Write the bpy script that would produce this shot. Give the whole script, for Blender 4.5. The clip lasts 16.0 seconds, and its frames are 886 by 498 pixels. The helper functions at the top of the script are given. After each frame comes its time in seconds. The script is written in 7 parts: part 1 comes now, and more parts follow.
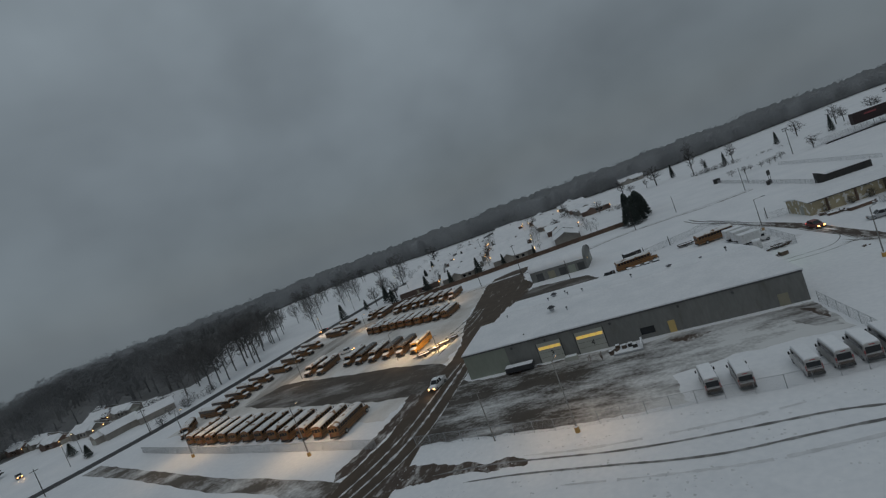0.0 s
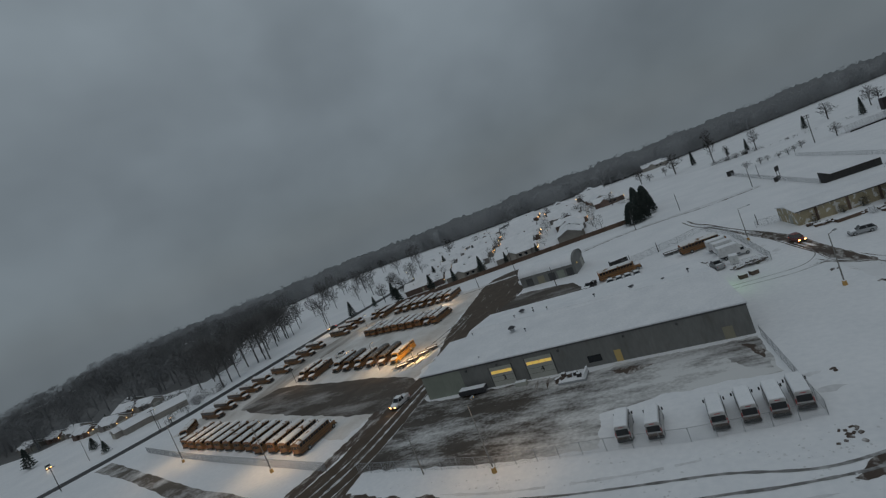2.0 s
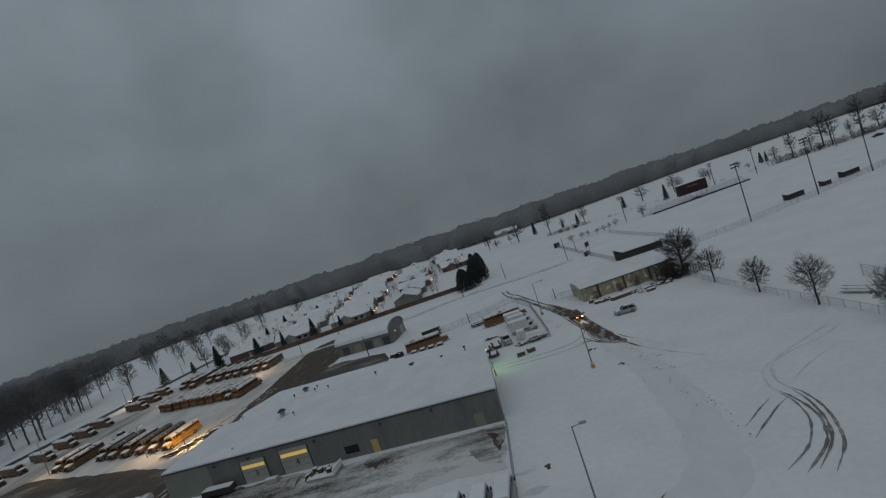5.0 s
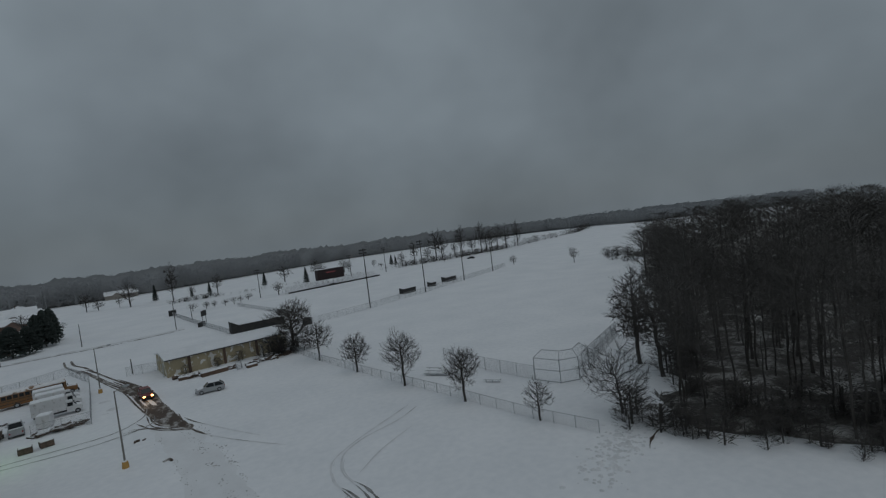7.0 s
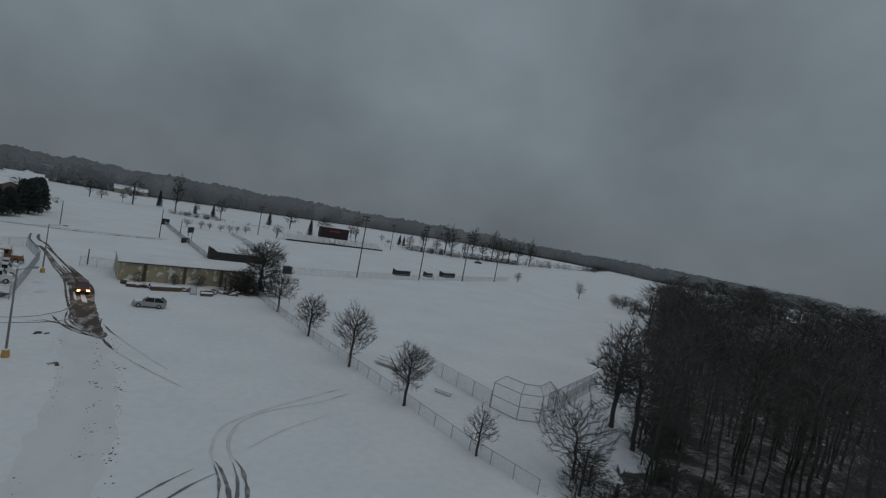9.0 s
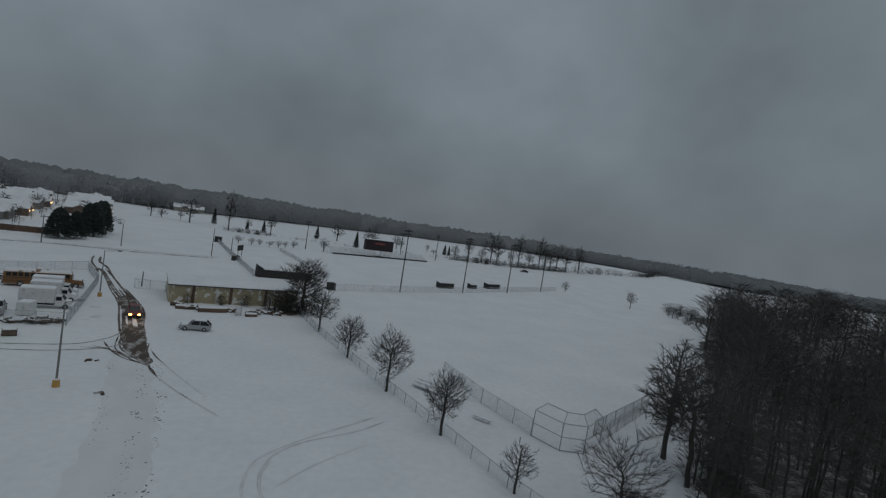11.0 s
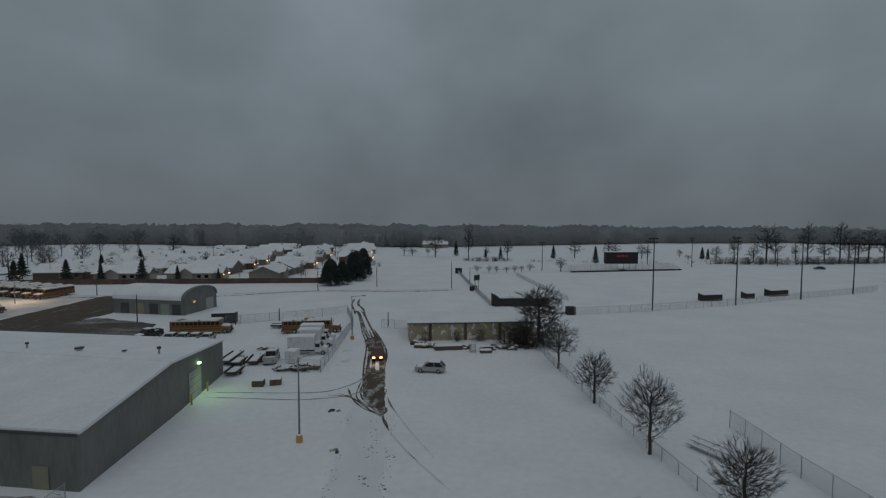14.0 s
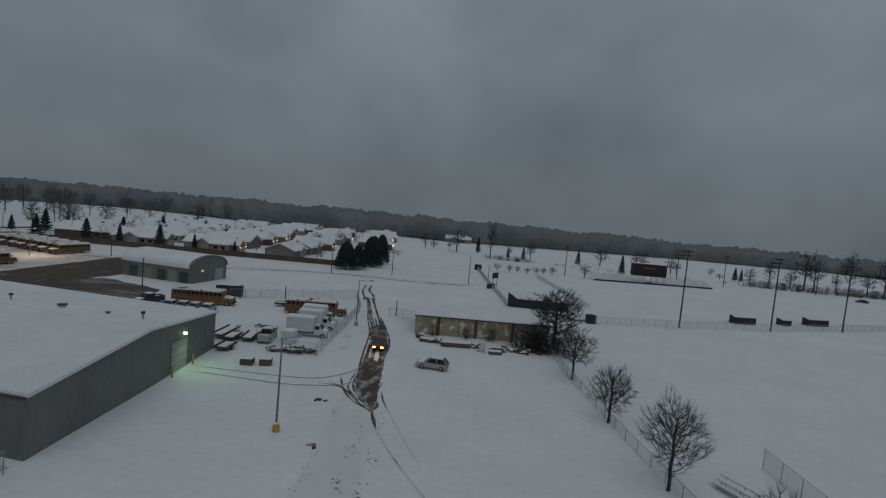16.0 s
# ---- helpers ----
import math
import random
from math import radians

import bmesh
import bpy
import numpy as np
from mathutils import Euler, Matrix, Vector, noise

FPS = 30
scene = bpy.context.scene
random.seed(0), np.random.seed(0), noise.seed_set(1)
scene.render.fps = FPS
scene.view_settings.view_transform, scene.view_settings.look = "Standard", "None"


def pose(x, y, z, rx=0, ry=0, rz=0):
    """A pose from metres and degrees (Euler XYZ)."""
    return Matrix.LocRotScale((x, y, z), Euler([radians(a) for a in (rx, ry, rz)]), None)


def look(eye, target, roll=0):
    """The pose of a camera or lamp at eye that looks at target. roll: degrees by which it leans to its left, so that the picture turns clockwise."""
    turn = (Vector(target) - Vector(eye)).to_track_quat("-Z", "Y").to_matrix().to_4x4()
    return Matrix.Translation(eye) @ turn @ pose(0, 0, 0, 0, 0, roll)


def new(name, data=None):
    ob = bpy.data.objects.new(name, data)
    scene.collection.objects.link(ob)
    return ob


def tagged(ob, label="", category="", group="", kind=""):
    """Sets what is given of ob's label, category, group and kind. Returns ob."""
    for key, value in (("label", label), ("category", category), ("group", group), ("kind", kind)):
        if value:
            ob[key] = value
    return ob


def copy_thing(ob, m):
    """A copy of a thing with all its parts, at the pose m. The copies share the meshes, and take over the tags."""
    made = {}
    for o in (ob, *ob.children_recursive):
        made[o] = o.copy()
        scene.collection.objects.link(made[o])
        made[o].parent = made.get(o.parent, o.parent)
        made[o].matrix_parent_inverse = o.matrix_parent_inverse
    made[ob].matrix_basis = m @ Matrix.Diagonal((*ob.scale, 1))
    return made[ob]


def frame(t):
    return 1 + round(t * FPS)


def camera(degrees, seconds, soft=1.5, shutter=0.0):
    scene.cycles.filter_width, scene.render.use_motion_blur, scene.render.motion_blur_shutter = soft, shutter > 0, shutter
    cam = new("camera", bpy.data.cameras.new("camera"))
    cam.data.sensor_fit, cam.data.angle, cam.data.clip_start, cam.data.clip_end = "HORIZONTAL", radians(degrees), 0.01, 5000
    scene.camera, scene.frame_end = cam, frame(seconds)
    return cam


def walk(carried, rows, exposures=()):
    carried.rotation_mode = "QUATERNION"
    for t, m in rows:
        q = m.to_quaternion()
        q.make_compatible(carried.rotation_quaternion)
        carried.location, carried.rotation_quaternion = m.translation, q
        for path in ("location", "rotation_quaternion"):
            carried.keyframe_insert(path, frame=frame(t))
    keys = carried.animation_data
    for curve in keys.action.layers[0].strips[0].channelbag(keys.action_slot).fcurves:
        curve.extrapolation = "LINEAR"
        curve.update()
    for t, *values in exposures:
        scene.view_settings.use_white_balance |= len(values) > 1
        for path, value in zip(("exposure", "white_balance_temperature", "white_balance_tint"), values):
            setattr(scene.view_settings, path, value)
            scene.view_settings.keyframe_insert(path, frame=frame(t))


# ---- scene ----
cam = camera(82.30, 16.0, soft=1.25)
PATH = [
    (0, (-60.849, -58.860, 35.777), (-61.536, -56.988, 35.628), -20.90),
    (0.5, (-56.295, -57.187, 37.101), (-57.032, -55.335, 36.937), -21.50),
    (1, (-51.704, -55.571, 37.760), (-52.484, -53.737, 37.594), -21.80),
    (1.5, (-47.171, -53.997, 37.466), (-47.984, -52.177, 37.308), -21.90),
    (2, (-42.600, -52.094, 38.046), (-43.445, -50.289, 37.878), -22.00),
    (2.5, (-38.597, -50.519, 38.035), (-39.458, -48.722, 37.868), -22.00),
    (3, (-33.842, -48.639, 37.334), (-34.724, -46.851, 37.179), -22.40),
    (5.3, (-23.321, -36.651, 32.259), (-23.475, -34.660, 32.143), -18.98),
    (5.5, (-22.393, -34.927, 31.644), (-22.355, -32.931, 31.541), -19.84),
    (6, (-20.903, -30.703, 29.741), (-20.303, -28.798, 29.641), -22.20),
    (6.5, (-18.102, -26.701, 27.009), (-17.143, -24.949, 26.913), -23.84),
    (7, (-14.617, -22.929, 24.153), (-13.680, -21.165, 24.055), -6.98),
    (7.5, (-11.474, -19.805, 22.026), (-10.552, -18.033, 21.927), 11.16),
    (8, (-9.099, -17.154, 21.114), (-8.174, -15.384, 21.013), 14.14),
    (8.2, (-8.036, -16.079, 20.927), (-7.130, -14.299, 20.827), 11.24),
    (10.3, (-6.763, -17.096, 24.700), (-5.911, -15.291, 24.578), 10.34),
    (10.5, (-6.399, -16.653, 24.486), (-5.590, -14.827, 24.369), 9.62),
    (11, (-5.389, -15.133, 24.281), (-4.678, -13.267, 24.164), 9.05),
    (11.5, (-4.389, -13.094, 24.271), (-3.797, -11.187, 24.158), 11.43),
    (12, (-3.222, -10.783, 24.324), (-2.792, -8.833, 24.212), 14.81),
    (12.5, (-2.324, -8.807, 24.102), (-2.092, -6.823, 23.991), 15.13),
    (13, (-2.011, -6.740, 24.419), (-1.972, -4.744, 24.296), 8.54),
    (13.5, (-2.011, -4.885, 24.456), (-2.150, -2.893, 24.333), 2.82),
    (14, (-1.732, -3.409, 24.419), (-1.938, -1.424, 24.293), 0.16),
    (14.5, (-1.379, -2.327, 24.142), (-1.603, -0.344, 24.011), 0.06),
    (15, (-0.998, -1.119, 23.583), (-1.234, 0.862, 23.448), 2.14),
    (15.5, (-0.794, 0.600, 23.145), (-1.056, 2.578, 23.007), 3.35),
    (16, (-0.965, 2.817, 22.936), (-1.264, 4.789, 22.790), 5.40),
]
walk(cam, [(t, look(eye, target, roll)) for t, eye, target, roll in PATH],
     ((0.0, 0.0), (3.2, 0.0), (5.5, -0.12), (7.0, -0.04), (8.2, 0.0), (11.2, 0.0), (12.5, -0.1), (16.0, -0.13)))

# ---------------------------------------------------------------- world and light
world = bpy.data.worlds.new("overcast_sky")
scene.world = world
world.use_nodes = True
wn, wl = world.node_tree.nodes, world.node_tree.links
wn.clear()
w_out = wn.new("ShaderNodeOutputWorld")
w_bg = wn.new("ShaderNodeBackground")
w_co = wn.new("ShaderNodeTexCoord")
w_sky = wn.new("ShaderNodeTexSky")
w_sky.sky_type = "NISHITA"
w_sky.sun_disc = False
w_sky.sun_elevation = radians(38)
w_sky.sun_rotation = radians(150)
w_sep = wn.new("ShaderNodeSeparateXYZ")
w_up = wn.new("ShaderNodeMapRange")          # horizon to zenith, as an overcast sky brightens
w_up.inputs["From Min"].default_value, w_up.inputs["From Max"].default_value = 0.0, 1.0
w_up.inputs["To Min"].default_value, w_up.inputs["To Max"].default_value = 1.08, 1.95
w_map = wn.new("ShaderNodeMapping")
w_map.inputs["Scale"].default_value = (1.0, 1.0, 1.25)
w_n1 = wn.new("ShaderNodeTexNoise")
w_n1.inputs["Scale"].default_value, w_n1.inputs["Detail"].default_value, w_n1.inputs["Roughness"].default_value = 2.1, 4.0, 0.5
w_r1 = wn.new("ShaderNodeMapRange")
w_r1.inputs["From Min"].default_value, w_r1.inputs["From Max"].default_value = 0.3, 0.7
w_r1.inputs["To Min"].default_value, w_r1.inputs["To Max"].default_value = 0.80, 1.34
w_mul = wn.new("ShaderNodeMath")
w_mul.operation = "MULTIPLY"
w_col = wn.new("ShaderNodeVectorMath")
w_col.operation = "SCALE"
w_col.inputs[0].default_value = (0.1125, 0.134, 0.1505)
w_mix = wn.new("ShaderNodeMix")
w_mix.data_type = "RGBA"
w_mix.inputs["Factor"].default_value = 0.002
wl.new(w_co.outputs["Generated"], w_sep.inputs[0])
wl.new(w_sep.outputs["Z"], w_up.inputs["Value"])
wl.new(w_co.outputs["Generated"], w_map.inputs["Vector"])
wl.new(w_map.outputs[0], w_n1.inputs["Vector"])
wl.new(w_n1.outputs["Fac"], w_r1.inputs["Value"])
wl.new(w_up.outputs[0], w_mul.inputs[0])
wl.new(w_r1.outputs[0], w_mul.inputs[1])
wl.new(w_mul.outputs[0], w_col.inputs["Scale"])
wl.new(w_col.outputs[0], w_mix.inputs["A"])
wl.new(w_sky.outputs[0], w_mix.inputs["B"])
wl.new(w_mix.outputs["Result"], w_bg.inputs["Color"])
w_bg.inputs["Strength"].default_value = 1.0
wl.new(w_bg.outputs[0], w_out.inputs["Surface"])

sun_data = bpy.data.lights.new("sun", "SUN")
sun_data.energy, sun_data.angle, sun_data.color = 0.25, radians(60), (1.0, 0.97, 0.93)
sun = new("sun", sun_data)
sun.matrix_world = look((0, 0, 60), (-10, 30, 0))


# ---------------------------------------------------------------- materials
def base_mat(name, rough=0.8, metal=0.0):
    m = bpy.data.materials.new(name)
    m.use_nodes = True
    b = m.node_tree.nodes["Principled BSDF"]
    b.inputs["Roughness"].default_value = rough
    b.inputs["Metallic"].default_value = metal
    return m, m.node_tree.nodes, m.node_tree.links, b


def grainy(name, dark, light, rough=0.8, metal=0.0, coarse=0.6, fine=9.0, bump=0.15, worldly=False, stretch=(1, 1, 1), vary=0.12, tint=None, tint_at=(0.6, 0.75)):
    """Two scales of noise between two colours, a fine relief, and a shade of its own for every object."""
    m, n, l, b = base_mat(name, rough, metal)
    if worldly:
        src = n.new("ShaderNodeNewGeometry").outputs["Position"]
    else:
        src = n.new("ShaderNodeTexCoord").outputs["Object"]
    mp = n.new("ShaderNodeMapping")
    mp.inputs["Scale"].default_value = stretch
    l.new(src, mp.inputs["Vector"])
    n1, n2 = n.new("ShaderNodeTexNoise"), n.new("ShaderNodeTexNoise")
    n1.inputs["Scale"].default_value, n1.inputs["Detail"].default_value = coarse, 4
    n2.inputs["Scale"].default_value, n2.inputs["Detail"].default_value = fine, 3
    l.new(mp.outputs[0], n1.inputs["Vector"])
    l.new(mp.outputs[0], n2.inputs["Vector"])
    add = n.new("ShaderNodeMath")
    add.operation = "MULTIPLY_ADD"
    add.inputs[1].default_value = 0.45
    l.new(n2.outputs["Fac"], add.inputs[0])
    sc = n.new("ShaderNodeMath")
    sc.operation = "MULTIPLY"
    sc.inputs[1].default_value = 0.55
    l.new(n1.outputs["Fac"], sc.inputs[0])
    l.new(sc.outputs[0], add.inputs[2])
    ramp = n.new("ShaderNodeMapRange")
    ramp.inputs["From Min"].default_value, ramp.inputs["From Max"].default_value = 0.34, 0.66
    l.new(add.outputs[0], ramp.inputs["Value"])
    mix = n.new("ShaderNodeMix")
    mix.data_type = "RGBA"
    mix.inputs["A"].default_value, mix.inputs["B"].default_value = (*dark, 1), (*light, 1)
    l.new(ramp.outputs[0], mix.inputs["Factor"])
    last = mix.outputs["Result"]
    if tint:
        n3 = n.new("ShaderNodeTexNoise")
        n3.inputs["Scale"].default_value, n3.inputs["Detail"].default_value = coarse * 2.3, 6
        l.new(mp.outputs[0], n3.inputs["Vector"])
        r3 = n.new("ShaderNodeMapRange")
        r3.inputs["From Min"].default_value, r3.inputs["From Max"].default_value = tint_at
        l.new(n3.outputs["Fac"], r3.inputs["Value"])
        mx3 = n.new("ShaderNodeMix")
        mx3.data_type = "RGBA"
        mx3.inputs["B"].default_value = (*tint, 1)
        l.new(last, mx3.inputs["A"])
        l.new(r3.outputs[0], mx3.inputs["Factor"])
        last = mx3.outputs["Result"]
    if vary:
        oi = n.new("ShaderNodeObjectInfo")
        rr = n.new("ShaderNodeMapRange")
        rr.inputs["To Min"].default_value, rr.inputs["To Max"].default_value = 1 - vary, 1 + vary
        l.new(oi.outputs["Random"], rr.inputs["Value"])
        vm = n.new("ShaderNodeVectorMath")
        vm.operation = "SCALE"
        l.new(last, vm.inputs[0])
        l.new(rr.outputs[0], vm.inputs["Scale"])
        last = vm.outputs[0]
    l.new(last, b.inputs["Base Color"])
    if bump:
        bp = n.new("ShaderNodeBump")
        bp.inputs["Strength"].default_value, bp.inputs["Distance"].default_value = bump, 0.08
        l.new(add.outputs[0], bp.inputs["Height"])
        l.new(bp.outputs[0], b.inputs["Normal"])
    return m


def glow(name, colour, strength):
    m, n, l, b = base_mat(name, 0.4)
    b.inputs["Base Color"].default_value = (*colour, 1)
    b.inputs["Emission Color"].default_value = (*colour, 1)
    b.inputs["Emission Strength"].default_value = strength
    return m


SNOW = grainy("snow", (0.715, 0.725, 0.745), (0.83, 0.83, 0.84), 0.75, coarse=0.09, fine=1.1, bump=0.2, worldly=True, vary=0)
SNOW_CAP = grainy("settled_snow", (0.74, 0.75, 0.77), (0.84, 0.84, 0.85), 0.75, coarse=0.35, fine=3.5, bump=0.4, vary=0.03)
ROOF_SNOW = grainy("roof_snow", (0.69, 0.70, 0.72), (0.82, 0.82, 0.83), 0.75, coarse=0.25, fine=2.4, bump=0.6, vary=0.03)


def slush(name, low, high, stretch, coarse, seed, dark=(0.048, 0.034, 0.024), mid=(0.115, 0.084, 0.060), snow=(0.60, 0.585, 0.565), fine=0.25, rough=0.62, drift=None):
    """Wet asphalt with snow left on it in streaks; drift: from x0 to x1 the snow lies thicker by so much."""
    m, n, l, b = base_mat(name, 0.7)
    b.inputs["Specular IOR Level"].default_value = 0.22
    src = n.new("ShaderNodeNewGeometry").outputs["Position"]
    mp = n.new("ShaderNodeMapping")
    mp.inputs["Location"].default_value = (seed, seed * 0.7, 0)
    mp.inputs["Scale"].default_value = stretch
    l.new(src, mp.inputs["Vector"])
    n1, n2, n3 = (n.new("ShaderNodeTexNoise") for _ in range(3))
    n1.inputs["Scale"].default_value, n1.inputs["Detail"].default_value, n1.inputs["Roughness"].default_value = coarse, 6, rough
    n2.inputs["Scale"].default_value, n2.inputs["Detail"].default_value = 1.6, 5
    n3.inputs["Scale"].default_value, n3.inputs["Detail"].default_value = 0.35, 4
    l.new(mp.outputs[0], n1.inputs["Vector"])
    l.new(src, n2.inputs["Vector"])
    l.new(src, n3.inputs["Vector"])
    sm = n.new("ShaderNodeMath")
    sm.operation = "MULTIPLY_ADD"
    sm.inputs[1].default_value = fine
    l.new(n2.outputs["Fac"], sm.inputs[0])
    l.new(n1.outputs["Fac"], sm.inputs[2])
    if drift:
        sx, dr, ad = n.new("ShaderNodeSeparateXYZ"), n.new("ShaderNodeMapRange"), n.new("ShaderNodeMath")
        dr.inputs["From Min"].default_value, dr.inputs["From Max"].default_value, dr.inputs["To Max"].default_value = drift
        l.new(src, sx.inputs[0])
        l.new(sx.outputs["X"], dr.inputs["Value"])
        l.new(sm.outputs[0], ad.inputs[0])
        l.new(dr.outputs[0], ad.inputs[1])
        sm = ad
    r = n.new("ShaderNodeMapRange")
    r.inputs["From Min"].default_value, r.inputs["From Max"].default_value = low + fine / 2, high + fine / 2
    l.new(sm.outputs[0], r.inputs["Value"])
    asp = n.new("ShaderNodeMix")
    asp.data_type = "RGBA"
    asp.inputs["A"].default_value, asp.inputs["B"].default_value = (*dark, 1), (*mid, 1)
    l.new(n3.outputs["Fac"], asp.inputs["Factor"])
    mx = n.new("ShaderNodeMix")
    mx.data_type = "RGBA"
    mx.inputs["B"].default_value = (*snow, 1)
    l.new(asp.outputs["Result"], mx.inputs["A"])
    l.new(r.outputs[0], mx.inputs["Factor"])
    l.new(mx.outputs["Result"], b.inputs["Base Color"])
    bp = n.new("ShaderNodeBump")
    bp.inputs["Strength"].default_value, bp.inputs["Distance"].default_value = 0.4, 0.05
    l.new(sm.outputs[0], bp.inputs["Height"])
    l.new(bp.outputs[0], b.inputs["Normal"])
    return m


YARD = slush("slushy_asphalt", 0.50, 0.70, (0.30, 0.8, 1), 0.17, 3.0, (0.040, 0.033, 0.028), (0.110, 0.095, 0.080), (0.64, 0.635, 0.625), 0.17, 0.66, (-92, -58, 0.17))
WALL_STREAK = slush("streaked_slush", 0.33, 0.58, (0.22, 1.0, 1), 0.34, 13.0, (0.050, 0.043, 0.037), (0.13, 0.115, 0.10), (0.60, 0.595, 0.59), 0.2, 0.6)
THIN_MUD = slush("thin_muddy_slush", 0.43, 0.66, (1.2, 0.5, 1), 0.5, 35.0, (0.075, 0.058, 0.047), (0.17, 0.14, 0.118), (0.60, 0.585, 0.57))
BUS_SNOW = grainy("melting_bus_snow", (0.66, 0.655, 0.65), (0.76, 0.755, 0.75), 0.7, coarse=0.28, fine=2.5, bump=0.3, worldly=True, vary=0.05, tint=(0.22, 0.13, 0.07), tint_at=(0.575, 0.63))
WET_ROOF = grainy("wet_bus_roof", (0.07, 0.066, 0.062), (0.13, 0.125, 0.12), 0.5, coarse=0.7, fine=4, bump=0.05, vary=0.2, tint=(0.5, 0.5, 0.5), tint_at=(0.56, 0.66))
DRIVE = slush("wet_drive", 0.60, 0.72, (2.2, 0.3, 1), 0.3, 9.0, (0.042, 0.030, 0.021), (0.115, 0.086, 0.063), (0.40, 0.375, 0.35))
LANE = slush("part_cleared_lane", 0.44, 0.70, (0.5, 0.7, 1), 0.22, 17.0, (0.07, 0.057, 0.046), (0.15, 0.13, 0.11), (0.70, 0.69, 0.68))
STREET = slush("cleared_street", 0.62, 0.8, (1, 0.2, 1), 0.3, 21.0, (0.04, 0.04, 0.042), (0.07, 0.07, 0.072))
RUT = slush("tyre_rut", 0.46, 0.62, (1, 1, 1), 0.8, 29.0, (0.06, 0.055, 0.05), (0.14, 0.13, 0.12))
OLD_RUT = slush("old_tyre_rut", 0.40, 0.62, (1, 1, 1), 0.5, 47.0, (0.20, 0.19, 0.18), (0.34, 0.33, 0.32), (0.72, 0.72, 0.73))
MUD = slush("muddy_track", 0.50, 0.72, (1.3, 0.5, 1), 0.5, 33.0, (0.050, 0.036, 0.029), (0.115, 0.086, 0.068))
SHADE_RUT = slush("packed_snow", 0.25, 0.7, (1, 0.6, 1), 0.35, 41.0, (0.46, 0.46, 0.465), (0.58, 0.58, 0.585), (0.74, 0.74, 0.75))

CLADDING = grainy("grey_cladding", (0.140, 0.141, 0.134), (0.196, 0.197, 0.187), 0.6, coarse=0.35, fine=2.4, bump=0.05, stretch=(1, 1, 0.3), vary=0.04, tint=(0.12, 0.115, 0.10), tint_at=(0.56, 0.8))
CLADDING_PALE = grainy("pale_green_cladding", (0.22, 0.24, 0.20), (0.27, 0.29, 0.245), 0.6, coarse=0.15, fine=2.0, bump=0.05, stretch=(1, 1, 0.4), vary=0.04)
TRIM_DARK = grainy("dark_trim", (0.05, 0.05, 0.05), (0.08, 0.08, 0.08), 0.5, bump=0.05)
DOOR_PALE = grainy("pale_door_panel", (0.33, 0.33, 0.29), (0.40, 0.40, 0.36), 0.6, bump=0.05)
DOOR_TAN = grainy("tan_door", (0.22, 0.205, 0.15), (0.28, 0.26, 0.19), 0.6, bump=0.05)
LIT_PANE = glow("lit_window", (1.0, 0.66, 0.16), 0.32)
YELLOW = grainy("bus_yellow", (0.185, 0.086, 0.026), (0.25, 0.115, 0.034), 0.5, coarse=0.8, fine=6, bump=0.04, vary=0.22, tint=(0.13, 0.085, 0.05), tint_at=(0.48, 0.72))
# brighter copy of the bus yellow: lamplight put into the paint
LAMPLIT_YELLOW = grainy("lamplit_bus_yellow", (0.50, 0.23, 0.02), (0.58, 0.28, 0.03), 0.45, coarse=0.8, fine=6, bump=0.04, vary=0.05)
BLACK = grainy("black_rubber", (0.018, 0.018, 0.018), (0.035, 0.034, 0.033), 0.75, bump=0.1)
GLASS = grainy("dark_glass", (0.012, 0.014, 0.016), (0.022, 0.024, 0.027), 0.12, bump=0.0, vary=0.1)
STEEL = grainy("galvanised_steel", (0.32, 0.33, 0.34), (0.42, 0.43, 0.44), 0.5, 0.6, bump=0.05)
POLE_STEEL = grainy("weathered_pole", (0.20, 0.19, 0.175), (0.28, 0.265, 0.245), 0.6, 0.3, bump=0.05)
WHITE_PAINT = grainy("white_van_paint", (0.60, 0.60, 0.60), (0.70, 0.70, 0.70), 0.4, coarse=0.7, bump=0.02, vary=0.06, tint=(0.33, 0.31, 0.29), tint_at=(0.58, 0.75))
VAN_PAINT = grainy("dull_white_van_paint", (0.40, 0.39, 0.38), (0.50, 0.49, 0.48), 0.45, coarse=0.7, bump=0.02, vary=0.08, tint=(0.22, 0.20, 0.18), tint_at=(0.5, 0.75))
SILVER_PAINT = grainy("silver_car_paint", (0.36, 0.37, 0.38), (0.44, 0.45, 0.46), 0.35, 0.4, bump=0.02, vary=0.1)
DARK_PAINT = grainy("dark_car_paint", (0.03, 0.03, 0.034), (0.05, 0.05, 0.055), 0.35, 0.2, bump=0.02, vary=0.3)
RED_PAINT = grainy("dark_red_paint", (0.13, 0.025, 0.02), (0.18, 0.035, 0.03), 0.4, 0.1, bump=0.02)
# beige partly from dirt, partly from lamplight put into the colour
LOT_SNOW = slush("trodden_lamp_tinted_snow", 0.20, 0.62, (0.6, 0.4, 1), 0.16, 83.0, (0.36, 0.32, 0.28), (0.46, 0.42, 0.38), (0.70, 0.685, 0.665))
LOT_LANE = slush("driven_lot_lane", 0.30, 0.75, (1.2, 0.3, 1), 0.2, 87.0, (0.20, 0.175, 0.15), (0.32, 0.29, 0.26), (0.60, 0.58, 0.555))
WHEEL_MARK = slush("pressed_wheel_mark", 0.45, 0.80, (1, 1, 1), 0.5, 91.0, (0.11, 0.105, 0.10), (0.22, 0.215, 0.21), (0.55, 0.55, 0.55))
GREY_TWIG = grainy("grey_street_twigs", (0.085, 0.083, 0.081), (0.145, 0.142, 0.14), 0.9, coarse=0.5, fine=3, bump=0.0, vary=0.2)
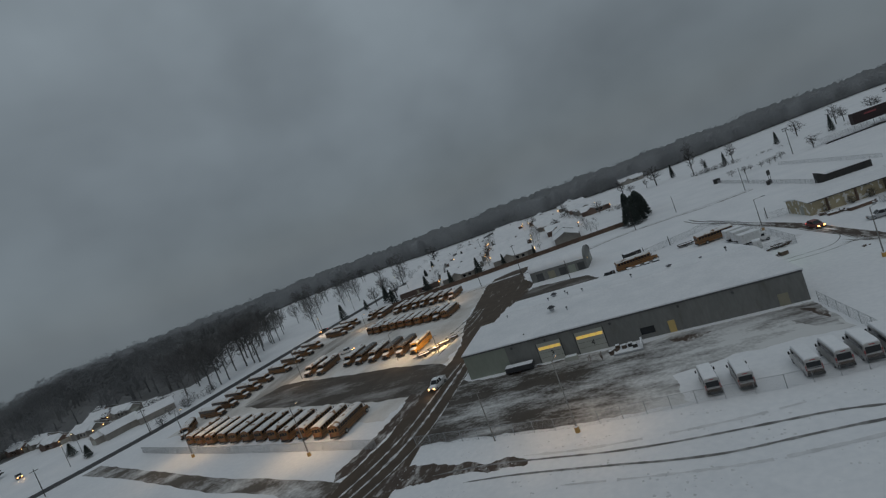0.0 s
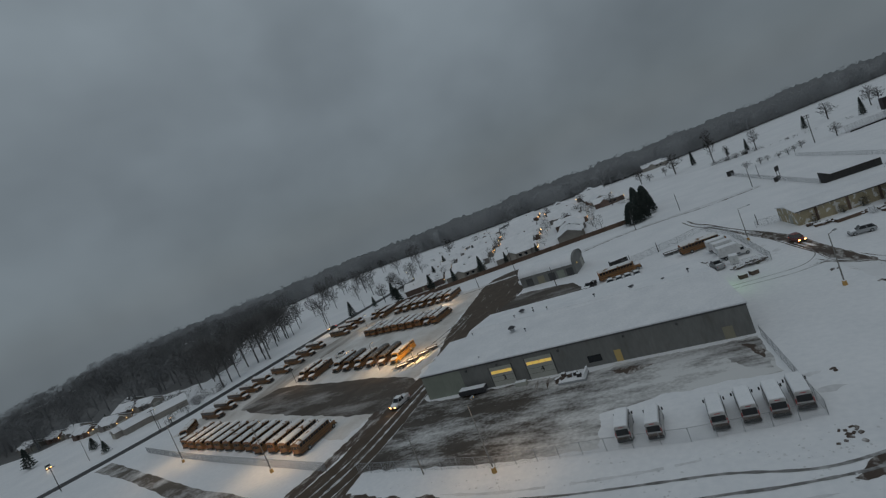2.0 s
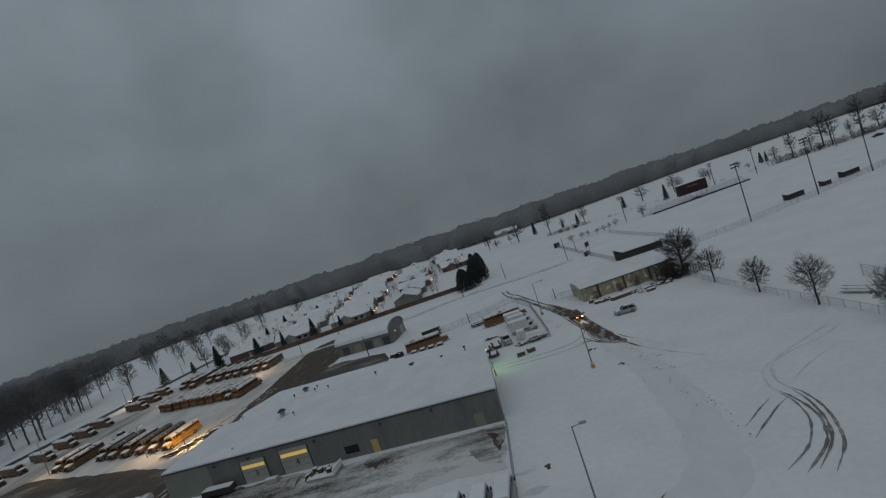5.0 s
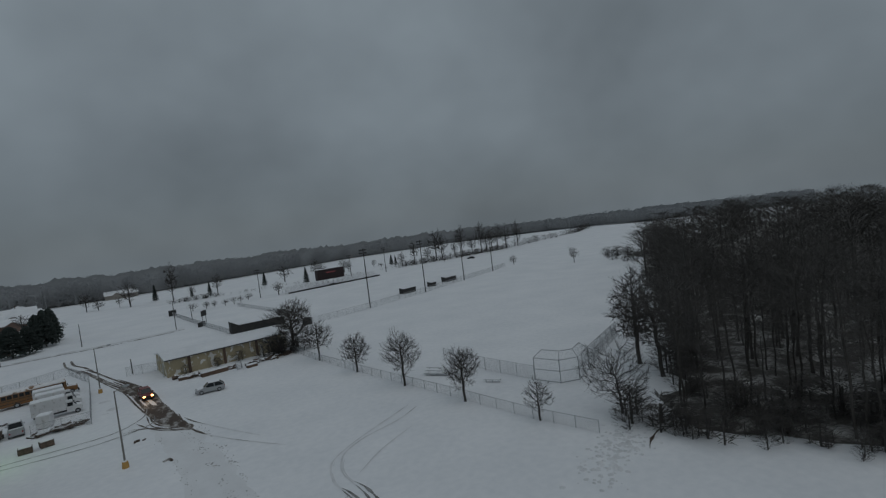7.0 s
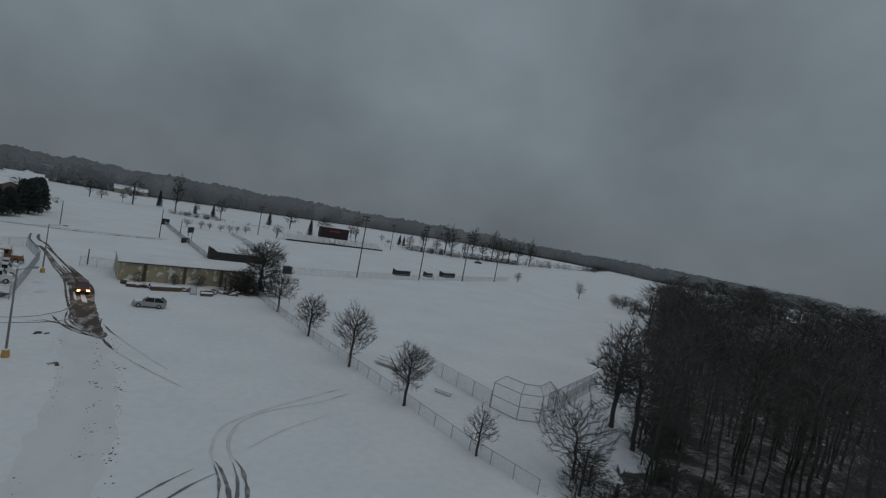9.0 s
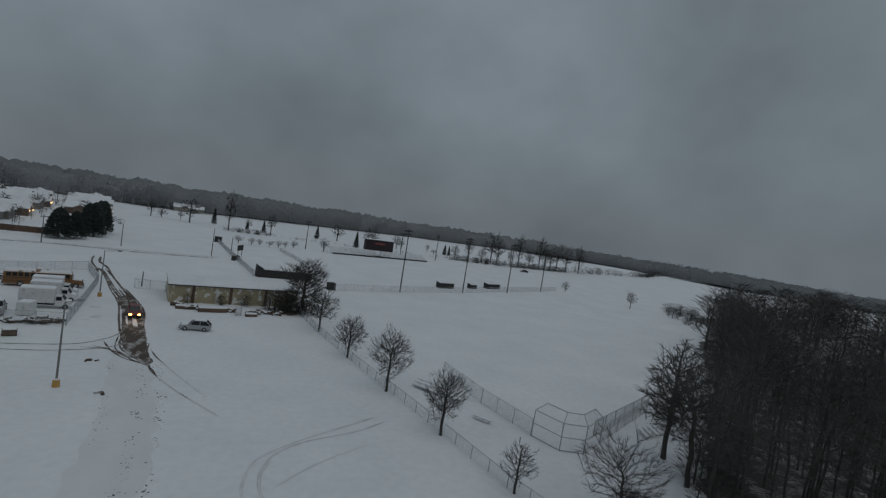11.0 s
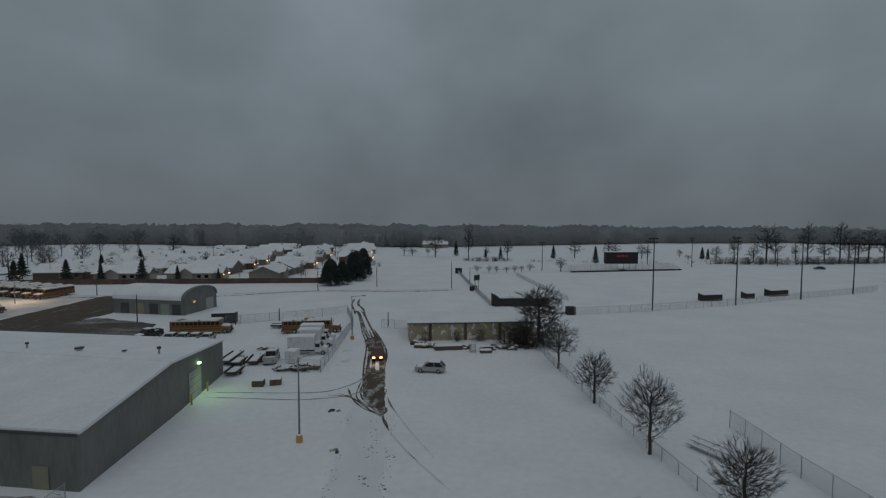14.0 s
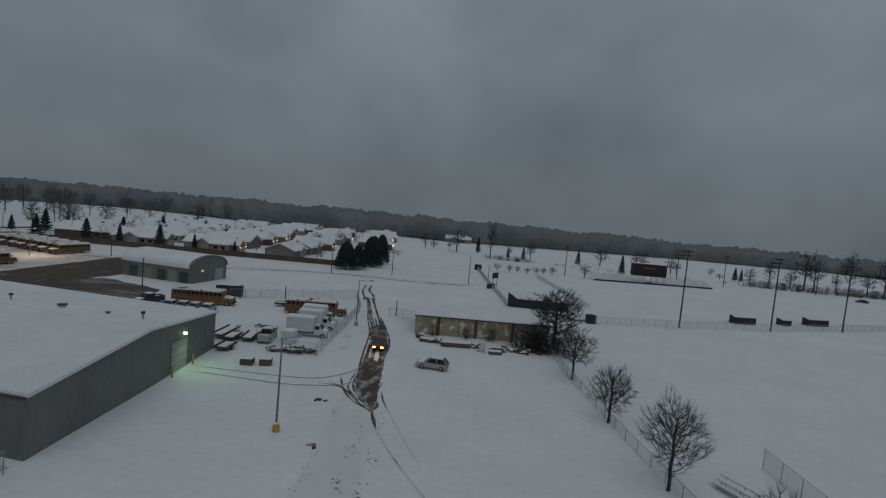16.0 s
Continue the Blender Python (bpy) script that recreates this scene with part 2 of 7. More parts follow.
BARK = grainy("bark", (0.035, 0.031, 0.028), (0.075, 0.068, 0.06), 0.9, coarse=0.8, fine=7, bump=0.5, vary=0.2)
TWIG = grainy("twigs", (0.038, 0.034, 0.031), (0.075, 0.069, 0.063), 0.9, coarse=0.5, fine=3, bump=0.0, vary=0.2)
# distance haze put into the base colours of the far and street twigs
HAZE_TWIG = grainy("hazed_twigs", (0.30, 0.31, 0.32), (0.36, 0.37, 0.38), 0.9, coarse=0.05, fine=0.6, bump=0.0, worldly=True, vary=0.0)
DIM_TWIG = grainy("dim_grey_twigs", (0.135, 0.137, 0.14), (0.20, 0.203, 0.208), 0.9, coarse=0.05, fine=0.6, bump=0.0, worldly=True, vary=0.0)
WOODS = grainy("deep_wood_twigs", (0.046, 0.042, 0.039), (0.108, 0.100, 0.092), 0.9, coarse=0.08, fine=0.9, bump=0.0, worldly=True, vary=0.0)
# dark wood floor: the shade of the twigs is painted into it
TWIG_SHADE_FLOOR = slush("twig_shaded_floor", 0.60, 0.95, (1, 1, 1), 0.2, 57.0, (0.11, 0.108, 0.106), (0.17, 0.168, 0.166))
# leaf litter and snow, darkened further for the shade under the trees
SHADED_LITTER = slush("shaded_litter_snow", 0.46, 0.74, (1, 1, 1), 0.25, 55.0, (0.05, 0.045, 0.04), (0.13, 0.12, 0.11))
BUS_YARD = slush("slushy_bus_yard", 0.50, 0.80, (0.3, 0.75, 1), 0.11, 27.0, (0.040, 0.033, 0.027), (0.115, 0.096, 0.080), (0.56, 0.545, 0.53), 0.17, 0.62)
NEEDLES = grainy("spruce_needles", (0.018, 0.027, 0.023), (0.05, 0.065, 0.058), 0.9, coarse=0.6, fine=4, bump=0.2, vary=0.2, tint=(0.35, 0.36, 0.37), tint_at=(0.66, 0.8))
BRICK = grainy("house_wall", (0.20, 0.185, 0.165), (0.27, 0.25, 0.225), 0.85, coarse=0.4, fine=8, bump=0.1, vary=0.35)
HOUSE_DARK = grainy("dark_house_brick", (0.11, 0.075, 0.06), (0.16, 0.11, 0.09), 0.85, coarse=0.4, fine=8, bump=0.1, vary=0.3)
BOARD_FENCE = grainy("brown_board_fence", (0.085, 0.055, 0.04), (0.135, 0.09, 0.065), 0.9, coarse=0.5, fine=6, bump=0.2, vary=0.2)
BLOCK = grainy("tan_block_wall", (0.30, 0.255, 0.165), (0.39, 0.335, 0.225), 0.85, coarse=0.42, fine=5, bump=0.15, stretch=(1, 1, 0.7), tint=(0.60, 0.59, 0.56), tint_at=(0.555, 0.58))
DARK_BOARD = grainy("dark_boarding", (0.022, 0.022, 0.022), (0.045, 0.043, 0.04), 0.8, bump=0.15, vary=0.1)
SCORE = grainy("maroon_board", (0.024, 0.013, 0.014), (0.036, 0.018, 0.019), 0.6, bump=0.05)
SCORE_RED = grainy("red_lettering", (0.32, 0.06, 0.07), (0.38, 0.08, 0.09), 0.6, bump=0.0)
BASE_YELLOW = grainy("yellow_lamp_base", (0.42, 0.24, 0.07), (0.52, 0.31, 0.10), 0.8, bump=0.15)
WOOD_POLE = grainy("timber_pole", (0.05, 0.046, 0.042), (0.085, 0.078, 0.072), 0.9, coarse=0.5, fine=6, bump=0.3)
ALU = grainy("aluminium_bench", (0.35, 0.35, 0.36), (0.45, 0.45, 0.46), 0.45, 0.7, bump=0.05)
JUNK = grainy("rusty_scrap", (0.04, 0.03, 0.025), (0.14, 0.10, 0.075), 0.9, coarse=1.5, bump=0.3, vary=0.4)
GREEN_LAMP = glow("green_lamp_lens", (0.42, 1.0, 0.42), 5.0)
WARM_LAMP = glow("warm_lamp_lens", (1.0, 0.62, 0.25), 2.5)
STREET_GLOW = glow("street_lamp_lens", (1.0, 0.55, 0.2), 14.0)
PACKED = slush("packed_lane_snow", 0.3, 0.7, (1, 0.5, 1), 0.4, 71.0, (0.66, 0.66, 0.67), (0.71, 0.71, 0.72), (0.76, 0.765, 0.775))
HEAD_LAMP = glow("headlight_lens", (1.0, 0.44, 0.13), 7.0)
TAIL_LAMP = glow("tail_light_lens", (1.0, 0.05, 0.03), 5.0)
PORCH = glow("porch_lamp", (1.0, 0.5, 0.17), 7.0)
RED_LENS = grainy("red_lens", (0.25, 0.01, 0.01), (0.3, 0.02, 0.02), 0.3, bump=0.0)


# ---------------------------------------------------------------- mesh helpers
def mesh_of(bm, name, smooth=False):
    me = bpy.data.meshes.new(name)
    bm.to_mesh(me)
    bm.free()
    if smooth:
        for p in me.polygons:
            p.use_smooth = True
    return me


def part(name, bm, material, parent, label="", m=None, smooth=False):
    me = bm if isinstance(bm, bpy.types.Mesh) else mesh_of(bm, name, smooth)
    if not me.materials:
        me.materials.append(material)
    ob = new(name, me)
    ob.parent = parent
    if m is not None:
        ob.matrix_basis = m
    return tagged(ob, label)


def thing(name, label, category, m=None, group="", kind=""):
    ob = new(name)
    ob.empty_display_size = 0.3
    if m is not None:
        ob.matrix_basis = m
    return tagged(ob, label, category, group, kind)


def single(name, bm, material, label, category, m=None, group="", kind="", smooth=False):
    ob = new(name, mesh_of(bm, name, smooth))
    ob.data.materials.append(material)
    if m is not None:
        ob.matrix_basis = m
    return tagged(ob, label, category, group, kind)


def box(bm, x0, y0, z0, x1, y1, z1, bevel=0.0):
    v = [bm.verts.new(p) for p in ((x0, y0, z0), (x1, y0, z0), (x1, y1, z0), (x0, y1, z0), (x0, y0, z1), (x1, y0, z1), (x1, y1, z1), (x0, y1, z1))]
    f = [bm.faces.new([v[i] for i in q]) for q in ((3, 2, 1, 0), (4, 5, 6, 7), (0, 1, 5, 4), (1, 2, 6, 5), (2, 3, 7, 6), (3, 0, 4, 7))]
    if bevel:
        edges = list({e for face in f for e in face.edges})
        bmesh.ops.bevel(bm, geom=edges, offset=bevel, segments=2, profile=0.5, affect="EDGES")
    return bm


def newbox(*a, **k):
    return box(bmesh.new(), *a, **k)


def tube(bm, p0, p1, r0, r1=None, n=8, cap=True):
    p0, p1 = Vector(p0), Vector(p1)
    r1 = r0 if r1 is None else r1
    d = (p1 - p0).normalized()
    a = d.cross((0, 0, 1) if abs(d.z) < 0.9 else (1, 0, 0)).normalized()
    b = d.cross(a)
    rings = []
    for p, r in ((p0, r0), (p1, r1)):
        rings.append([bm.verts.new(p + (a * math.cos(2 * math.pi * i / n) + b * math.sin(2 * math.pi * i / n)) * r) for i in range(n)])
    for i in range(n):
        bm.faces.new((rings[0][i], rings[0][(i + 1) % n], rings[1][(i + 1) % n], rings[1][i]))
    if cap:
        bm.faces.new(rings[0][::-1])
        bm.faces.new(rings[1])
    return bm


def loft(bm, rings, caps=True):
    made = [[bm.verts.new(p) for p in ring] for ring in rings]
    n = len(made[0])
    for a, b in zip(made, made[1:]):
        for i in range(n):
            bm.faces.new((a[i], a[(i + 1) % n], b[(i + 1) % n], b[i]))
    if caps:
        bm.faces.new(made[0][::-1])
        bm.faces.new(made[-1])
    bmesh.ops.recalc_face_normals(bm, faces=bm.faces)
    return bm


def slab(bm, pts, z0, z1):
    """An upright prism over a plan outline."""
    lo, hi = [bm.verts.new((*p, z0)) for p in pts], [bm.verts.new((*p, z1)) for p in pts]
    n = len(pts)
    for i in range(n):
        bm.faces.new((lo[i], lo[(i + 1) % n], hi[(i + 1) % n], hi[i]))
    bm.faces.new(hi)
    bm.faces.new(lo[::-1])
    bmesh.ops.recalc_face_normals(bm, faces=bm.faces)
    return bm


def ragged(pts, step=1.2, wobble=0.5, seed=0):
    """A plan outline with an uneven edge."""
    out = []
    for (x0, y0), (x1, y1) in zip(pts, pts[1:] + pts[:1]):
        far = math.hypot(x1 - x0, y1 - y0)
        for i in range(max(1, int(far / step))):
            f = i / max(1, int(far / step))
            x, y = x0 + (x1 - x0) * f, y0 + (y1 - y0) * f
            nx, ny = -(y1 - y0) / far, (x1 - x0) / far
            w = wobble * (noise.noise((x * 0.35 + seed, y * 0.35, seed)) + 0.5 * noise.noise((x * 1.3, y * 1.3 + seed, 3.0)))
            out.append((x + nx * w, y + ny * w))
    return out


def patch(name, pts, z, material, label, category, step=1.0, wobble=0.6, seed=0, group=""):
    bm = bmesh.new()
    hi = [bm.verts.new((*p, z)) for p in ragged(pts, step, wobble, seed)]
    bmesh.ops.triangle_fill(bm, edges=[bm.edges.new((a, b)) for a, b in zip(hi, hi[1:] + hi[:1])], use_beauty=True)
    bmesh.ops.recalc_face_normals(bm, faces=bm.faces)
    for f in bm.faces:
        if f.normal.z < 0:
            f.normal_flip()
    return single(name, bm, material, label, category, group=group, kind="structure")


def spline(pts, step=0.6):
    """A smooth way through plan points."""
    p = [Vector((*q, 0)) for q in pts]
    p = [2 * p[0] - p[1]] + p + [2 * p[-1] - p[-2]]
    out = []
    for a, b, c, d in zip(p, p[1:], p[2:], p[3:]):
        k = max(2, int((c - b).length / step))
        for i in range(k):
            t = i / k
            out.append(0.5 * (2 * b + (c - a) * t + (2 * a - 5 * b + 4 * c - d) * t * t + (3 * b - a - 3 * c + d) * t ** 3))
    return out + [p[-2]]


def ribbon(bm, pts, width, z, wobble=0.3, seed=0.0, gaps=0.0):
    """A strip on the ground along plan points, of uneven width."""
    way = spline(pts)
    last = None
    for i, q in enumerate(way):
        d = (way[min(i + 1, len(way) - 1)] - way[max(i - 1, 0)]).normalized()
        s = Vector((-d.y, d.x, 0))
        k = 1 + wobble * 2 * noise.noise((q.x * 0.8 + seed, q.y * 0.8, seed))
        end = min(1.0, (i + 0.3) / 4, (len(way) - i - 0.7) / 4)
        h = max(0.02, width * 0.5 * k * end)
        now = [bm.verts.new((q.x + s.x * e * h, q.y + s.y * e * h, z)) for e in (-1, 1)]
        if last and not (gaps and noise.noise((q.x * 0.25 + seed, q.y * 0.25, 7.7)) > 0.5 - gaps):
            bm.faces.new((last[0], now[0], now[1], last[1]))
        last = now
    return bm


def ruts(name, pts, material, label, gauge=1.6, width=0.3, z=0.03, seed=0.0, gaps=0.0, wobble=0.4):
    bm = bmesh.new()
    way = spline(pts, 2.0)
    for e in (-1, 1):
        side = []
        for i, q in enumerate(way):
            d = (way[min(i + 1, len(way) - 1)] - way[max(i - 1, 0)]).normalized()
            side.append((q.x - d.y * e * gauge / 2, q.y + d.x * e * gauge / 2))
        ribbon(bm, side, width, z, wobble, seed + e, gaps)
    return single(name, bm, material, label, "tyre tracks", kind="structure")

# ---------------------------------------------------------------- ground and roads
bm = bmesh.new()
grid = [-3400, -1600, -1000, -800, -680, -560, -300, -140, -60, 0, 60, 140, 300, 420, 560, 680, 800, 1000, 1600, 3400]
gv = {}
for x in grid:
    for y in grid:
        far = max(0.0, math.hypot(x, y) - 640)      # the land falls away behind the woods
        gv[x, y] = bm.verts.new((x - 20, y + 20, -0.055 * far))
for x0, x1 in zip(grid, grid[1:]):
    for y0, y1 in zip(grid, grid[1:]):
        bm.faces.new((gv[x0, y0], gv[x1, y0], gv[x1, y1], gv[x0, y1]))
single("ground", bm, SNOW, "wide flat ground under fresh snow", "ground", kind="structure")

patch("pavement_yard", [(-104.5, 13.5), (-89.5, 12.0), (-77, 10.2), (-61.6, 10.4), (-61.9, 14.5), (-62.4, 19.4), (-52, 22), (-37.4, 22.5), (-38.2, 35.6), (-72, 36.2), (-100.6, 36.9), (-104, 40)], 0.012, YARD,
      "dark wet asphalt yard streaked with thin snow", "yard", 0.7, 0.7, 1)
patch("pavement_wet_strip", [(-64, 32.4), (-58, 31.4), (-50, 31.8), (-44, 29.6), (-40.4, 24.4), (-38.2, 24.0), (-38.4, 34.8), (-46, 35.2), (-54, 35.0), (-61, 35.3)], 0.020, WALL_STREAK, "wet streaked strip along the workshop wall", "yard", 0.6, 0.8, 2)
bm = bmesh.new()
ribbon(bm, [(-61.4, 33.6), (-58.4, 32.4), (-54.4, 32.9)], 1.9, 0.024, 0.7, 2.0)
ribbon(bm, [(-41.4, 33.6), (-39.9, 32.6), (-39.0, 30.2), (-38.6, 27.4)], 1.3, 0.024, 0.8, 3.0)
single("pavement_bare_spots", bm, MUD, "bare wet spots in the yard's slush", "yard", kind="structure")
bm = bmesh.new()
ribbon(bm, [(-71.4, 36.1), (-66, 35.7), (-60.6, 35.9)], 1.6, 0.030, 0.5, 11.0)
ribbon(bm, [(-59.2, 36.0), (-52, 35.9), (-45, 35.75), (-38.6, 35.6)], 1.0, 0.030, 0.5, 12.0)
ribbon(bm, [(-100.4, 37.0), (-95, 36.7), (-90, 36.6), (-86, 36.6)], 1.3, 0.030, 0.5, 14.0)
single("snow_bank", bm, SNOW_CAP, "low bank of snow lying along the workshop wall", "snow", kind="structure")
patch("pavement_bus_yard", [(-112, 36), (-125.6, 38.7), (-150, 47), (-176, 56.8), (-186, 62), (-180, 74), (-173, 73.3), (-147, 65), (-130, 60.7), (-115, 54.7), (-110, 50)], 0.012, BUS_YARD,
      "dark wet asphalt between the rows of school buses", "yard", seed=2)
patch("road_drive", [(-121, -8), (-104, -8), (-103.6, 10), (-103, 36), (-102.5, 58), (-104.5, 76), (-103, 91), (-98, 103), (-97.5, 116), (-102, 125), (-105, 138), (-104, 152), (-112, 152), (-119, 146), (-120.5, 137), (-119, 120), (-117, 102), (-116, 86), (-114, 76), (-111.5, 66), (-110.5, 54), (-112, 42), (-113, 18), (-116, 6)], 0.016, DRIVE,
      "slushy entrance drive worn dark by wheels", "drive", seed=3)
patch("pavement_back", [(-102.5, 92), (-94, 73), (-76, 76), (-72.4, 90), (-78, 103), (-97, 108)], 0.012, BUS_YARD, "wet asphalt apron behind the workshop", "yard", seed=4)
bm = bmesh.new()
for k, (o, w) in enumerate(((0.9, 0.22), (3.4, 0.34), (6.4, 0.16))):
    ribbon(bm, [(-118 + o, -6), (-112.6 + o + 0.3 * math.sin(k), 8), (-110 + o, 20), (-109 + o * 0.9, 36), (-107.5 + o * 0.6, 50 + 3 * k)], w * 1.6, 0.024, 0.8, 5.0 + k * 3.1)
single("pavement_snow_ridges", bm, OLD_RUT, "ridges of snow left between the wheel tracks", "snow", kind="structure")
bm = bmesh.new()
ribbon(bm, [(-117.6, 7), (-115.6, 16), (-114.2, 25), (-113.6, 33), (-115.4, 38)], 3.2, 0.018, 0.18, 33.0)
single("pavement_wet_verge", bm, MUD, "dark wet verge beside the entrance drive", "drive", kind="structure")
bm = bmesh.new()
for k, o in enumerate((0, 2.2, 4.6)):
    ribbon(bm, [(-121.5 + o, 60), (-119.5 + o, 74), (-117.5 + o, 84), (-115 + o * 0.5, 100)], 0.6, 0.026, 0.7, 15.0 + k, 0.1)
single("tracks_berm", bm, RUT, "wheel ruts along the snowy verge of the drive", "tyre tracks", kind="structure")
patch("road_lane", [(-226, 42), (-192, 30.4), (-154.5, 17.6), (-121.6, 8.4), (-114, 6), (-116, -2), (-130, 6.5), (-152, 12.2), (-200, 29), (-228, 37)], 0.014, LANE, "half cleared lane beside the bus fence", "lane", 3.0, 0.5, seed=5)
patch("pavement_bus_lot", [(-208, 52), (-190, 46), (-150, 36), (-118, 27), (-113, 42), (-112, 66), (-117, 88), (-119, 122), (-121, 138), (-150, 146), (-180, 152), (-199, 150), (-205, 120), (-208, 86)], 0.006, LOT_SNOW, "trodden dirty snow with painted lamplight tint between the parked buses", "yard", 1.5, 1.5, 21)
patch("road_bus_lane", [(-187, 64), (-176, 62), (-179, 96), (-175, 122), (-168, 138), (-174, 142), (-188, 124), (-192, 100)], 0.010, LOT_LANE, "packed snow lane between the buses", "lane", seed=6)
bm = bmesh.new()
ribbon(bm, [(-262, -40), (-243, 20), (-232, 47), (-225, 68), (-220.5, 94), (-214, 135), (-208, 172), (-200, 220), (-188, 290), (-170, 380)], 6.5, 0.02, 0.05, 1.0)
single("road_street", bm, STREET, "narrow dark cleared street", "street", kind="structure")
bm = bmesh.new()
ribbon(bm, [(-150, 137), (-110, 141), (-86, 147.0), (-60, 158), (-35, 162), (-14, 167)], 2.2, 0.02, 0.5, 4.0, 0.1)
single("road_field_track", bm, SHADE_RUT, "faint snowed-over track beside the field", "track", kind="structure")
bm = bmesh.new()
ribbon(bm, [(-150, 133), (-110, 137.5), (-86, 142.8), (-72, 151), (-60.7, 156.2), (-46, 158.2), (-34.8, 158.6), (-24, 161.5), (-14.1, 164.9)], 0.8, 0.024, 0.7, 24.0, 0.02)
single("ditch_line", bm, MUD, "dark ditch line showing through the snow", "ditch", kind="structure")

# tracks in the snow beside the workshop
MUD_L = [(-38.4, 125), (-35.7, 118.9), (-29.6, 101.0), (-26.0, 90), (-22.9, 77.0), (-21.0, 68.7), (-19.5, 63.2), (-17.8, 59.8), (-15.6, 56.2)]
MUD_R = [(-35.2, 124), (-33.4, 119), (-28.0, 104), (-24.5, 95.6), (-21.4, 85.8), (-18.8, 73.4), (-16.7, 63.7), (-15.3, 57.5)]
patch("road_muddy_track", [(-22.2, 73), (-21.0, 69), (-19.5, 64), (-17.6, 60), (-15.6, 57.0), (-16.9, 62.4), (-18.2, 69), (-19.6, 74)], 0.022, MUD, "muddy track churned through the snow", "track", 0.35, 0.7, 4)
patch("road_muddy_track", [(-27.2, 94), (-25.0, 86.5), (-23.4, 80), (-21.6, 82), (-22.4, 88.5), (-24.6, 95.6), (-26.2, 97)], 0.022, DRIVE, "dark wet stretch of the muddy track", "track", 0.35, 0.7, 5)
patch("road_thin_mud", MUD_L[4:] + MUD_R[:4:-1], 0.019, THIN_MUD, "thin muddy slush between the wheel tracks", "track", 0.4, 0.6, 7)
bm = bmesh.new()
rng = random.Random(61)
for k in range(7):
    side = k / 6 + rng.uniform(-0.04, 0.04)
    i0, i1 = rng.choice((0, 0, 1, 2)), rng.choice((6, 7, 7, 7))
    pts = [(MUD_L[i][0] + (MUD_R[i][0] - MUD_L[i][0]) * side + rng.uniform(-0.25, 0.25), MUD_L[i][1] + (MUD_R[i][1] - MUD_L[i][1]) * side) for i in range(i0, i1 + 1)]
    ribbon(bm, pts, rng.uniform(0.3, 0.5), 0.026 + 0.001 * k, 0.25, 200.0 + 3 * k, 0.0)
single("tracks_mud", bm, MUD, "muddy wheel tracks running in from the gate", "tyre tracks", kind="structure")
bm = bmesh.new()
ribbon(bm, [(-43.4, 143), (-41.3, 133), (-38.4, 125), (-36.4, 119)], 0.5, 0.024, 0.25, 240.0)
ribbon(bm, [(-41.8, 143), (-39.8, 134), (-36.6, 127), (-34.2, 120)], 0.6, 0.025, 0.25, 243.0)
single("tracks_mud", bm, MUD, "muddy wheel tracks at the gate", "tyre tracks", kind="structure")
for x, y, a, b in ((-28.6, 85.4, 1.1, 0.9), (-26.6, 79.0, 1.0, 1.2), (-27.6, 76.6, 0.9, 0.6)):
    patch("slush_puddle", [(x - a, y - b * 0.4), (x, y - b), (x + a, y - b * 0.2), (x + a * 0.4, y + b), (x - a * 0.6, y + b * 0.6)], 0.014, SHADE_RUT, "grey slush puddle beside the muddy track", "puddle", 0.3, 0.5, x)
patch("road_packed_lane", [(-20.9, 63), (-19.2, 54), (-17.4, 44), (-16.2, 33), (-15.8, 24), (-16.8, 16), (-20, 11), (-27, 8), (-27, -1), (-18, 2), (-13, 10), (-10.8, 18), (-10.3, 25), (-11.0, 34), (-12.7, 45), (-14.7, 56)], 0.006, PACKED, "packed snow lane running past the workshop", "lane", 1.2, 1.0, 14)
bm = bmesh.new()
rng = random.Random(44)
for _ in range(520):
    y = rng.uniform(17, 57)
    x = -12.2 - 0.0031 * (y - 20) ** 2 + rng.choice((0.0, 0.0, 1.9, 1.9, -3.2)) + rng.gauss(0, 0.32)
    if noise.noise((x * 0.3, y * 0.35, 5.0)) < -0.12:
        continue
    w = rng.uniform(0.03, 0.12) * (2.0 if rng.random() < 0.06 else 1.0)
    h = w * rng.uniform(0.3, 0.6)
    c0 = Vector((x, y, 0))
    top_ = bm.verts.new(c0 + Vector((0, 0, h)))
    rim = [bm.verts.new(c0 + Vector((math.cos(k * 1.2566) * w * rng.uniform(0.6, 1.3), math.sin(k * 1.2566) * w * rng.uniform(0.6, 1.3), 0.0))) for k in range(5)]
    for k in range(5):
        bm.faces.new((rim[k], rim[(k + 1) % 5], top_))
single("frozen_clods", bm, RUT, "frozen clods of dirty snow along the lane", "clods", kind="stuff")
bm = bmesh.new()
for k, (pts, w) in enumerate((([(-41, 61.9), (-37.4, 62.2), (-29.7, 62.9), (-25.4, 63.9), (-23.0, 66.4), (-21.6, 69.8), (-21.5, 75.7)], 0.20), ([(-40.6, 60.0), (-36.3, 60.2), (-28.6, 60.4), (-24.6, 61.4), (-21.7, 62.8), (-20.2, 65.1), (-20.4, 69.1)], 0.20))):
    ribbon(bm, pts, w, 0.03 + 0.002 * k, 0.3, 2.0 + k)
single("tracks_workshop", bm, WHEEL_MARK, "tyre tracks leading to the workshop door", "tyre tracks", kind="structure")
bm = bmesh.new()
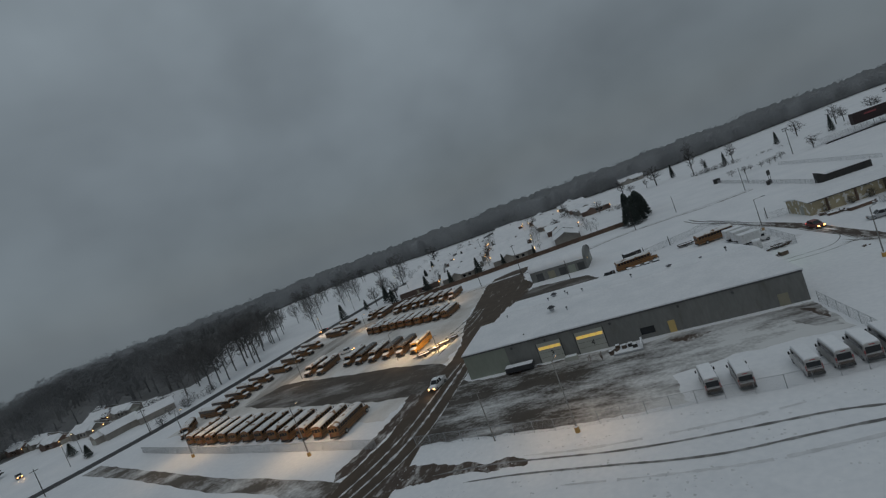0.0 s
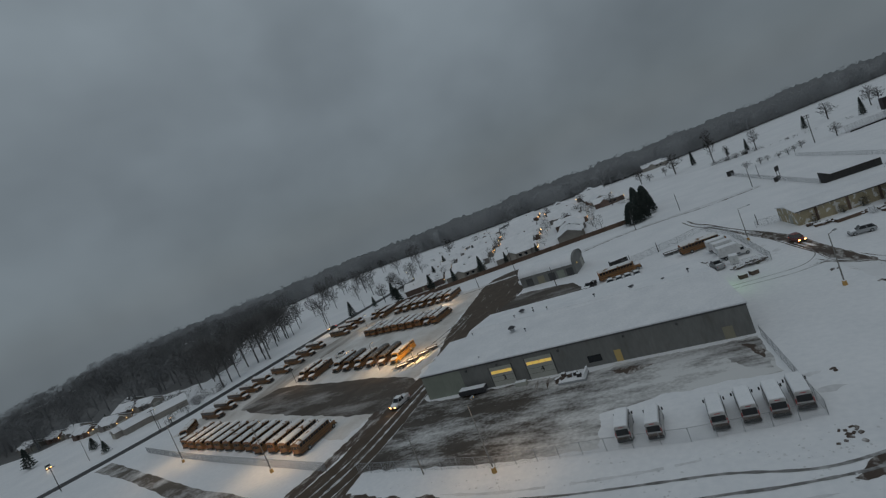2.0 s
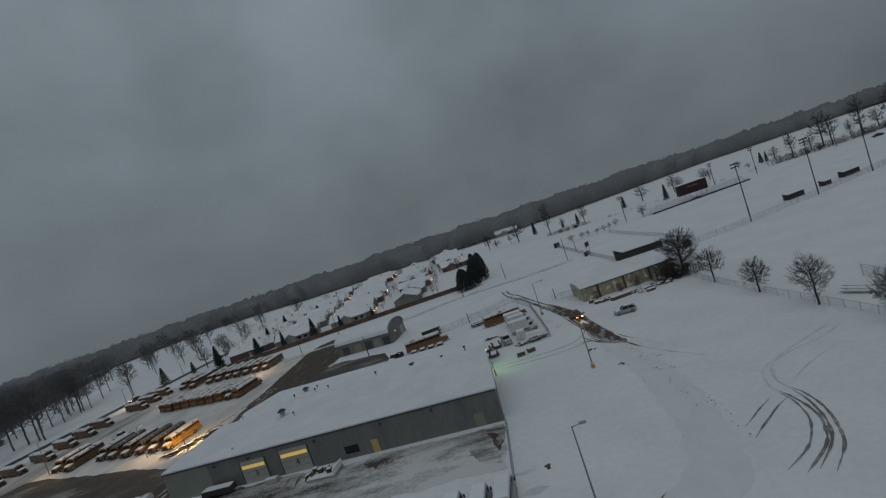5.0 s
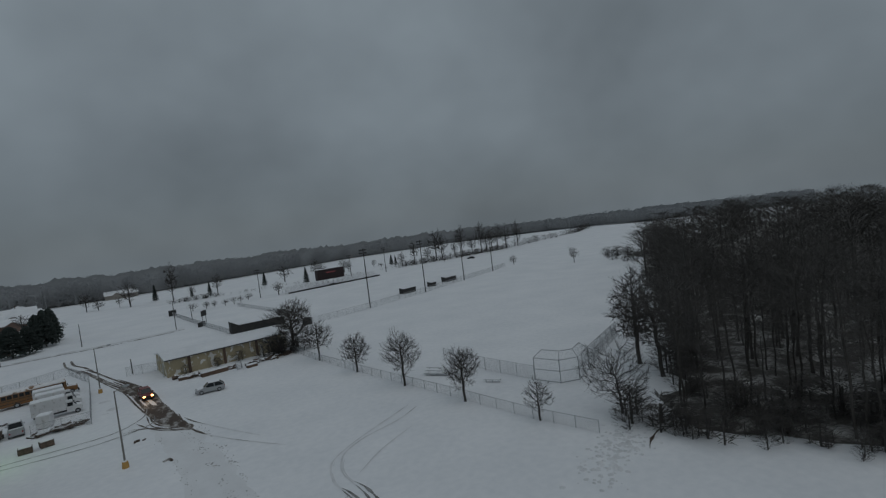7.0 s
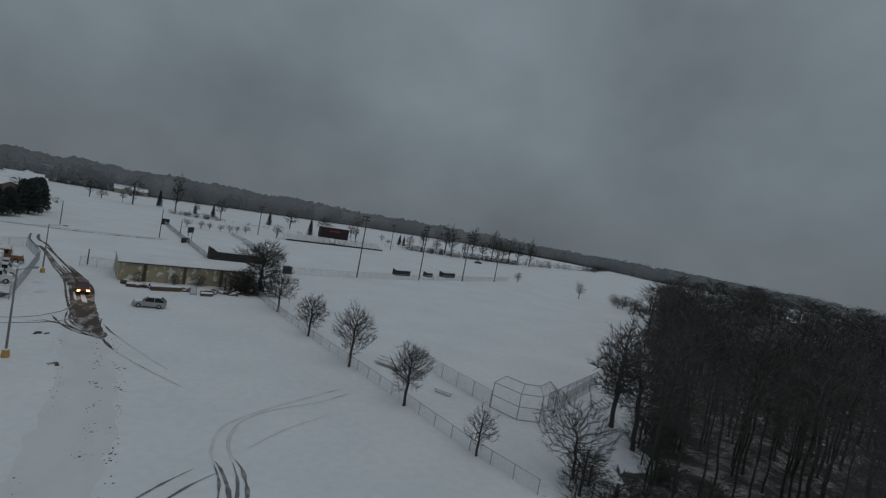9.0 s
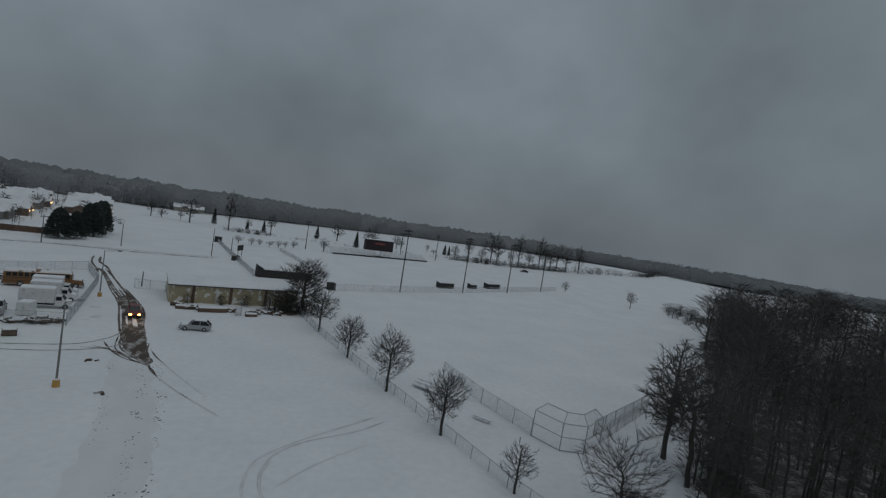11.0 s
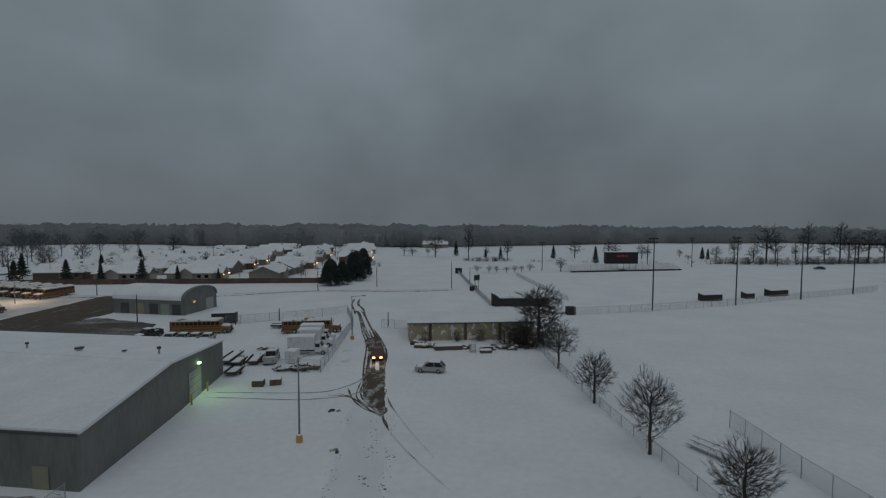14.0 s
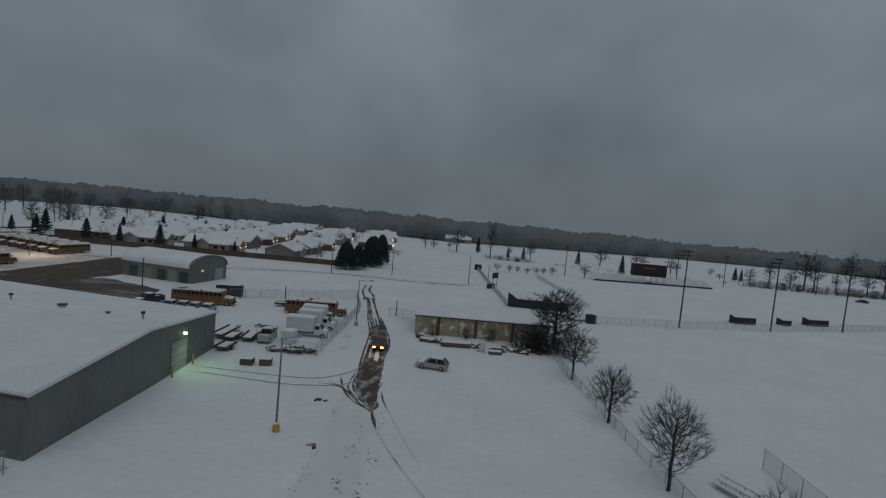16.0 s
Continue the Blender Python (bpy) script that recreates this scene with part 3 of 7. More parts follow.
for k, pts in enumerate(([(-24.4, 62.6), (-21.6, 62.4), (-19.0, 60.2), (-17.3, 57.9), (-15.5, 56.3)], [(-23.4, 63.6), (-20.8, 62.0), (-18.2, 59.0), (-15.9, 56.6)], [(-22.6, 66), (-20.6, 61.6), (-18.4, 58.6), (-16.4, 57.0)], [(-21.4, 69), (-20.5, 63.0), (-18.8, 60.2), (-16.4, 58.0)],
                         [(-20.9, 72), (-20.6, 66), (-19.4, 62), (-17.0, 58.6)], [(-16.9, 66), (-16.4, 61), (-15.6, 57.6), (-14.8, 55)], [(-16.2, 63), (-15.0, 59.8), (-13.8, 57.4)])):
    ribbon(bm, pts, 0.24, 0.031 + 0.001 * k, 0.4, 300.0 + 3 * k)
single("tracks_turn", bm, MUD, "curved tyre tracks turning off the muddy track", "tyre tracks", kind="structure")
bm = bmesh.new()
ribbon(bm, [(-15.8, 57.2), (-14.6, 54.4), (-13.6, 52.0)], 0.34, 0.033, 0.4, 1.0)
ribbon(bm, [(-10.6, 47.3), (-9.8, 46.1), (-9.2, 45.3)], 0.24, 0.033, 0.4, 1.5)
single("tracks_gate", bm, MUD, "dark ends of the tyre tracks in the snow", "tyre tracks", kind="structure")
bm = bmesh.new()
ribbon(bm, [(-13.9, 52.6), (-11.8, 49.1), (-10.0, 46.3), (-8.2, 43.9), (-7.2, 42.5), (-5.6, 40.4)], 0.17, 0.03, 0.6, 2.0)
ribbon(bm, [(-15.0, 59.8), (-12.5, 54.9), (-10.3, 50.8), (-7.7, 46.2), (-5.4, 42.8), (-4.2, 41.0)], 0.15, 0.03, 0.7, 5.0, 0.15)
single("tracks_gate", bm, SHADE_RUT, "fading tyre tracks curving away over the snow", "tyre tracks", kind="structure")
bm = bmesh.new()
for k, (pts, w) in enumerate((([(-4.7, 24.3), (-6.8, 22.3), (-8.4, 20.5), (-9.6, 19.3)], 0.22), ([(-3.2, 23.4), (-4.9, 22.0), (-6.7, 20.0), (-8.1, 18.5), (-9.6, 16.7)], 0.26),
                             ([(-3.3, 24.8), (-3.0, 22.2), (-3.3, 19.0), (-4.2, 16.4), (-6.2, 13.2), (-9.4, 10.4)], 0.24), ([(-3.2, 25.2), (-2.8, 23.9), (-2.4, 20.9), (-2.5, 18.3), (-3.0, 16.3), (-4.6, 13.0), (-8.2, 9.4)], 0.32),
                             ([(-1.9, 24.9), (-1.7, 22.2), (-2.0, 19.0), (-2.6, 16.3), (-4.0, 13.2), (-7.0, 9.6)], 0.26), ([(-1.8, 25.6), (-1.3, 24.0), (-1.1, 20.9), (-1.4, 18.3), (-1.9, 16.2), (-3.2, 12.6), (-6.0, 8.8)], 0.30))):
    ribbon(bm, pts, w, 0.030 + 0.001 * k, 0.5, 120.0 + 3 * k)
single("tracks_loop", bm, WHEEL_MARK, "dark tyre tracks looping through the snow", "tyre tracks", kind="structure")
bm = bmesh.new()
for k, (pts, w) in enumerate((([(10.9, 41.0), (5.5, 37.7), (0.9, 34.6), (-1.9, 32.1), (-2.9, 30.2), (-3.5, 27.3), (-3.3, 24.6)], 0.20), ([(11.6, 39.7), (7.9, 37.3), (2.7, 35.2), (-0.3, 33.0), (-1.5, 30.9), (-2.2, 28.0), (-1.9, 24.7)], 0.20),
                             ([(-2.2, 31.2), (-3.1, 29.0), (-3.4, 26.6), (-3.2, 25.0)], 0.16), ([(-0.8, 31.8), (-1.8, 29.4), (-2.0, 27.2), (-1.8, 25.4)], 0.16), ([(8.5, 34.2), (3.0, 30.6), (-1.2, 26.6)], 0.16))):
    ribbon(bm, pts, w, 0.026 + 0.001 * k, 0.5, 140.0 + 3 * k, 0.04)
single("tracks_loop", bm, SHADE_RUT, "faint tyre tracks looping across the snow", "tyre tracks", kind="structure")
bm = bmesh.new()
ribbon(bm, [(11.2, 41.2), (9.6, 40.3), (8.2, 39.4)], 0.13, 0.034, 0.7, 180.0)
ribbon(bm, [(11.8, 39.9), (10.4, 38.9), (9.2, 38.1)], 0.13, 0.034, 0.7, 181.0)
single("tracks_loop", bm, WHEEL_MARK, "short dark tyre marks in the snow", "tyre tracks", kind="structure")
patch("road_muddy_front", [(-106, 8.2), (-101.8, 7.0), (-98.4, 6.8), (-94, 5.4), (-90.6, 4.9), (-84.9, 4.4), (-83.0, 2.6), (-88.7, 2.2), (-93, 3.0), (-98.4, 2.4), (-107, 1.0)], 0.018, MUD, "muddy slush churned at the drive mouth", "track", 0.5, 0.9, 60)
patch("road_muddy_bend", [(-34.6, 1.6), (-33.4, 2.6), (-32.1, 3.3), (-29.8, 3.7), (-28.9, 2.9), (-30.2, 1.6), (-31.3, 0.3), (-33.7, -0.4), (-36, -0.6)], 0.018, MUD, "muddy bend of wheel tracks in the snow", "track", 0.4, 0.7, 160)
bm = bmesh.new()
ribbon(bm, [(28.6, 13.9), (26.8, 13.3), (24.9, 12.4), (23.6, 11.4)], 0.36, 0.03, 1.0, 71.0)
single("ditch_edge", bm, MUD, "dark broken edge of a shallow ditch", "ditch", kind="structure")
bm = bmesh.new()
rng = random.Random(81)
for _ in range(240):
    t = rng.random()
    c0 = Vector((25.6 - 9.5 * t + rng.gauss(0, 1.0), 15.4 - 4.5 * t + rng.gauss(0, 1.4), 0))
    w = rng.uniform(0.08, 0.32)
    top_ = bm.verts.new(c0 + Vector((rng.uniform(-.1, .1), rng.uniform(-.1, .1), w * rng.uniform(0.4, 0.8))))
    rim = [bm.verts.new(c0 + Vector((math.cos(k * 1.0472) * w * rng.uniform(0.6, 1.3), math.sin(k * 1.0472) * w * rng.uniform(0.6, 1.3), 0.0))) for k in range(6)]
    for k in range(6):
        bm.faces.new((rim[k], rim[(k + 1) % 6], top_))
for _ in range(900):
    x = rng.uniform(-104, -28)
    y = rng.choice((7.2, 4.5, 4.5, -0.5, -4.2, -7.5)) + 0.06 * (x + 60) * 0.3 + rng.gauss(0, 0.9)
    if noise.noise((x * 0.12, y * 0.3, 9.0)) < 0.0:
        continue
    w = rng.uniform(0.05, 0.2)
    top_ = bm.verts.new((x, y, w * rng.uniform(0.4, 0.9)))
    rim = [bm.verts.new((x + math.cos(k * 1.2566) * w * rng.uniform(0.6, 1.4), y + math.sin(k * 1.2566) * w * rng.uniform(0.6, 1.4), 0.0)) for k in range(5)]
    for k in range(5):
        bm.faces.new((rim[k], rim[(k + 1) % 5], top_))
single("snow_lumps", bm, SHADE_RUT, "lumps of broken snow along tracks and ditch", "snow", kind="stuff")
for k, (x, y) in enumerate(((-35.2, 20.4), (-33.6, 16.2))):
    patch("slush_puddle", [(x - 1.7, y - 0.4), (x + 0.2, y - 0.7), (x + 1.8, y + 0.3), (x + 0.4, y + 0.8), (x - 1.4, y + 0.4)], 0.014, SHADE_RUT, "grey slush puddle sunk in the snow", "puddle", 0.5, 0.6, 90 + k)
bm = bmesh.new()
for x in (-75.6, -73.4):
    ribbon(bm, [(x, 36.4), (x + 0.1, 34), (x + 0.5, 31.5)], 0.5, 0.022, 0.5, x)
single("tracks_door", bm, MUD, "wheel tracks leading out of the garage door", "tyre tracks", kind="structure")
bm = bmesh.new()
ribbon(bm, [(-98, 3.6), (-89.3, 3.9), (-80.3, 2.9), (-72.3, 1.9), (-65.2, 1.6), (-58.7, 1.8), (-52.6, 2.1), (-46.8, 2.3), (-39.3, 1.6), (-34.2, 2.6), (-28.9, 4.9), (-24, 7.4), (-20.5, 11)], 0.42, 0.026, 0.25, 9.0)
ribbon(bm, [(-92, 0.6), (-83.7, 0.3), (-72, -1.0), (-65.2, -1.9), (-59.1, -2.2), (-53.3, -1.6), (-47.7, -1.0), (-42.3, -0.6), (-35, 0.6), (-32, 1.9), (-29.4, 3.1), (-24.6, 5.6), (-20, 9.5)], 0.42, 0.026, 0.25, 10.0)
single("tracks_front", bm, WHEEL_MARK, "long curving tyre tracks in front of the fence", "tyre tracks", kind="structure")
bm = bmesh.new()
ribbon(bm, [(-84, 4.6), (-76, 3.6), (-66, 3.6), (-56, 4.2), (-48, 5.4)], 0.5, 0.022, 0.5, 19.0, 0.15)
ribbon(bm, [(-78, -3.4), (-66, -4.4), (-56, -4.6), (-46, -3.4), (-38, -2.2)], 0.5, 0.022, 0.5, 20.0, 0.15)
single("tracks_front", bm, SHADE_RUT, "older snowed-over tyre tracks in front of the fence", "tyre tracks", kind="structure")


# ---------------------------------------------------------------- workshop building
def quad_panel(bm, a, b, z0, z1, out, depth=0.06):
    """A proud upright panel between two plan points, out: the way it faces."""
    o = Vector((*out, 0)).normalized() * depth
    pts = [Vector((*a, z0)), Vector((*b, z0)), Vector((*b, z1)), Vector((*a, z1))]
    lo, hi = [bm.verts.new(p) for p in pts], [bm.verts.new(p + o) for p in pts]
    for i in range(4):
        bm.faces.new((lo[i], lo[(i + 1) % 4], hi[(i + 1) % 4], hi[i]))
    bm.faces.new(hi)
    bm.faces.new(lo[::-1])
    bmesh.ops.recalc_face_normals(bm, faces=bm.faces)
    return bm


A, D, N1, N2, E_, B = (-38.2, 36.5), (-100.8, 37.6), (-101.2, 56.3), (-96.2, 55.8), (-94.6, 71.5), (-43.6, 70.0)
EAVE, RIDGE = 5.25, 6.7
R1, R2 = (-40.6, 53.0), (-95.5, 57.5)
shop = thing("workshop_building", "long low grey metal workshop with a snow-covered roof", "building")


def wall_slab(p, q, za, zb, inward, thick=0.25):
    """An upright wall between plan points, its top running from za to zb."""
    n = Vector((*inward, 0)).normalized() * thick
    bm = bmesh.new()
    lo = [Vector((*p, 0)), Vector((*q, 0)), Vector((*q, zb)), Vector((*p, za))]
    loft(bm, [lo, [v + n for v in lo]])
    return bm


wf = part("wall", wall_slab((-91.5, 37.44), A, EAVE, EAVE, (0, 1)), CLADDING, shop)
part("wall", wall_slab(D, (-91.5, 37.44), EAVE, EAVE, (0, 1)), CLADDING_PALE, shop, "paler green-grey wall bay")
wa = part("wall", wall_slab(A, R1, EAVE, RIDGE, (-1, 0)), CLADDING, shop)
wb = part("wall", wall_slab(R1, B, RIDGE, EAVE, (-1, 0)), CLADDING, shop)
part("wall", wall_slab(D, N1, EAVE, EAVE + 0.05, (1, 0)), CLADDING, shop)
part("wall", wall_slab(N1, N2, EAVE + 0.05, EAVE + 0.05, (0, -1)), CLADDING, shop)
part("wall", wall_slab(N2, E_, EAVE, EAVE, (1, 0)), CLADDING, shop)
part("wall", wall_slab(E_, B, EAVE, EAVE, (0, -1)), CLADDING, shop)


def roof_sheet(pts, name, thick=0.28):
    bm = bmesh.new()
    lo, hi = [bm.verts.new(p) for p in pts], [bm.verts.new(Vector(p) + Vector((0, 0, thick))) for p in pts]
    n = len(pts)
    for i in range(n):
        bm.faces.new((lo[i], lo[(i + 1) % n], hi[(i + 1) % n], hi[i]))
    bm.faces.new(hi)
    bm.faces.new(lo[::-1])
    bmesh.ops.recalc_face_normals(bm, faces=bm.faces)
    bmesh.ops.bevel(bm, geom=[e for e in bm.edges if all(v in hi for v in e.verts)], offset=0.09, segments=2, affect="EDGES")
    return part(name, bm, ROOF_SNOW, shop, "smooth snow over the low-pitched roof")


def ext(p, q, d):
    v = Vector(p) - Vector(q)
    v = Vector(p) + v.normalized() * d
    return (v.x, v.y)


roof_sheet([(*ext(A, D, .3), EAVE), (*ext(R1, R2, .3), RIDGE), (*R2, RIDGE - 0.25), (*N2, EAVE + 0.45), (*N1, EAVE + 0.05), (*ext(D, A, .25), EAVE)], "roof_front")
roof_sheet([(*ext(R1, R2, .3), RIDGE), (*ext(B, E_, .3), EAVE), (*ext(E_, B, .3), EAVE), (*R2, RIDGE - 0.25)], "roof_back")
part("fascia", quad_panel(bmesh.new(), (D[0], D[1] - 0.02), (A[0], A[1] - 0.02), EAVE - 0.22, EAVE + 0.04, (0, -1), 0.1), TRIM_DARK, shop, "dark eave trim")
bm = bmesh.new()
for p, q, za, zb in ((A, R1, EAVE, RIDGE), (R1, B, RIDGE, EAVE)):
    o = Vector((0.1, 0.01, 0))
    loft(bm, [[Vector((*p, za - 0.2)) + o * k, Vector((*p, za + 0.03)) + o * k] + [Vector((*q, zb + 0.03)) + o * k, Vector((*q, zb - 0.2)) + o * k] for k in (0.2, 1.2)])
part("fascia", bm, CLADDING, shop, "grey gable trim")


def front(x):
    return 36.5 - (x + 38.2) * 1.1 / 62.6 - 0.03


def on_front(name, x0, x1, z0, z1, mat, label="", depth=0.06, parent=None):
    return part(name, quad_panel(bmesh.new(), (x0, front(x0)), (x1, front(x1)), z0, z1, (0, -1), depth), mat, parent or shop, label)


def number_on(text, x, z, size, parent):
    cu = bpy.data.curves.new("number", "FONT")
    cu.body, cu.size, cu.align_x, cu.align_y, cu.extrude = text, size, "CENTER", "CENTER", 0.01
    tmp = bpy.data.objects.new("number", cu)
    scene.collection.objects.link(tmp)
    me = bpy.data.meshes.new_from_object(tmp.evaluated_get(bpy.context.evaluated_depsgraph_get()))
    bpy.data.objects.remove(tmp)
    part("door_number", me, BLACK, parent, "black painted number", pose(x, front(x) - 0.14, z, 90, 0, 0))


for n_, x0, x1, z1 in (("3", -85.0, -80.2, 4.0), ("4", -77.2, -71.8, 4.3)):
    dr = on_front("garage_door", x0, x1, 0.05, z1, DOOR_PALE, "pale sectional garage door with lit top windows", 0.08)
    for k in range(4):
        w = (x1 - x0 - 0.3) / 4
        on_front("pane", x0 + 0.15 + k * w + 0.03, x0 + 0.15 + (k + 1) * w - 0.03, z1 - 1.35, z1 - 0.75, LIT_PANE, "window glowing yellow from within", 0.11, dr)
    for k in range(1, 4):
        on_front("seam", x0, x1, z1 * k / 4 - 0.02, z1 * k / 4 + 0.02, TRIM_DARK, "", 0.09, dr)
    number_on(n_, (x0 + x1) / 2 + 0.3, z1 * 0.40, 1.5, dr)
    on_front("door_frame", x0 - 0.18, x0, 0, z1 + 0.2, TRIM_DARK, "", 0.1)
    on_front("door_frame", x1, x1 + 0.18, 0, z1 + 0.2, TRIM_DARK, "", 0.1)
# slight emission on the yellow door panel makes it look lit
on_front("door", -60.5, -59.3, 0.05, 2.25, glow("faint_glow_door", (0.45, 0.33, 0.13), 0.03), "narrow pale yellow door with a faint glow put in", 0.08)
on_front("window", -65.4, -62.9, 0.85, 2.15, GLASS, "dark wide window", 0.05)
on_front("door", -42.7, -41.1, 0.05, 2.15, DOOR_TAN, "tan steel door", 0.07)
part("wall_lamp", newbox(-101.75, 54.9, 4.55, -101.25, 55.3, 4.95, bevel=0.05), STREET_GLOW, shop, "glowing wall lamp under the eave")
on_front("pipe_box", -92.2, -91.3, 0.1, 1.3, STEEL, "grey meter box", 0.5)
for x in (-90, -83, -70.2, -58, -49):
    on_front("wall_pack", x - 0.2, x + 0.2, 4.3, 4.7, TRIM_DARK, "dark wall lamp, unlit", 0.3)


def on_end(y):
    return (-38.2 - (y - 36.5) * 2.4 / 16.5 if y < 53 else -40.6 - (y - 53) * 3.0 / 17) + 0.03


def end_panel(name, y0, y1, z0, z1, mat, label, depth=0.06):
    return part(name, quad_panel(bmesh.new(), (on_end(y0), y0), (on_end(y1), y1), z0, z1, (1, 0.16), depth), mat, shop, label)


end_panel("garage_door", 57.8, 61.6, 0.05, 3.9, DOOR_PALE, "pale overhead door in the end wall", 0.07)
for k in range(1, 4):
    end_panel("door_seam", 57.8, 61.6, k - 0.02, k + 0.02, TRIM_DARK, "", 0.08)
end_panel("lamp_lens", 60.6, 61.0, 4.35, 4.6, GREEN_LAMP, "glowing green wall lamp", 0.35)
for y in (57.2, 62.4):
    part("bollard", tube(bmesh.new(), (on_end(y) + 0.6, y, 0), (on_end(y) + 0.6, y, 1.3), 0.12), BASE_YELLOW, shop, "dull yellow bollard")

# vents on the roof
for x, y, s, k in ((-82.7, 62.0, 1.0, 0), (-82.0, 49.6, 1.1, 0), (-80.0, 62.2, 0.4, 1), (-79.0, 59.0, 0.4, 1), (-75.5, 58.2, 0.4, 1), (-83.7, 58.5, 0.4, 1), (-78.5, 47.6, 0.4, 1), (-64.4, 57.8, 0.45, 1), (-56.4, 57.4, 0.6, 2), (-45.0, 57.2, 0.5, 1), (-50.0, 57.4, 0.35, 2), (-93, 53, 0.3, 1), (-87.3, 39.8, 0.25, 1)):
    f = max(0.0, 1 - abs(y - 54.5) / 17.0)
    zr = EAVE + (RIDGE - EAVE) * f + 0.15
    v = thing("roof_vent", "dark metal roof vent standing in the snow", "vent", pose(x, y, zr, 0, 0, 20 * k), "vents on the workshop roof")
    if k == 0:
        part("stack", tube(bmesh.new(), (0, 0, 0), (0, 0, 0.7 * s), 0.45 * s, 0.45 * s, 12), STEEL, v)
        part("hood", tube(bmesh.new(), (0, 0, 0.65 * s), (0, 0, 1.05 * s), 0.85 * s, 0.3 * s, 12), DARK_PAINT, v)
    elif k == 1:
        part("stack", tube(bmesh.new(), (0, 0, 0), (0, 0, 1.5 * s), 0.28 * s, 0.28 * s, 8), STEEL, v)
        part("hood", tube(bmesh.new(), (0, 0, 1.4 * s), (0, 0, 1.9 * s), 0.6 * s, 0.45 * s, 8), DARK_PAINT, v)
    else:
        part("curb", newbox(-0.5 * s, -0.5 * s, 0, 0.5 * s, 0.5 * s, 0.5 * s), STEEL, v)
        part("hood", newbox(-0.9 * s, -0.6 * s, 0.5 * s, 0.9 * s, 0.6 * s, 0.85 * s, bevel=0.05), DARK_PAINT, v)


# ---------------------------------------------------------------- school buses
def wheel(parent, x, y, r=0.5, w=0.28, meshes={}):
    key = (r, w)
    if key not in meshes:
        meshes[key] = (mesh_of(tube(bmesh.new(), (-w / 2, 0, 0), (w / 2, 0, 0), r, r, 16), "tyre"), mesh_of(tube(bmesh.new(), (-w / 2 - 0.01, 0, 0), (w / 2 + 0.01, 0, 0), r * 0.55, r * 0.55, 10), "rim"))
    t = part("tyre", meshes[key][0], BLACK, parent, m=pose(x, y, r))
    part("rim", meshes[key][1], STEEL, t)


def bus_ring(y, hw, z0, z1, rise=0.42):
    pts = [(-hw, y, z0), (hw, y, z0), (hw * 1.0, y, z1 - rise)]
    for k in range(1, 6):
        a = math.pi * k / 6
        pts.append((hw * math.cos(a), y, z1 - rise + rise * math.sin(a) ** 0.8))
    pts.append((-hw, y, z1 - rise))
    return [Vector(p) for p in pts]


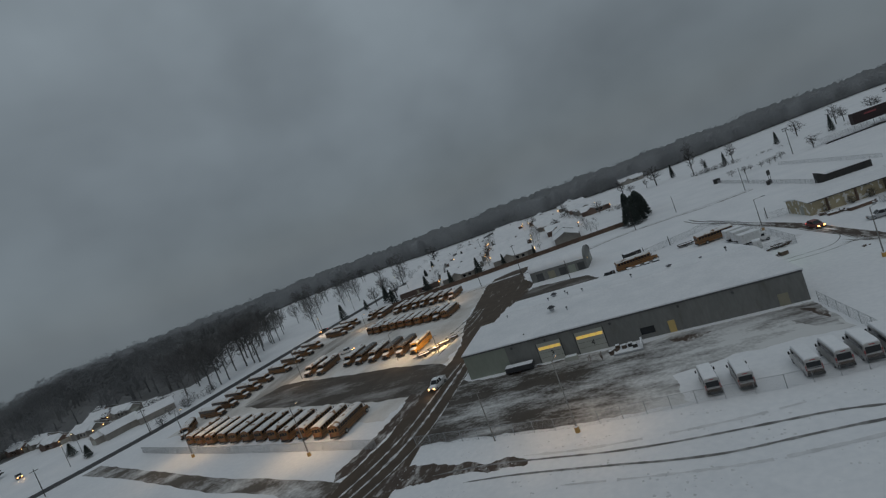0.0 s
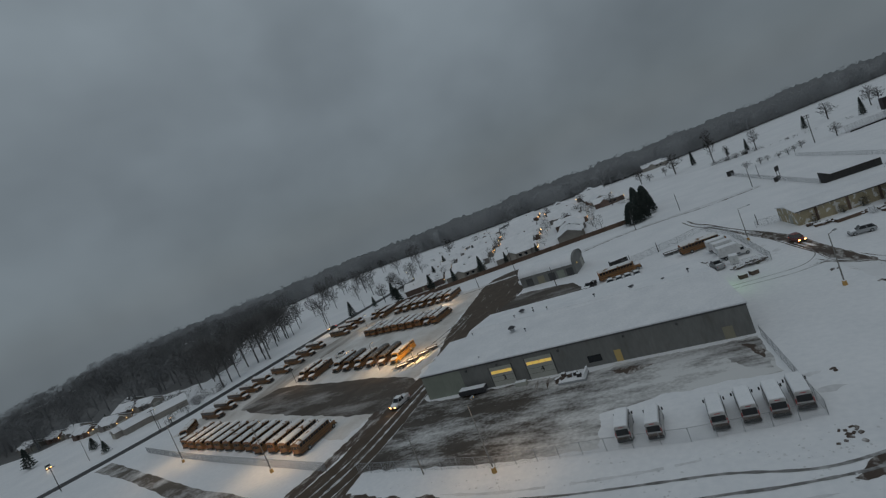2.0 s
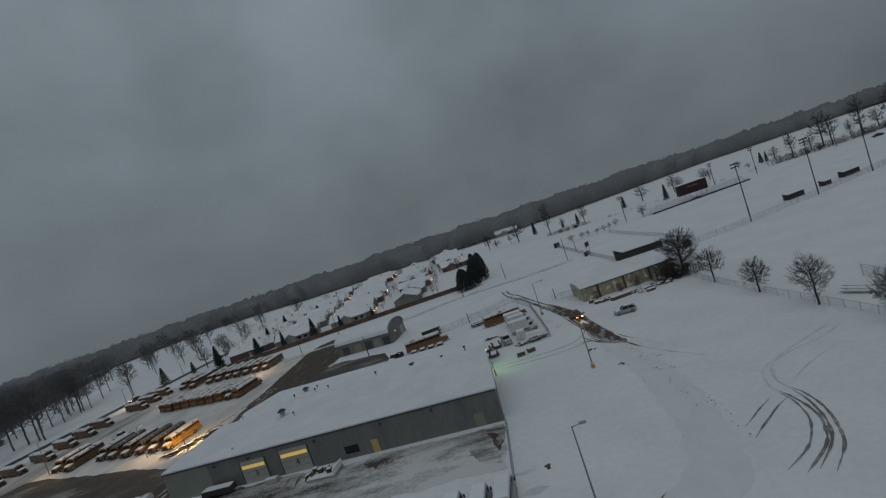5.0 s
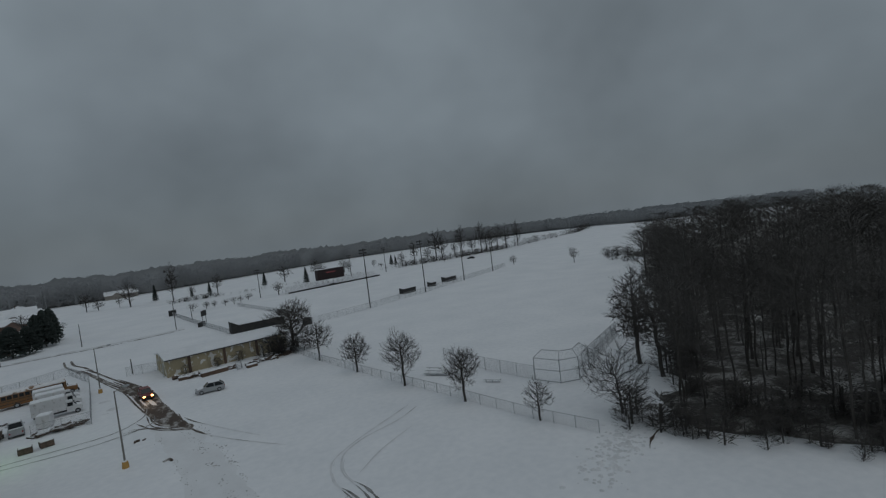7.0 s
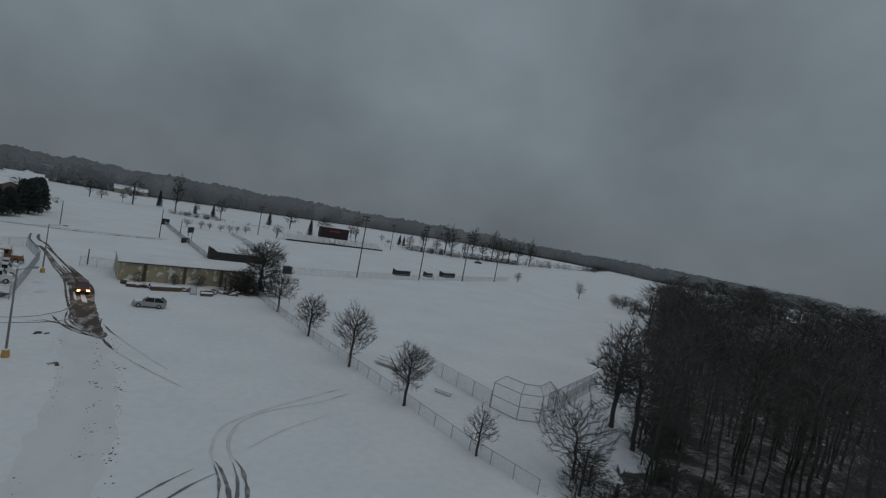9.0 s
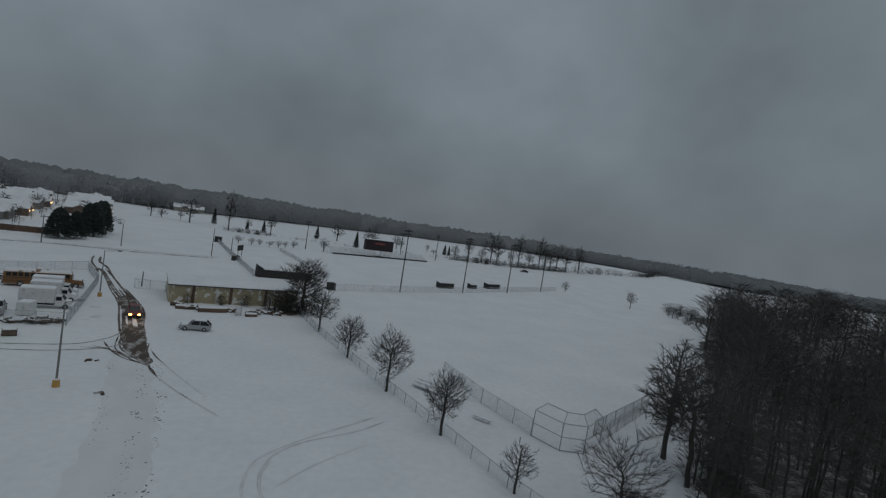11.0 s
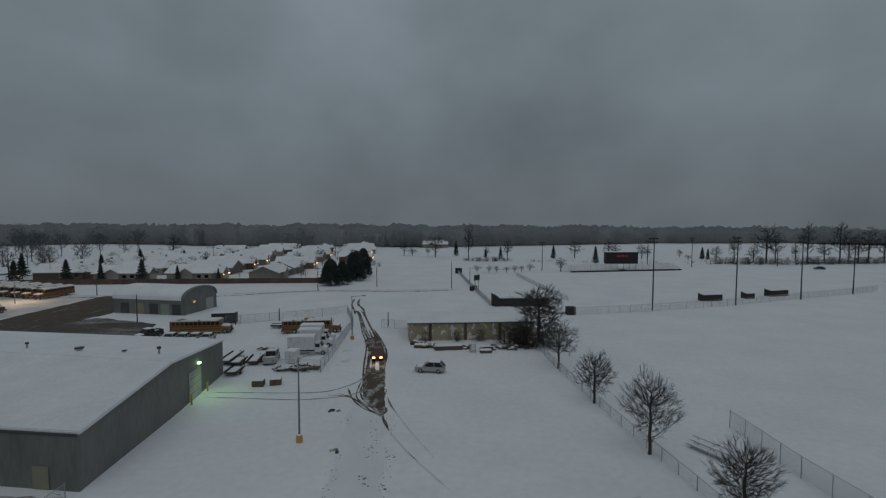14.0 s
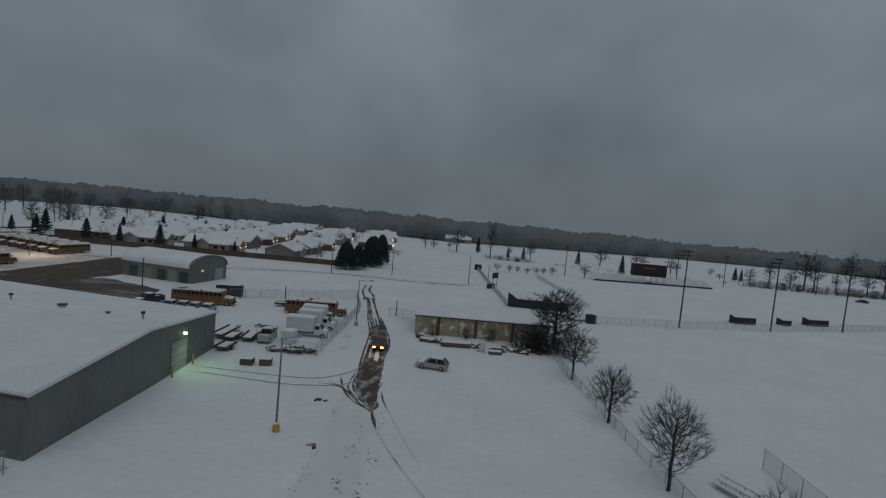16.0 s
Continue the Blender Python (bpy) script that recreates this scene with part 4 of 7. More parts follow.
def build_bus(label, yellow=YELLOW, snow=True):
    b = thing("school_bus", label, "school bus")
    L0, L1, HW = -5.9, 4.2, 1.22
    part("body", loft(bmesh.new(), [bus_ring(L0, HW * 0.97, 0.55, 3.02), bus_ring(L0 + 0.25, HW, 0.5, 3.1), bus_ring(L1 - 0.3, HW, 0.5, 3.1), bus_ring(L1, HW * 0.95, 0.5, 2.95)]), yellow, b)
    cap = bmesh.new()
    loft(cap, [[Vector((HW * 0.99 * math.cos(math.pi * k / 8), y, 2.64 + g + 0.50 * math.sin(math.pi * k / 8) ** 0.7)) for k in range(9)] for y, g in ((L0 + 0.06, 0.0), (L0 + 0.3, 0.06), (-2, 0.075), (1.5, 0.07), (L1 - 0.35, 0.06), (L1 - 0.1, 0.0))])
    if snow:
        part("roof_snow", cap, BUS_SNOW, b, "melting snow lying on the roof")
    else:
        part("roof", cap, WET_ROOF, b, "dark wet roof with traces of snow")
    hood = bmesh.new()
    loft(hood, [[Vector((s * w, y, z)) for s, z in ((-1, 0.55), (1, 0.55), (1, zt - 0.25), (0.75, zt), (-0.75, zt), (-1, zt - 0.25))] for y, w, zt in ((L1 - 0.1, 1.1, 1.75), (L1 + 1.0, 1.05, 1.68), (L1 + 1.75, 0.95, 1.5))])
    h = part("hood", hood, yellow, b)
    part("hood_snow", loft(bmesh.new(), [[Vector((s * w, y, z)) for s, z in ((-0.9, zt - 0.14), (0.9, zt - 0.14), (0.78, zt + 0.1), (-0.78, zt + 0.1))] for y, w, zt in ((L1 + 0.05, 1.1, 1.75), (L1 + 1.0, 1.05, 1.70), (L1 + 1.6, 0.9, 1.52))]), SNOW_CAP, h, "snow on the bonnet")
    part("grille", newbox(-0.6, L1 + 1.72, 0.7, 0.6, L1 + 1.8, 1.35), BLACK, h)
    for s in (-1, 1):
        part("headlight", newbox(s * 0.8 - 0.14, L1 + 1.7, 0.95, s * 0.8 + 0.14, L1 + 1.79, 1.2, bevel=0.03), STEEL, h)
    part("windshield", loft(bmesh.new(), [[Vector((-1.05, L1 - 0.02, 1.78)), Vector((1.05, L1 - 0.02, 1.78)), Vector((0.95, L1 - 0.0, 2.6)), Vector((-0.95, L1 - 0.0, 2.6))], [Vector((-1.05, L1 + 0.04, 1.78)), Vector((1.05, L1 + 0.04, 1.78)), Vector((0.95, L1 + 0.03, 2.6)), Vector((-0.95, L1 + 0.03, 2.6))]]), GLASS, b)
    pane = mesh_of(newbox(-0.012, -0.34, -0.33, 0.012, 0.34, 0.33), "side_window")
    for s in (-1, 1):
        for k in range(11):
            part("side_window", pane, GLASS, b, m=pose(s * (HW + 0.004), L0 + 0.75 + k * 0.86, 2.22))
        for z in (1.05, 1.62):
            part("rub_rail", newbox(s * HW - 0.025, L0 + 0.2, z - 0.05, s * HW + 0.025, L1 - 0.3, z + 0.05), BLACK, b)
        wheel(b, s * 1.02, -3.4, 0.5, 0.5)
        wheel(b, s * 1.02, 4.9, 0.5, 0.28)
        mi = part("mirror", newbox(s * 1.45 - 0.1, L1 + 0.15, 1.9, s * 1.45 + 0.1, L1 + 0.22, 2.35, bevel=0.02), BLACK, b)
        part("mirror_arm", tube(bmesh.new(), (s * 1.1, L1 + 0.05, 2.1), (s * 1.4, L1 + 0.18, 2.1), 0.02), BLACK, mi)
        part("tail_light", newbox(s * 0.95 - 0.12, L0 - 0.03, 1.15, s * 0.95 + 0.12, L0 + 0.02, 1.4), RED_LENS, b)
        part("warning_lamp", tube(bmesh.new(), (s * 0.75, L0 - 0.03, 2.75), (s * 0.75, L0 + 0.05, 2.75), 0.11, 0.11, 10), RED_LENS, b)
        part("rear_window", newbox(s * 0.78 - 0.27, L0 - 0.015, 1.75, s * 0.78 + 0.27, L0 + 0.02, 2.4), GLASS, b)
    ed = part("emergency_door", newbox(-0.44, L0 - 0.025, 0.7, 0.44, L0 + 0.02, 2.6), yellow, b)
    part("door_window", newbox(-0.34, L0 - 0.035, 1.7, 0.34, L0 - 0.02, 2.45), GLASS, ed)
    part("rear_bumper", newbox(-1.2, L0 - 0.16, 0.48, 1.2, L0 + 0.02, 0.78), BLACK, b)
    part("front_bumper", newbox(-1.12, L1 + 1.75, 0.45, 1.12, L1 + 1.95, 0.75), BLACK, b)
    return b


BUS = build_bus("yellow school bus with snow on its roof, parked in a row")
BARE_BUS = build_bus("yellow school bus with a wet bare roof, nose to the cleared asphalt", snow=False)
first_bus = {BUS.name: True, BARE_BUS.name: True}


def park_bus(x0, y0, x1, y1, group, label="", kind=BUS):
    """Park a bus with its rear at the first plan point, heading for the second."""
    yaw = math.degrees(math.atan2(-(x1 - x0), y1 - y0))
    d = Vector((x1 - x0, y1 - y0, 0)).normalized()
    m = pose(x0 + d.x * 5.95, y0 + d.y * 5.95, 0, 0, 0, yaw)
    if first_bus[kind.name]:
        first_bus[kind.name] = False
        kind.matrix_basis = m
        ob = kind
    else:
        ob = copy_thing(kind, m)
    return tagged(ob, label, group=group)


def bus_row(n, a, b, head, group, label, flip=(), bare=()):
    for i in range(n):
        f = i / max(1, n - 1)
        x, y = a[0] + (b[0] - a[0]) * f + random.uniform(-.12, .12), a[1] + (b[1] - a[1]) * f + random.uniform(-.4, .4)
        hx, hy = head[0] + random.uniform(-.02, .02), head[1]
        if i in flip:
            park_bus(x + hx * 11.6, y + hy * 11.6, x, y, group, label)
        else:
            park_bus(x, y, x + hx, y + hy, group, "yellow school bus with a wet bare roof, traces of snow" if i in bare else label, BARE_BUS if i in bare else BUS)


bus_row(12, (-184.7, 39.0), (-126.9, 22.9), (0.10, 0.99), "front row of buses", "snow-roofed yellow school bus parked along the chain-link fence")
park_bus(-200.6, 55.5, -194.2, 46.0, "buses by the street", "snow-roofed yellow school bus standing askew beside the front row")
W_LABEL = "snow-topped yellow school bus parked facing the yard"
bus_row(5, (-203.0, 62.0), (-203.5, 86.5), (0.97, -0.24), "buses by the street", W_LABEL)
bus_row(4, (-200.0, 94.5), (-201.0, 118.0), (0.96, -0.28), "buses by the street", W_LABEL)
bus_row(3, (-195.5, 129.5), (-196.0, 144.0), (0.96, -0.28), "buses by the street", W_LABEL)
bus_row(2, (-169.2, 86.3), (-163.2, 84.5), (-0.03, -1), "buses in the middle of the yard", "pair of snow-topped school buses nose to the asphalt")
lit = build_bus("yellow school bus with warm lamplight put into its paint", LAMPLIT_YELLOW)
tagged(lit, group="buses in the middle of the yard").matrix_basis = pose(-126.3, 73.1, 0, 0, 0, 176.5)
bus_row(5, (-153.2, 85.5), (-131.4, 80.3), (-0.06, -0.99), "buses in the middle of the yard", "yellow school bus nose to the cleared asphalt", (), (1, 3, 4))
bus_row(10, (-163.0, 109.2), (-127.4, 100.0), (0.12, 0.99), "middle row of buses", "snow-roofed school bus in a close row", (8,))
bus_row(7, (-162.0, 147.6), (-133.6, 141.8), (-0.10, -0.99), "rear row of buses", "snow-roofed school bus in the rear row")
bus_row(2, (-177.5, 151.5), (-171.0, 148.6), (-0.12, -0.99), "rear row of buses", "snow-roofed school bus beside the rear row")


# ---------------------------------------------------------------- trees
class Geo:
    def __init__(self):
        self.v, self.f = [], []

    def seg(self, p, q, r0, r1, n=4):
        d = (q - p)
        if d.length < 1e-5:
            return
        d = d.normalized()
        a = d.cross(Vector((0.3, 0.2, 1)) if abs(d.z) < 0.9 else Vector((1, 0.1, 0))).normalized()
        b = d.cross(a)
        k = len(self.v)
        for o, r in ((p, r0), (q, r1)):
            for i in range(n):
                t = 2 * math.pi * i / n
                self.v.append(tuple(o + (a * math.cos(t) + b * math.sin(t)) * r))
        for i in range(n):
            j = (i + 1) % n
            self.f.append((k + i, k + j, k + n + j, k + n + i))

    def mesh(self, name, material):
        me = bpy.data.meshes.new(name)
        me.from_pydata(self.v, [], self.f)
        me.materials.append(material)
        return me


def round_tree(seed, height, radius, base=0.2, n=420, twigs=4, thin=0.012, trunk_top=0.8, bias=0.4, sway=0.0, widest=0.5, rise=0.55, stout=1.0, loose=0.55):
    """A leafless tree with a rounded crown: branches grow from the trunk to points all through the crown."""
    rng = np.random.default_rng(seed)
    low, top = height * base, height
    u = rng.normal(size=(n, 3))
    u /= np.linalg.norm(u, axis=1)[:, None]
    lobes = np.array([0.84 + 0.42 * noise.noise((d[0] * 1.6 + seed, d[1] * 1.6, d[2] * 1.6)) for d in u])
    q = (rng.random(n) ** 0.42 * lobes)[:, None]
    mid = low + (top - low) * widest
    half = np.where(u[:, 2] > 0, top - mid, mid - low)
    pts = np.stack([u[:, 0] * radius, u[:, 1] * radius, u[:, 2] * half], 1) * q + (0, 0, mid)
    pts[:, 0] += sway * (pts[:, 2] / height) ** 1.5 * height
    k = 16
    stem = np.array([(sway * (max(z, 0) / height) ** 1.5 * height + 0.004 * height * math.sin(i * 0.9 + seed), 0.004 * height * math.cos(i * 1.1 + seed), z) for i, z in enumerate(np.linspace(-0.05, height * trunk_top, k))])
    order = np.argsort(np.hypot(pts[:, 0] - sway * height * (pts[:, 2] / height) ** 1.5, pts[:, 1]))
    node = np.concatenate([stem, pts[order]])
    parent = np.full(len(node), -1)
    path = np.zeros(len(node))
    bare = max(1, int(k * base * 0.8 / trunk_top))
    for i in range(1, len(node)):
        if i < k:
            parent[i] = i - 1
            continue
        free = node[:i]
        d = np.linalg.norm(free - node[i], axis=1)
        flat = np.hypot(free[:, 0] - node[i, 0], free[:, 1] - node[i, 1])
        cost = d + bias * path[:i] + 0.7 * np.maximum(0, free[:, 2] + rise * flat - node[i, 2])
        cost[:bare] = 1e9
        parent[i] = int(np.argmin(cost))
        path[i] = path[parent[i]] + d[parent[i]]
    area = np.full(len(node), 0.0)
    kids = np.bincount(parent[1:], minlength=len(node))
    for i in range(len(node) - 1, 0, -1):
        if kids[i] == 0:
            area[i] = thin ** 2.2
        area[parent[i]] += area[i]
    rad = area ** (1 / 2.2)
    rad = np.where(rad > rad[0] * 0.3, rad * stout, rad * (1 + (stout - 1) * (rad / (rad[0] * 0.3)) ** 0.7))
    trunk, crown = Geo(), Geo()
    vec = [Vector(p) for p in node]
    thick = rad[0] * 0.36
    for i in range(1, len(node)):
        a, b = vec[parent[i]], vec[i]
        r0, r1 = min(rad[parent[i]], rad[i] * 1.35), rad[i]
        g, sides = (trunk, 6) if r1 > thick else (crown, 3)
        far = (b - a).length
        if far > height * 0.06:
            m = a.lerp(b, 0.5) + Vector((rng.uniform(-.1, .1), rng.uniform(-.1, .1), rng.uniform(-0.14, 0.03))) * far
            g.seg(a, m, r0, (r0 + r1) / 2, sides)
            g.seg(m, b, (r0 + r1) / 2, r1, sides)
        else:
            g.seg(a, b, r0 * (1.3 if i == 1 else 1), r1, sides)
        if i >= k and r1 < thick * 0.8:
            along = (b - a).normalized()
            out = Vector((b.x, b.y, (b.z - mid) * 0.8)).normalized()
            for _ in range(twigs if kids[i] < 2 else twigs // 2):
                d = (along * 0.8 + out * 0.5 + Vector(rng.normal(size=3)) * loose + Vector((0, 0, 0.12 + 0.4 * (0.55 - loose)))).normalized()
                g2 = a.lerp(b, rng.random())
                crown.seg(g2, g2 + d * height * rng.uniform(0.03, 0.11), thin * 0.8, thin * 0.4, 3)
    return trunk, crown


def put_tree(name, seed, x, y, h, label, group="", bark=BARK, twig=TWIG, **k):
    t, c_ = round_tree(seed, h, **k)
    ob = thing(name, label, "tree", pose(x, y, 0), group)
    part("trunk", t.mesh("trunk", bark), bark, ob)
    part("crown", c_.mesh("crown", twig), twig, ob, "bare twigs")
    return ob


# the row along the chain-link fence
for i, (x, y, h, r, wd) in enumerate(((8.6, 78.9, 8.3, 3.5, 0.55), (11.4, 63.7, 7.2, 3.1, 0.5), (14.3, 49.5, 9.1, 3.2, 0.5), (17.45, 36.4, 8.0, 2.8, 0.5), (20.5, 24.3, 5.2, 2.1, 0.5))):
    put_tree("bare_tree", 11 + i, x, y, h, "leafless young tree beside the chain-link fence", "trees along the fence", radius=r, base=0.17, n=600 if h > 6 else 300, twigs=8 if h > 6 else 5, thin=0.0095, widest=wd, trunk_top=0.7, rise=0.95, stout=1.45, loose=0.3)
put_tree("bare_tree", 31, 6.6, 93.2, 12.0, "dense dark leafless tree at the end of the block shed", radius=5.4, base=0.12, n=900, twigs=9, thin=0.018, widest=0.55, trunk_top=0.6, stout=1.3, loose=0.35, twig=WOODS)
put_tree("bare_tree", 33, 28.4, 19.1, 9.0, "spreading leafless tree leaning out from the wood", radius=4.9, base=0.12, n=460, twigs=7, thin=0.010, sway=-0.18, trunk_top=0.5, stout=1.5, loose=0.35, twig=WOODS)
put_tree("bare_tree", 34, 41.5, 24.0, 14.5, "spreading leafless tree leaning out from the wood", radius=6.0, base=0.2, n=800, twigs=9, thin=0.015, sway=-0.14, trunk_top=0.6, stout=1.4, loose=0.35, twig=WOODS)


# ---------------------------------------------------------------- woods
def low_tree(seed, thin, n=58, twigs=2, radius=5.2, base=0.25):
    t, c_ = round_tree(seed, 18.0, radius, base, n, twigs, thin)
    quads = t.f + [tuple(i + len(t.v) for i in q) for q in c_.f]
    return np.array(t.v + c_.v) / 18.0, np.array(quads)


def woods(name, spots, variants, material, label, category="woods"):
    vs, fs, k = [], [], 0
    for x, y, h, spin, kind, wide in spots:
        v, f = variants[kind % len(variants)]
        cs, sn = math.cos(spin), math.sin(spin)
        w = h * wide
        vs.append(np.stack([x + (v[:, 0] * cs - v[:, 1] * sn) * w, y + (v[:, 0] * sn + v[:, 1] * cs) * w, v[:, 2] * h], 1))
        fs.append(f + k)
        k += len(v)
    v, f = np.concatenate(vs), np.concatenate(fs)
    me = bpy.data.meshes.new(name)
    me.vertices.add(len(v))
    me.vertices.foreach_set("co", v.ravel())
    me.loops.add(f.size)
    me.loops.foreach_set("vertex_index", f.ravel().astype(np.int32))
    me.polygons.add(len(f))
    me.polygons.foreach_set("loop_start", np.arange(0, f.size, 4, dtype=np.int32))
    me.update(calc_edges=True)
    me.materials.append(material)
    ob = new(name, me)
    return tagged(ob, label, category, kind="stuff")


def inside(x, y, poly):
    hit = False
    for (x0, y0), (x1, y1) in zip(poly, poly[1:] + poly[:1]):
        if (y0 > y) != (y1 > y) and x < (x1 - x0) * (y - y0) / (y1 - y0) + x0:
            hit = not hit
    return hit


def scatter(poly, n, h0, h1, seed, wide=(0.8, 1.2)):
    rng = random.Random(seed)
    xs, ys = [p[0] for p in poly], [p[1] for p in poly]
    out = []
    while len(out) < n:
        x, y = rng.uniform(min(xs), max(xs)), rng.uniform(min(ys), max(ys))
        if inside(x, y, poly):
            out.append((x, y, rng.uniform(h0, h1), rng.uniform(0, 6.28), rng.randrange(99), rng.uniform(*wide)))
    return out


def far_tree(seed, n=48, thick=1.0, low=0.08):
    """A distant bare tree: a trunk and a rounded crown of slim twig bunches."""
    rng = random.Random(seed)
    g = Geo()
    g.seg(Vector((0, 0, 0)), Vector((0, 0, 0.6)), 0.016, 0.01, 3)
    for _ in range(n):
        a, t = rng.uniform(0, 6.283), rng.random()
        r = 0.3 * math.sin(math.pi * (0.1 + 0.8 * t)) * rng.random() ** 0.5
        p = Vector((math.cos(a) * r, math.sin(a) * r, low + (0.92 - low) * t))
        d = Vector((math.cos(a) * 0.8, math.sin(a) * 0.8, rng.uniform(0.1, 1.2))).normalized()
        g.seg(p - d * 0.06, p + d * rng.uniform(0.05, 0.10), rng.uniform(0.010, 0.018) * thick, 0.004 * thick, 3)
    return np.array(g.v), np.array(g.f)


far_kinds = [far_tree(s, 44, 0.8) for s in range(70, 78)]
wood_kinds = [far_tree(s, 110, 0.36, 0.25) for s in range(110, 116)]
fine_kinds = [far_tree(s, 92, 0.42, 0.2) for s in range(90, 98)]
mid_kinds = [low_tree(s, 0.034, 84, 3) for s in range(80, 86)]
EDGE = [(-760, 330), (-410, 335), (-385, 372), (-345, 402), (-290, 400), (-240, 388), (-150, 398), (-60, 395), (30, 435), (145, 490), (240, 505), (360, 530), (420, 470), (470, 380), (560, 250)]
BACK = [(760, 280), (620, 500), (420, 640), (180, 640), (-60, 560), (-340, 500), (-760, 430)]
spots = scatter(EDGE + BACK, 700, 9.5, 14.5, 1, (1.3, 2.0))
for (x0, y0), (x1, y1) in zip(EDGE, EDGE[1:]):
    far = math.hypot(x1 - x0, y1 - y0)
    rng = random.Random(x0)
    for k in range(int(far / 2.0)):
        t = rng.random()
        spots.append((x0 + (x1 - x0) * t + rng.uniform(-5, 5), y0 + (y1 - y0) * t + rng.uniform(0, 10), rng.uniform(7, 14), rng.uniform(0, 6.28), rng.randrange(99), rng.uniform(1.0, 1.7)))
spots = [(x, y, h + (4.0 if x < -60 else 3.2 if x < 120 else 1.6), *r) for x, y, h, *r in spots]
bm = bmesh.new()
for (x0, y0), (x1, y1) in zip(EDGE, EDGE[1:]):
    quad = []
    for x, y, k in ((x0, y0, 1.0), (x1, y1, 1.0), (x1, y1, 1.16), (x0, y0, 1.16)):
        quad.append(bm.verts.new((x * k, y * k + 3, 0.4 - 0.045 * max(0.0, math.hypot(x * k + 20, y * k - 20) - 640))))
    bm.faces.new(quad[::-1])
single("ground_far_wood_floor", bm, TWIG_SHADE_FLOOR, "snow darkened by painted twig shade under the far woods", "ground", kind="structure")
for row, (back, tall) in enumerate(((14.0, 10.5), (34.0, 12.5), (60.0, 14.0))):
    bm = bmesh.new()
    way = []
    for (x0, y0), (x1, y1) in zip(EDGE, EDGE[1:]):
        n_ = int(math.hypot(x1 - x0, y1 - y0) / 1.6)
        way += [(x0 + (x1 - x0) * k / n_, y0 + (y1 - y0) * k / n_) for k in range(n_)]
    last = None
    for k, (x, y) in enumerate(way):
        d = math.hypot(x, y)
        x, y = x * (1 + back / d), y * (1 + back / d)
        up = tall + (3.2 if x < -60 else 2.4 if x < 120 else 0.8) + 2.6 * noise.noise((x * 0.05, y * 0.05, row)) + 2.2 * noise.noise((x * 0.25, y * 0.25, row + 5.0)) + 1.4 * noise.noise((x * 0.9, y * 0.9, row + 9.0))
        now = [bm.verts.new((x, y, z - 0.05 * max(0.0, math.hypot(x + 20, y - 20) - 640))) for z in (-0.5, up * 0.6, up)]
        if last:
            bm.faces.new((last[0], now[0], now[1], last[1]))
            bm.faces.new((last[1], now[1], now[2], last[2]))
        last = now
    single("backdrop_far_woods", bm, HAZE_TWIG, "grey mass of distant bare woods", "backdrop", kind="structure")
woods("far_woods", spots, far_kinds, HAZE_TWIG, "distant bare woods with haze put into their grey")
STREET_WOOD = [(-300, 116), (-270, 116), (-272, 140), (-300, 162), (-336, 206), (-360, 255), (-378, 300), (-404, 336), (-520, 332), (-640, 300), (-660, -30), (-560, -20), (-440, 50), (-340, 74)]
spots = scatter(STREET_WOOD, 720, 11, 17, 3, (1.5, 2.1))
patch("ground_street_wood_floor", STREET_WOOD, 0.008, TWIG_SHADE_FLOOR, "snow darkened by painted twig shade under bare trees", "ground", 4.0, 4.0, 9)
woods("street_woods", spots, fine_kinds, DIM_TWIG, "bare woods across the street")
# the dark wood beside the ball field
WOOD_EDGE = [(32, 14.5), (32.5, 8), (37, -2), (45, -14), (60, -40), (170, -80), (330, 20), (330, 190), (168, 142), (156, 122), (113, 88), (74, 48), (60, 38), (46, 25.5), (36, 18)]
spots = scatter(WOOD_EDGE, 540, 11, 21, 5, (0.9, 1.4))
patch("ground_wood_floor", WOOD_EDGE, 0.008, SHADED_LITTER, "snow, dead leaves and painted tree shade under the bare wood", "ground", 3.0, 2.5, 8)
woods("deep_wood", [s for s in spots if 45 < s[0] < 110] + scatter([(35, 13), (40, -2), (49, -16), (90, -20), (150, 100), (60, 38), (42, 24)], 60, 4, 10, 15, (1.1, 1.7)), mid_kinds, WOODS, "deep dark bare wood")
woods("far_deep_wood", [s for s in scatter(WOOD_EDGE, 460, 11, 19.5, 25, (1.3, 1.8)) if s[0] > 84], wood_kinds, WOODS, "dark bare wood going on behind the field")
wood_trees = []
for i in range(6):
    t, c_ = round_tree(200 + i, 20.0, (4.6, 5.4, 6.0)[i % 3], (0.34, 0.24, 0.4)[i // 2], 170, 4, 0.019, 0.75, sway=(0.05, -0.07, 0.09, -0.04, 0.02, -0.1)[i])
    ob = thing("forest_tree", "tall dark leafless tree at the edge of the wood", "tree", None, "trees at the wood's edge")
    part("trunk", t.mesh("trunk", BARK), BARK, ob)
    part("crown", c_.mesh("crown", WOODS), WOODS, ob, "bare twigs")
    wood_trees.append([ob, False])
edge_spots = scatter([(33, 15), (34, 8), (39, -2), (47, -14), (62, -8), (70, 30), (100, 62), (150, 108), (158, 120), (116, 86), (75, 47), (61, 37), (48, 25.5), (38, 18)], 105, 13, 19, 6)
for i, (x, y, h, spin, k, wd) in enumerate(edge_spots):
    ent = wood_trees[k % 6]
    m = pose(x, y, 0, 0, 0, math.degrees(spin)) @ Matrix.Scale(h / 20.0, 4)
    if not ent[1]:
        ent[0].matrix_basis = m
        ent[1] = True
    else:
        c2 = copy_thing(ent[0], pose(x, y, 0, 0, 0, math.degrees(spin)))
        c2.scale = (h / 20.0,) * 3


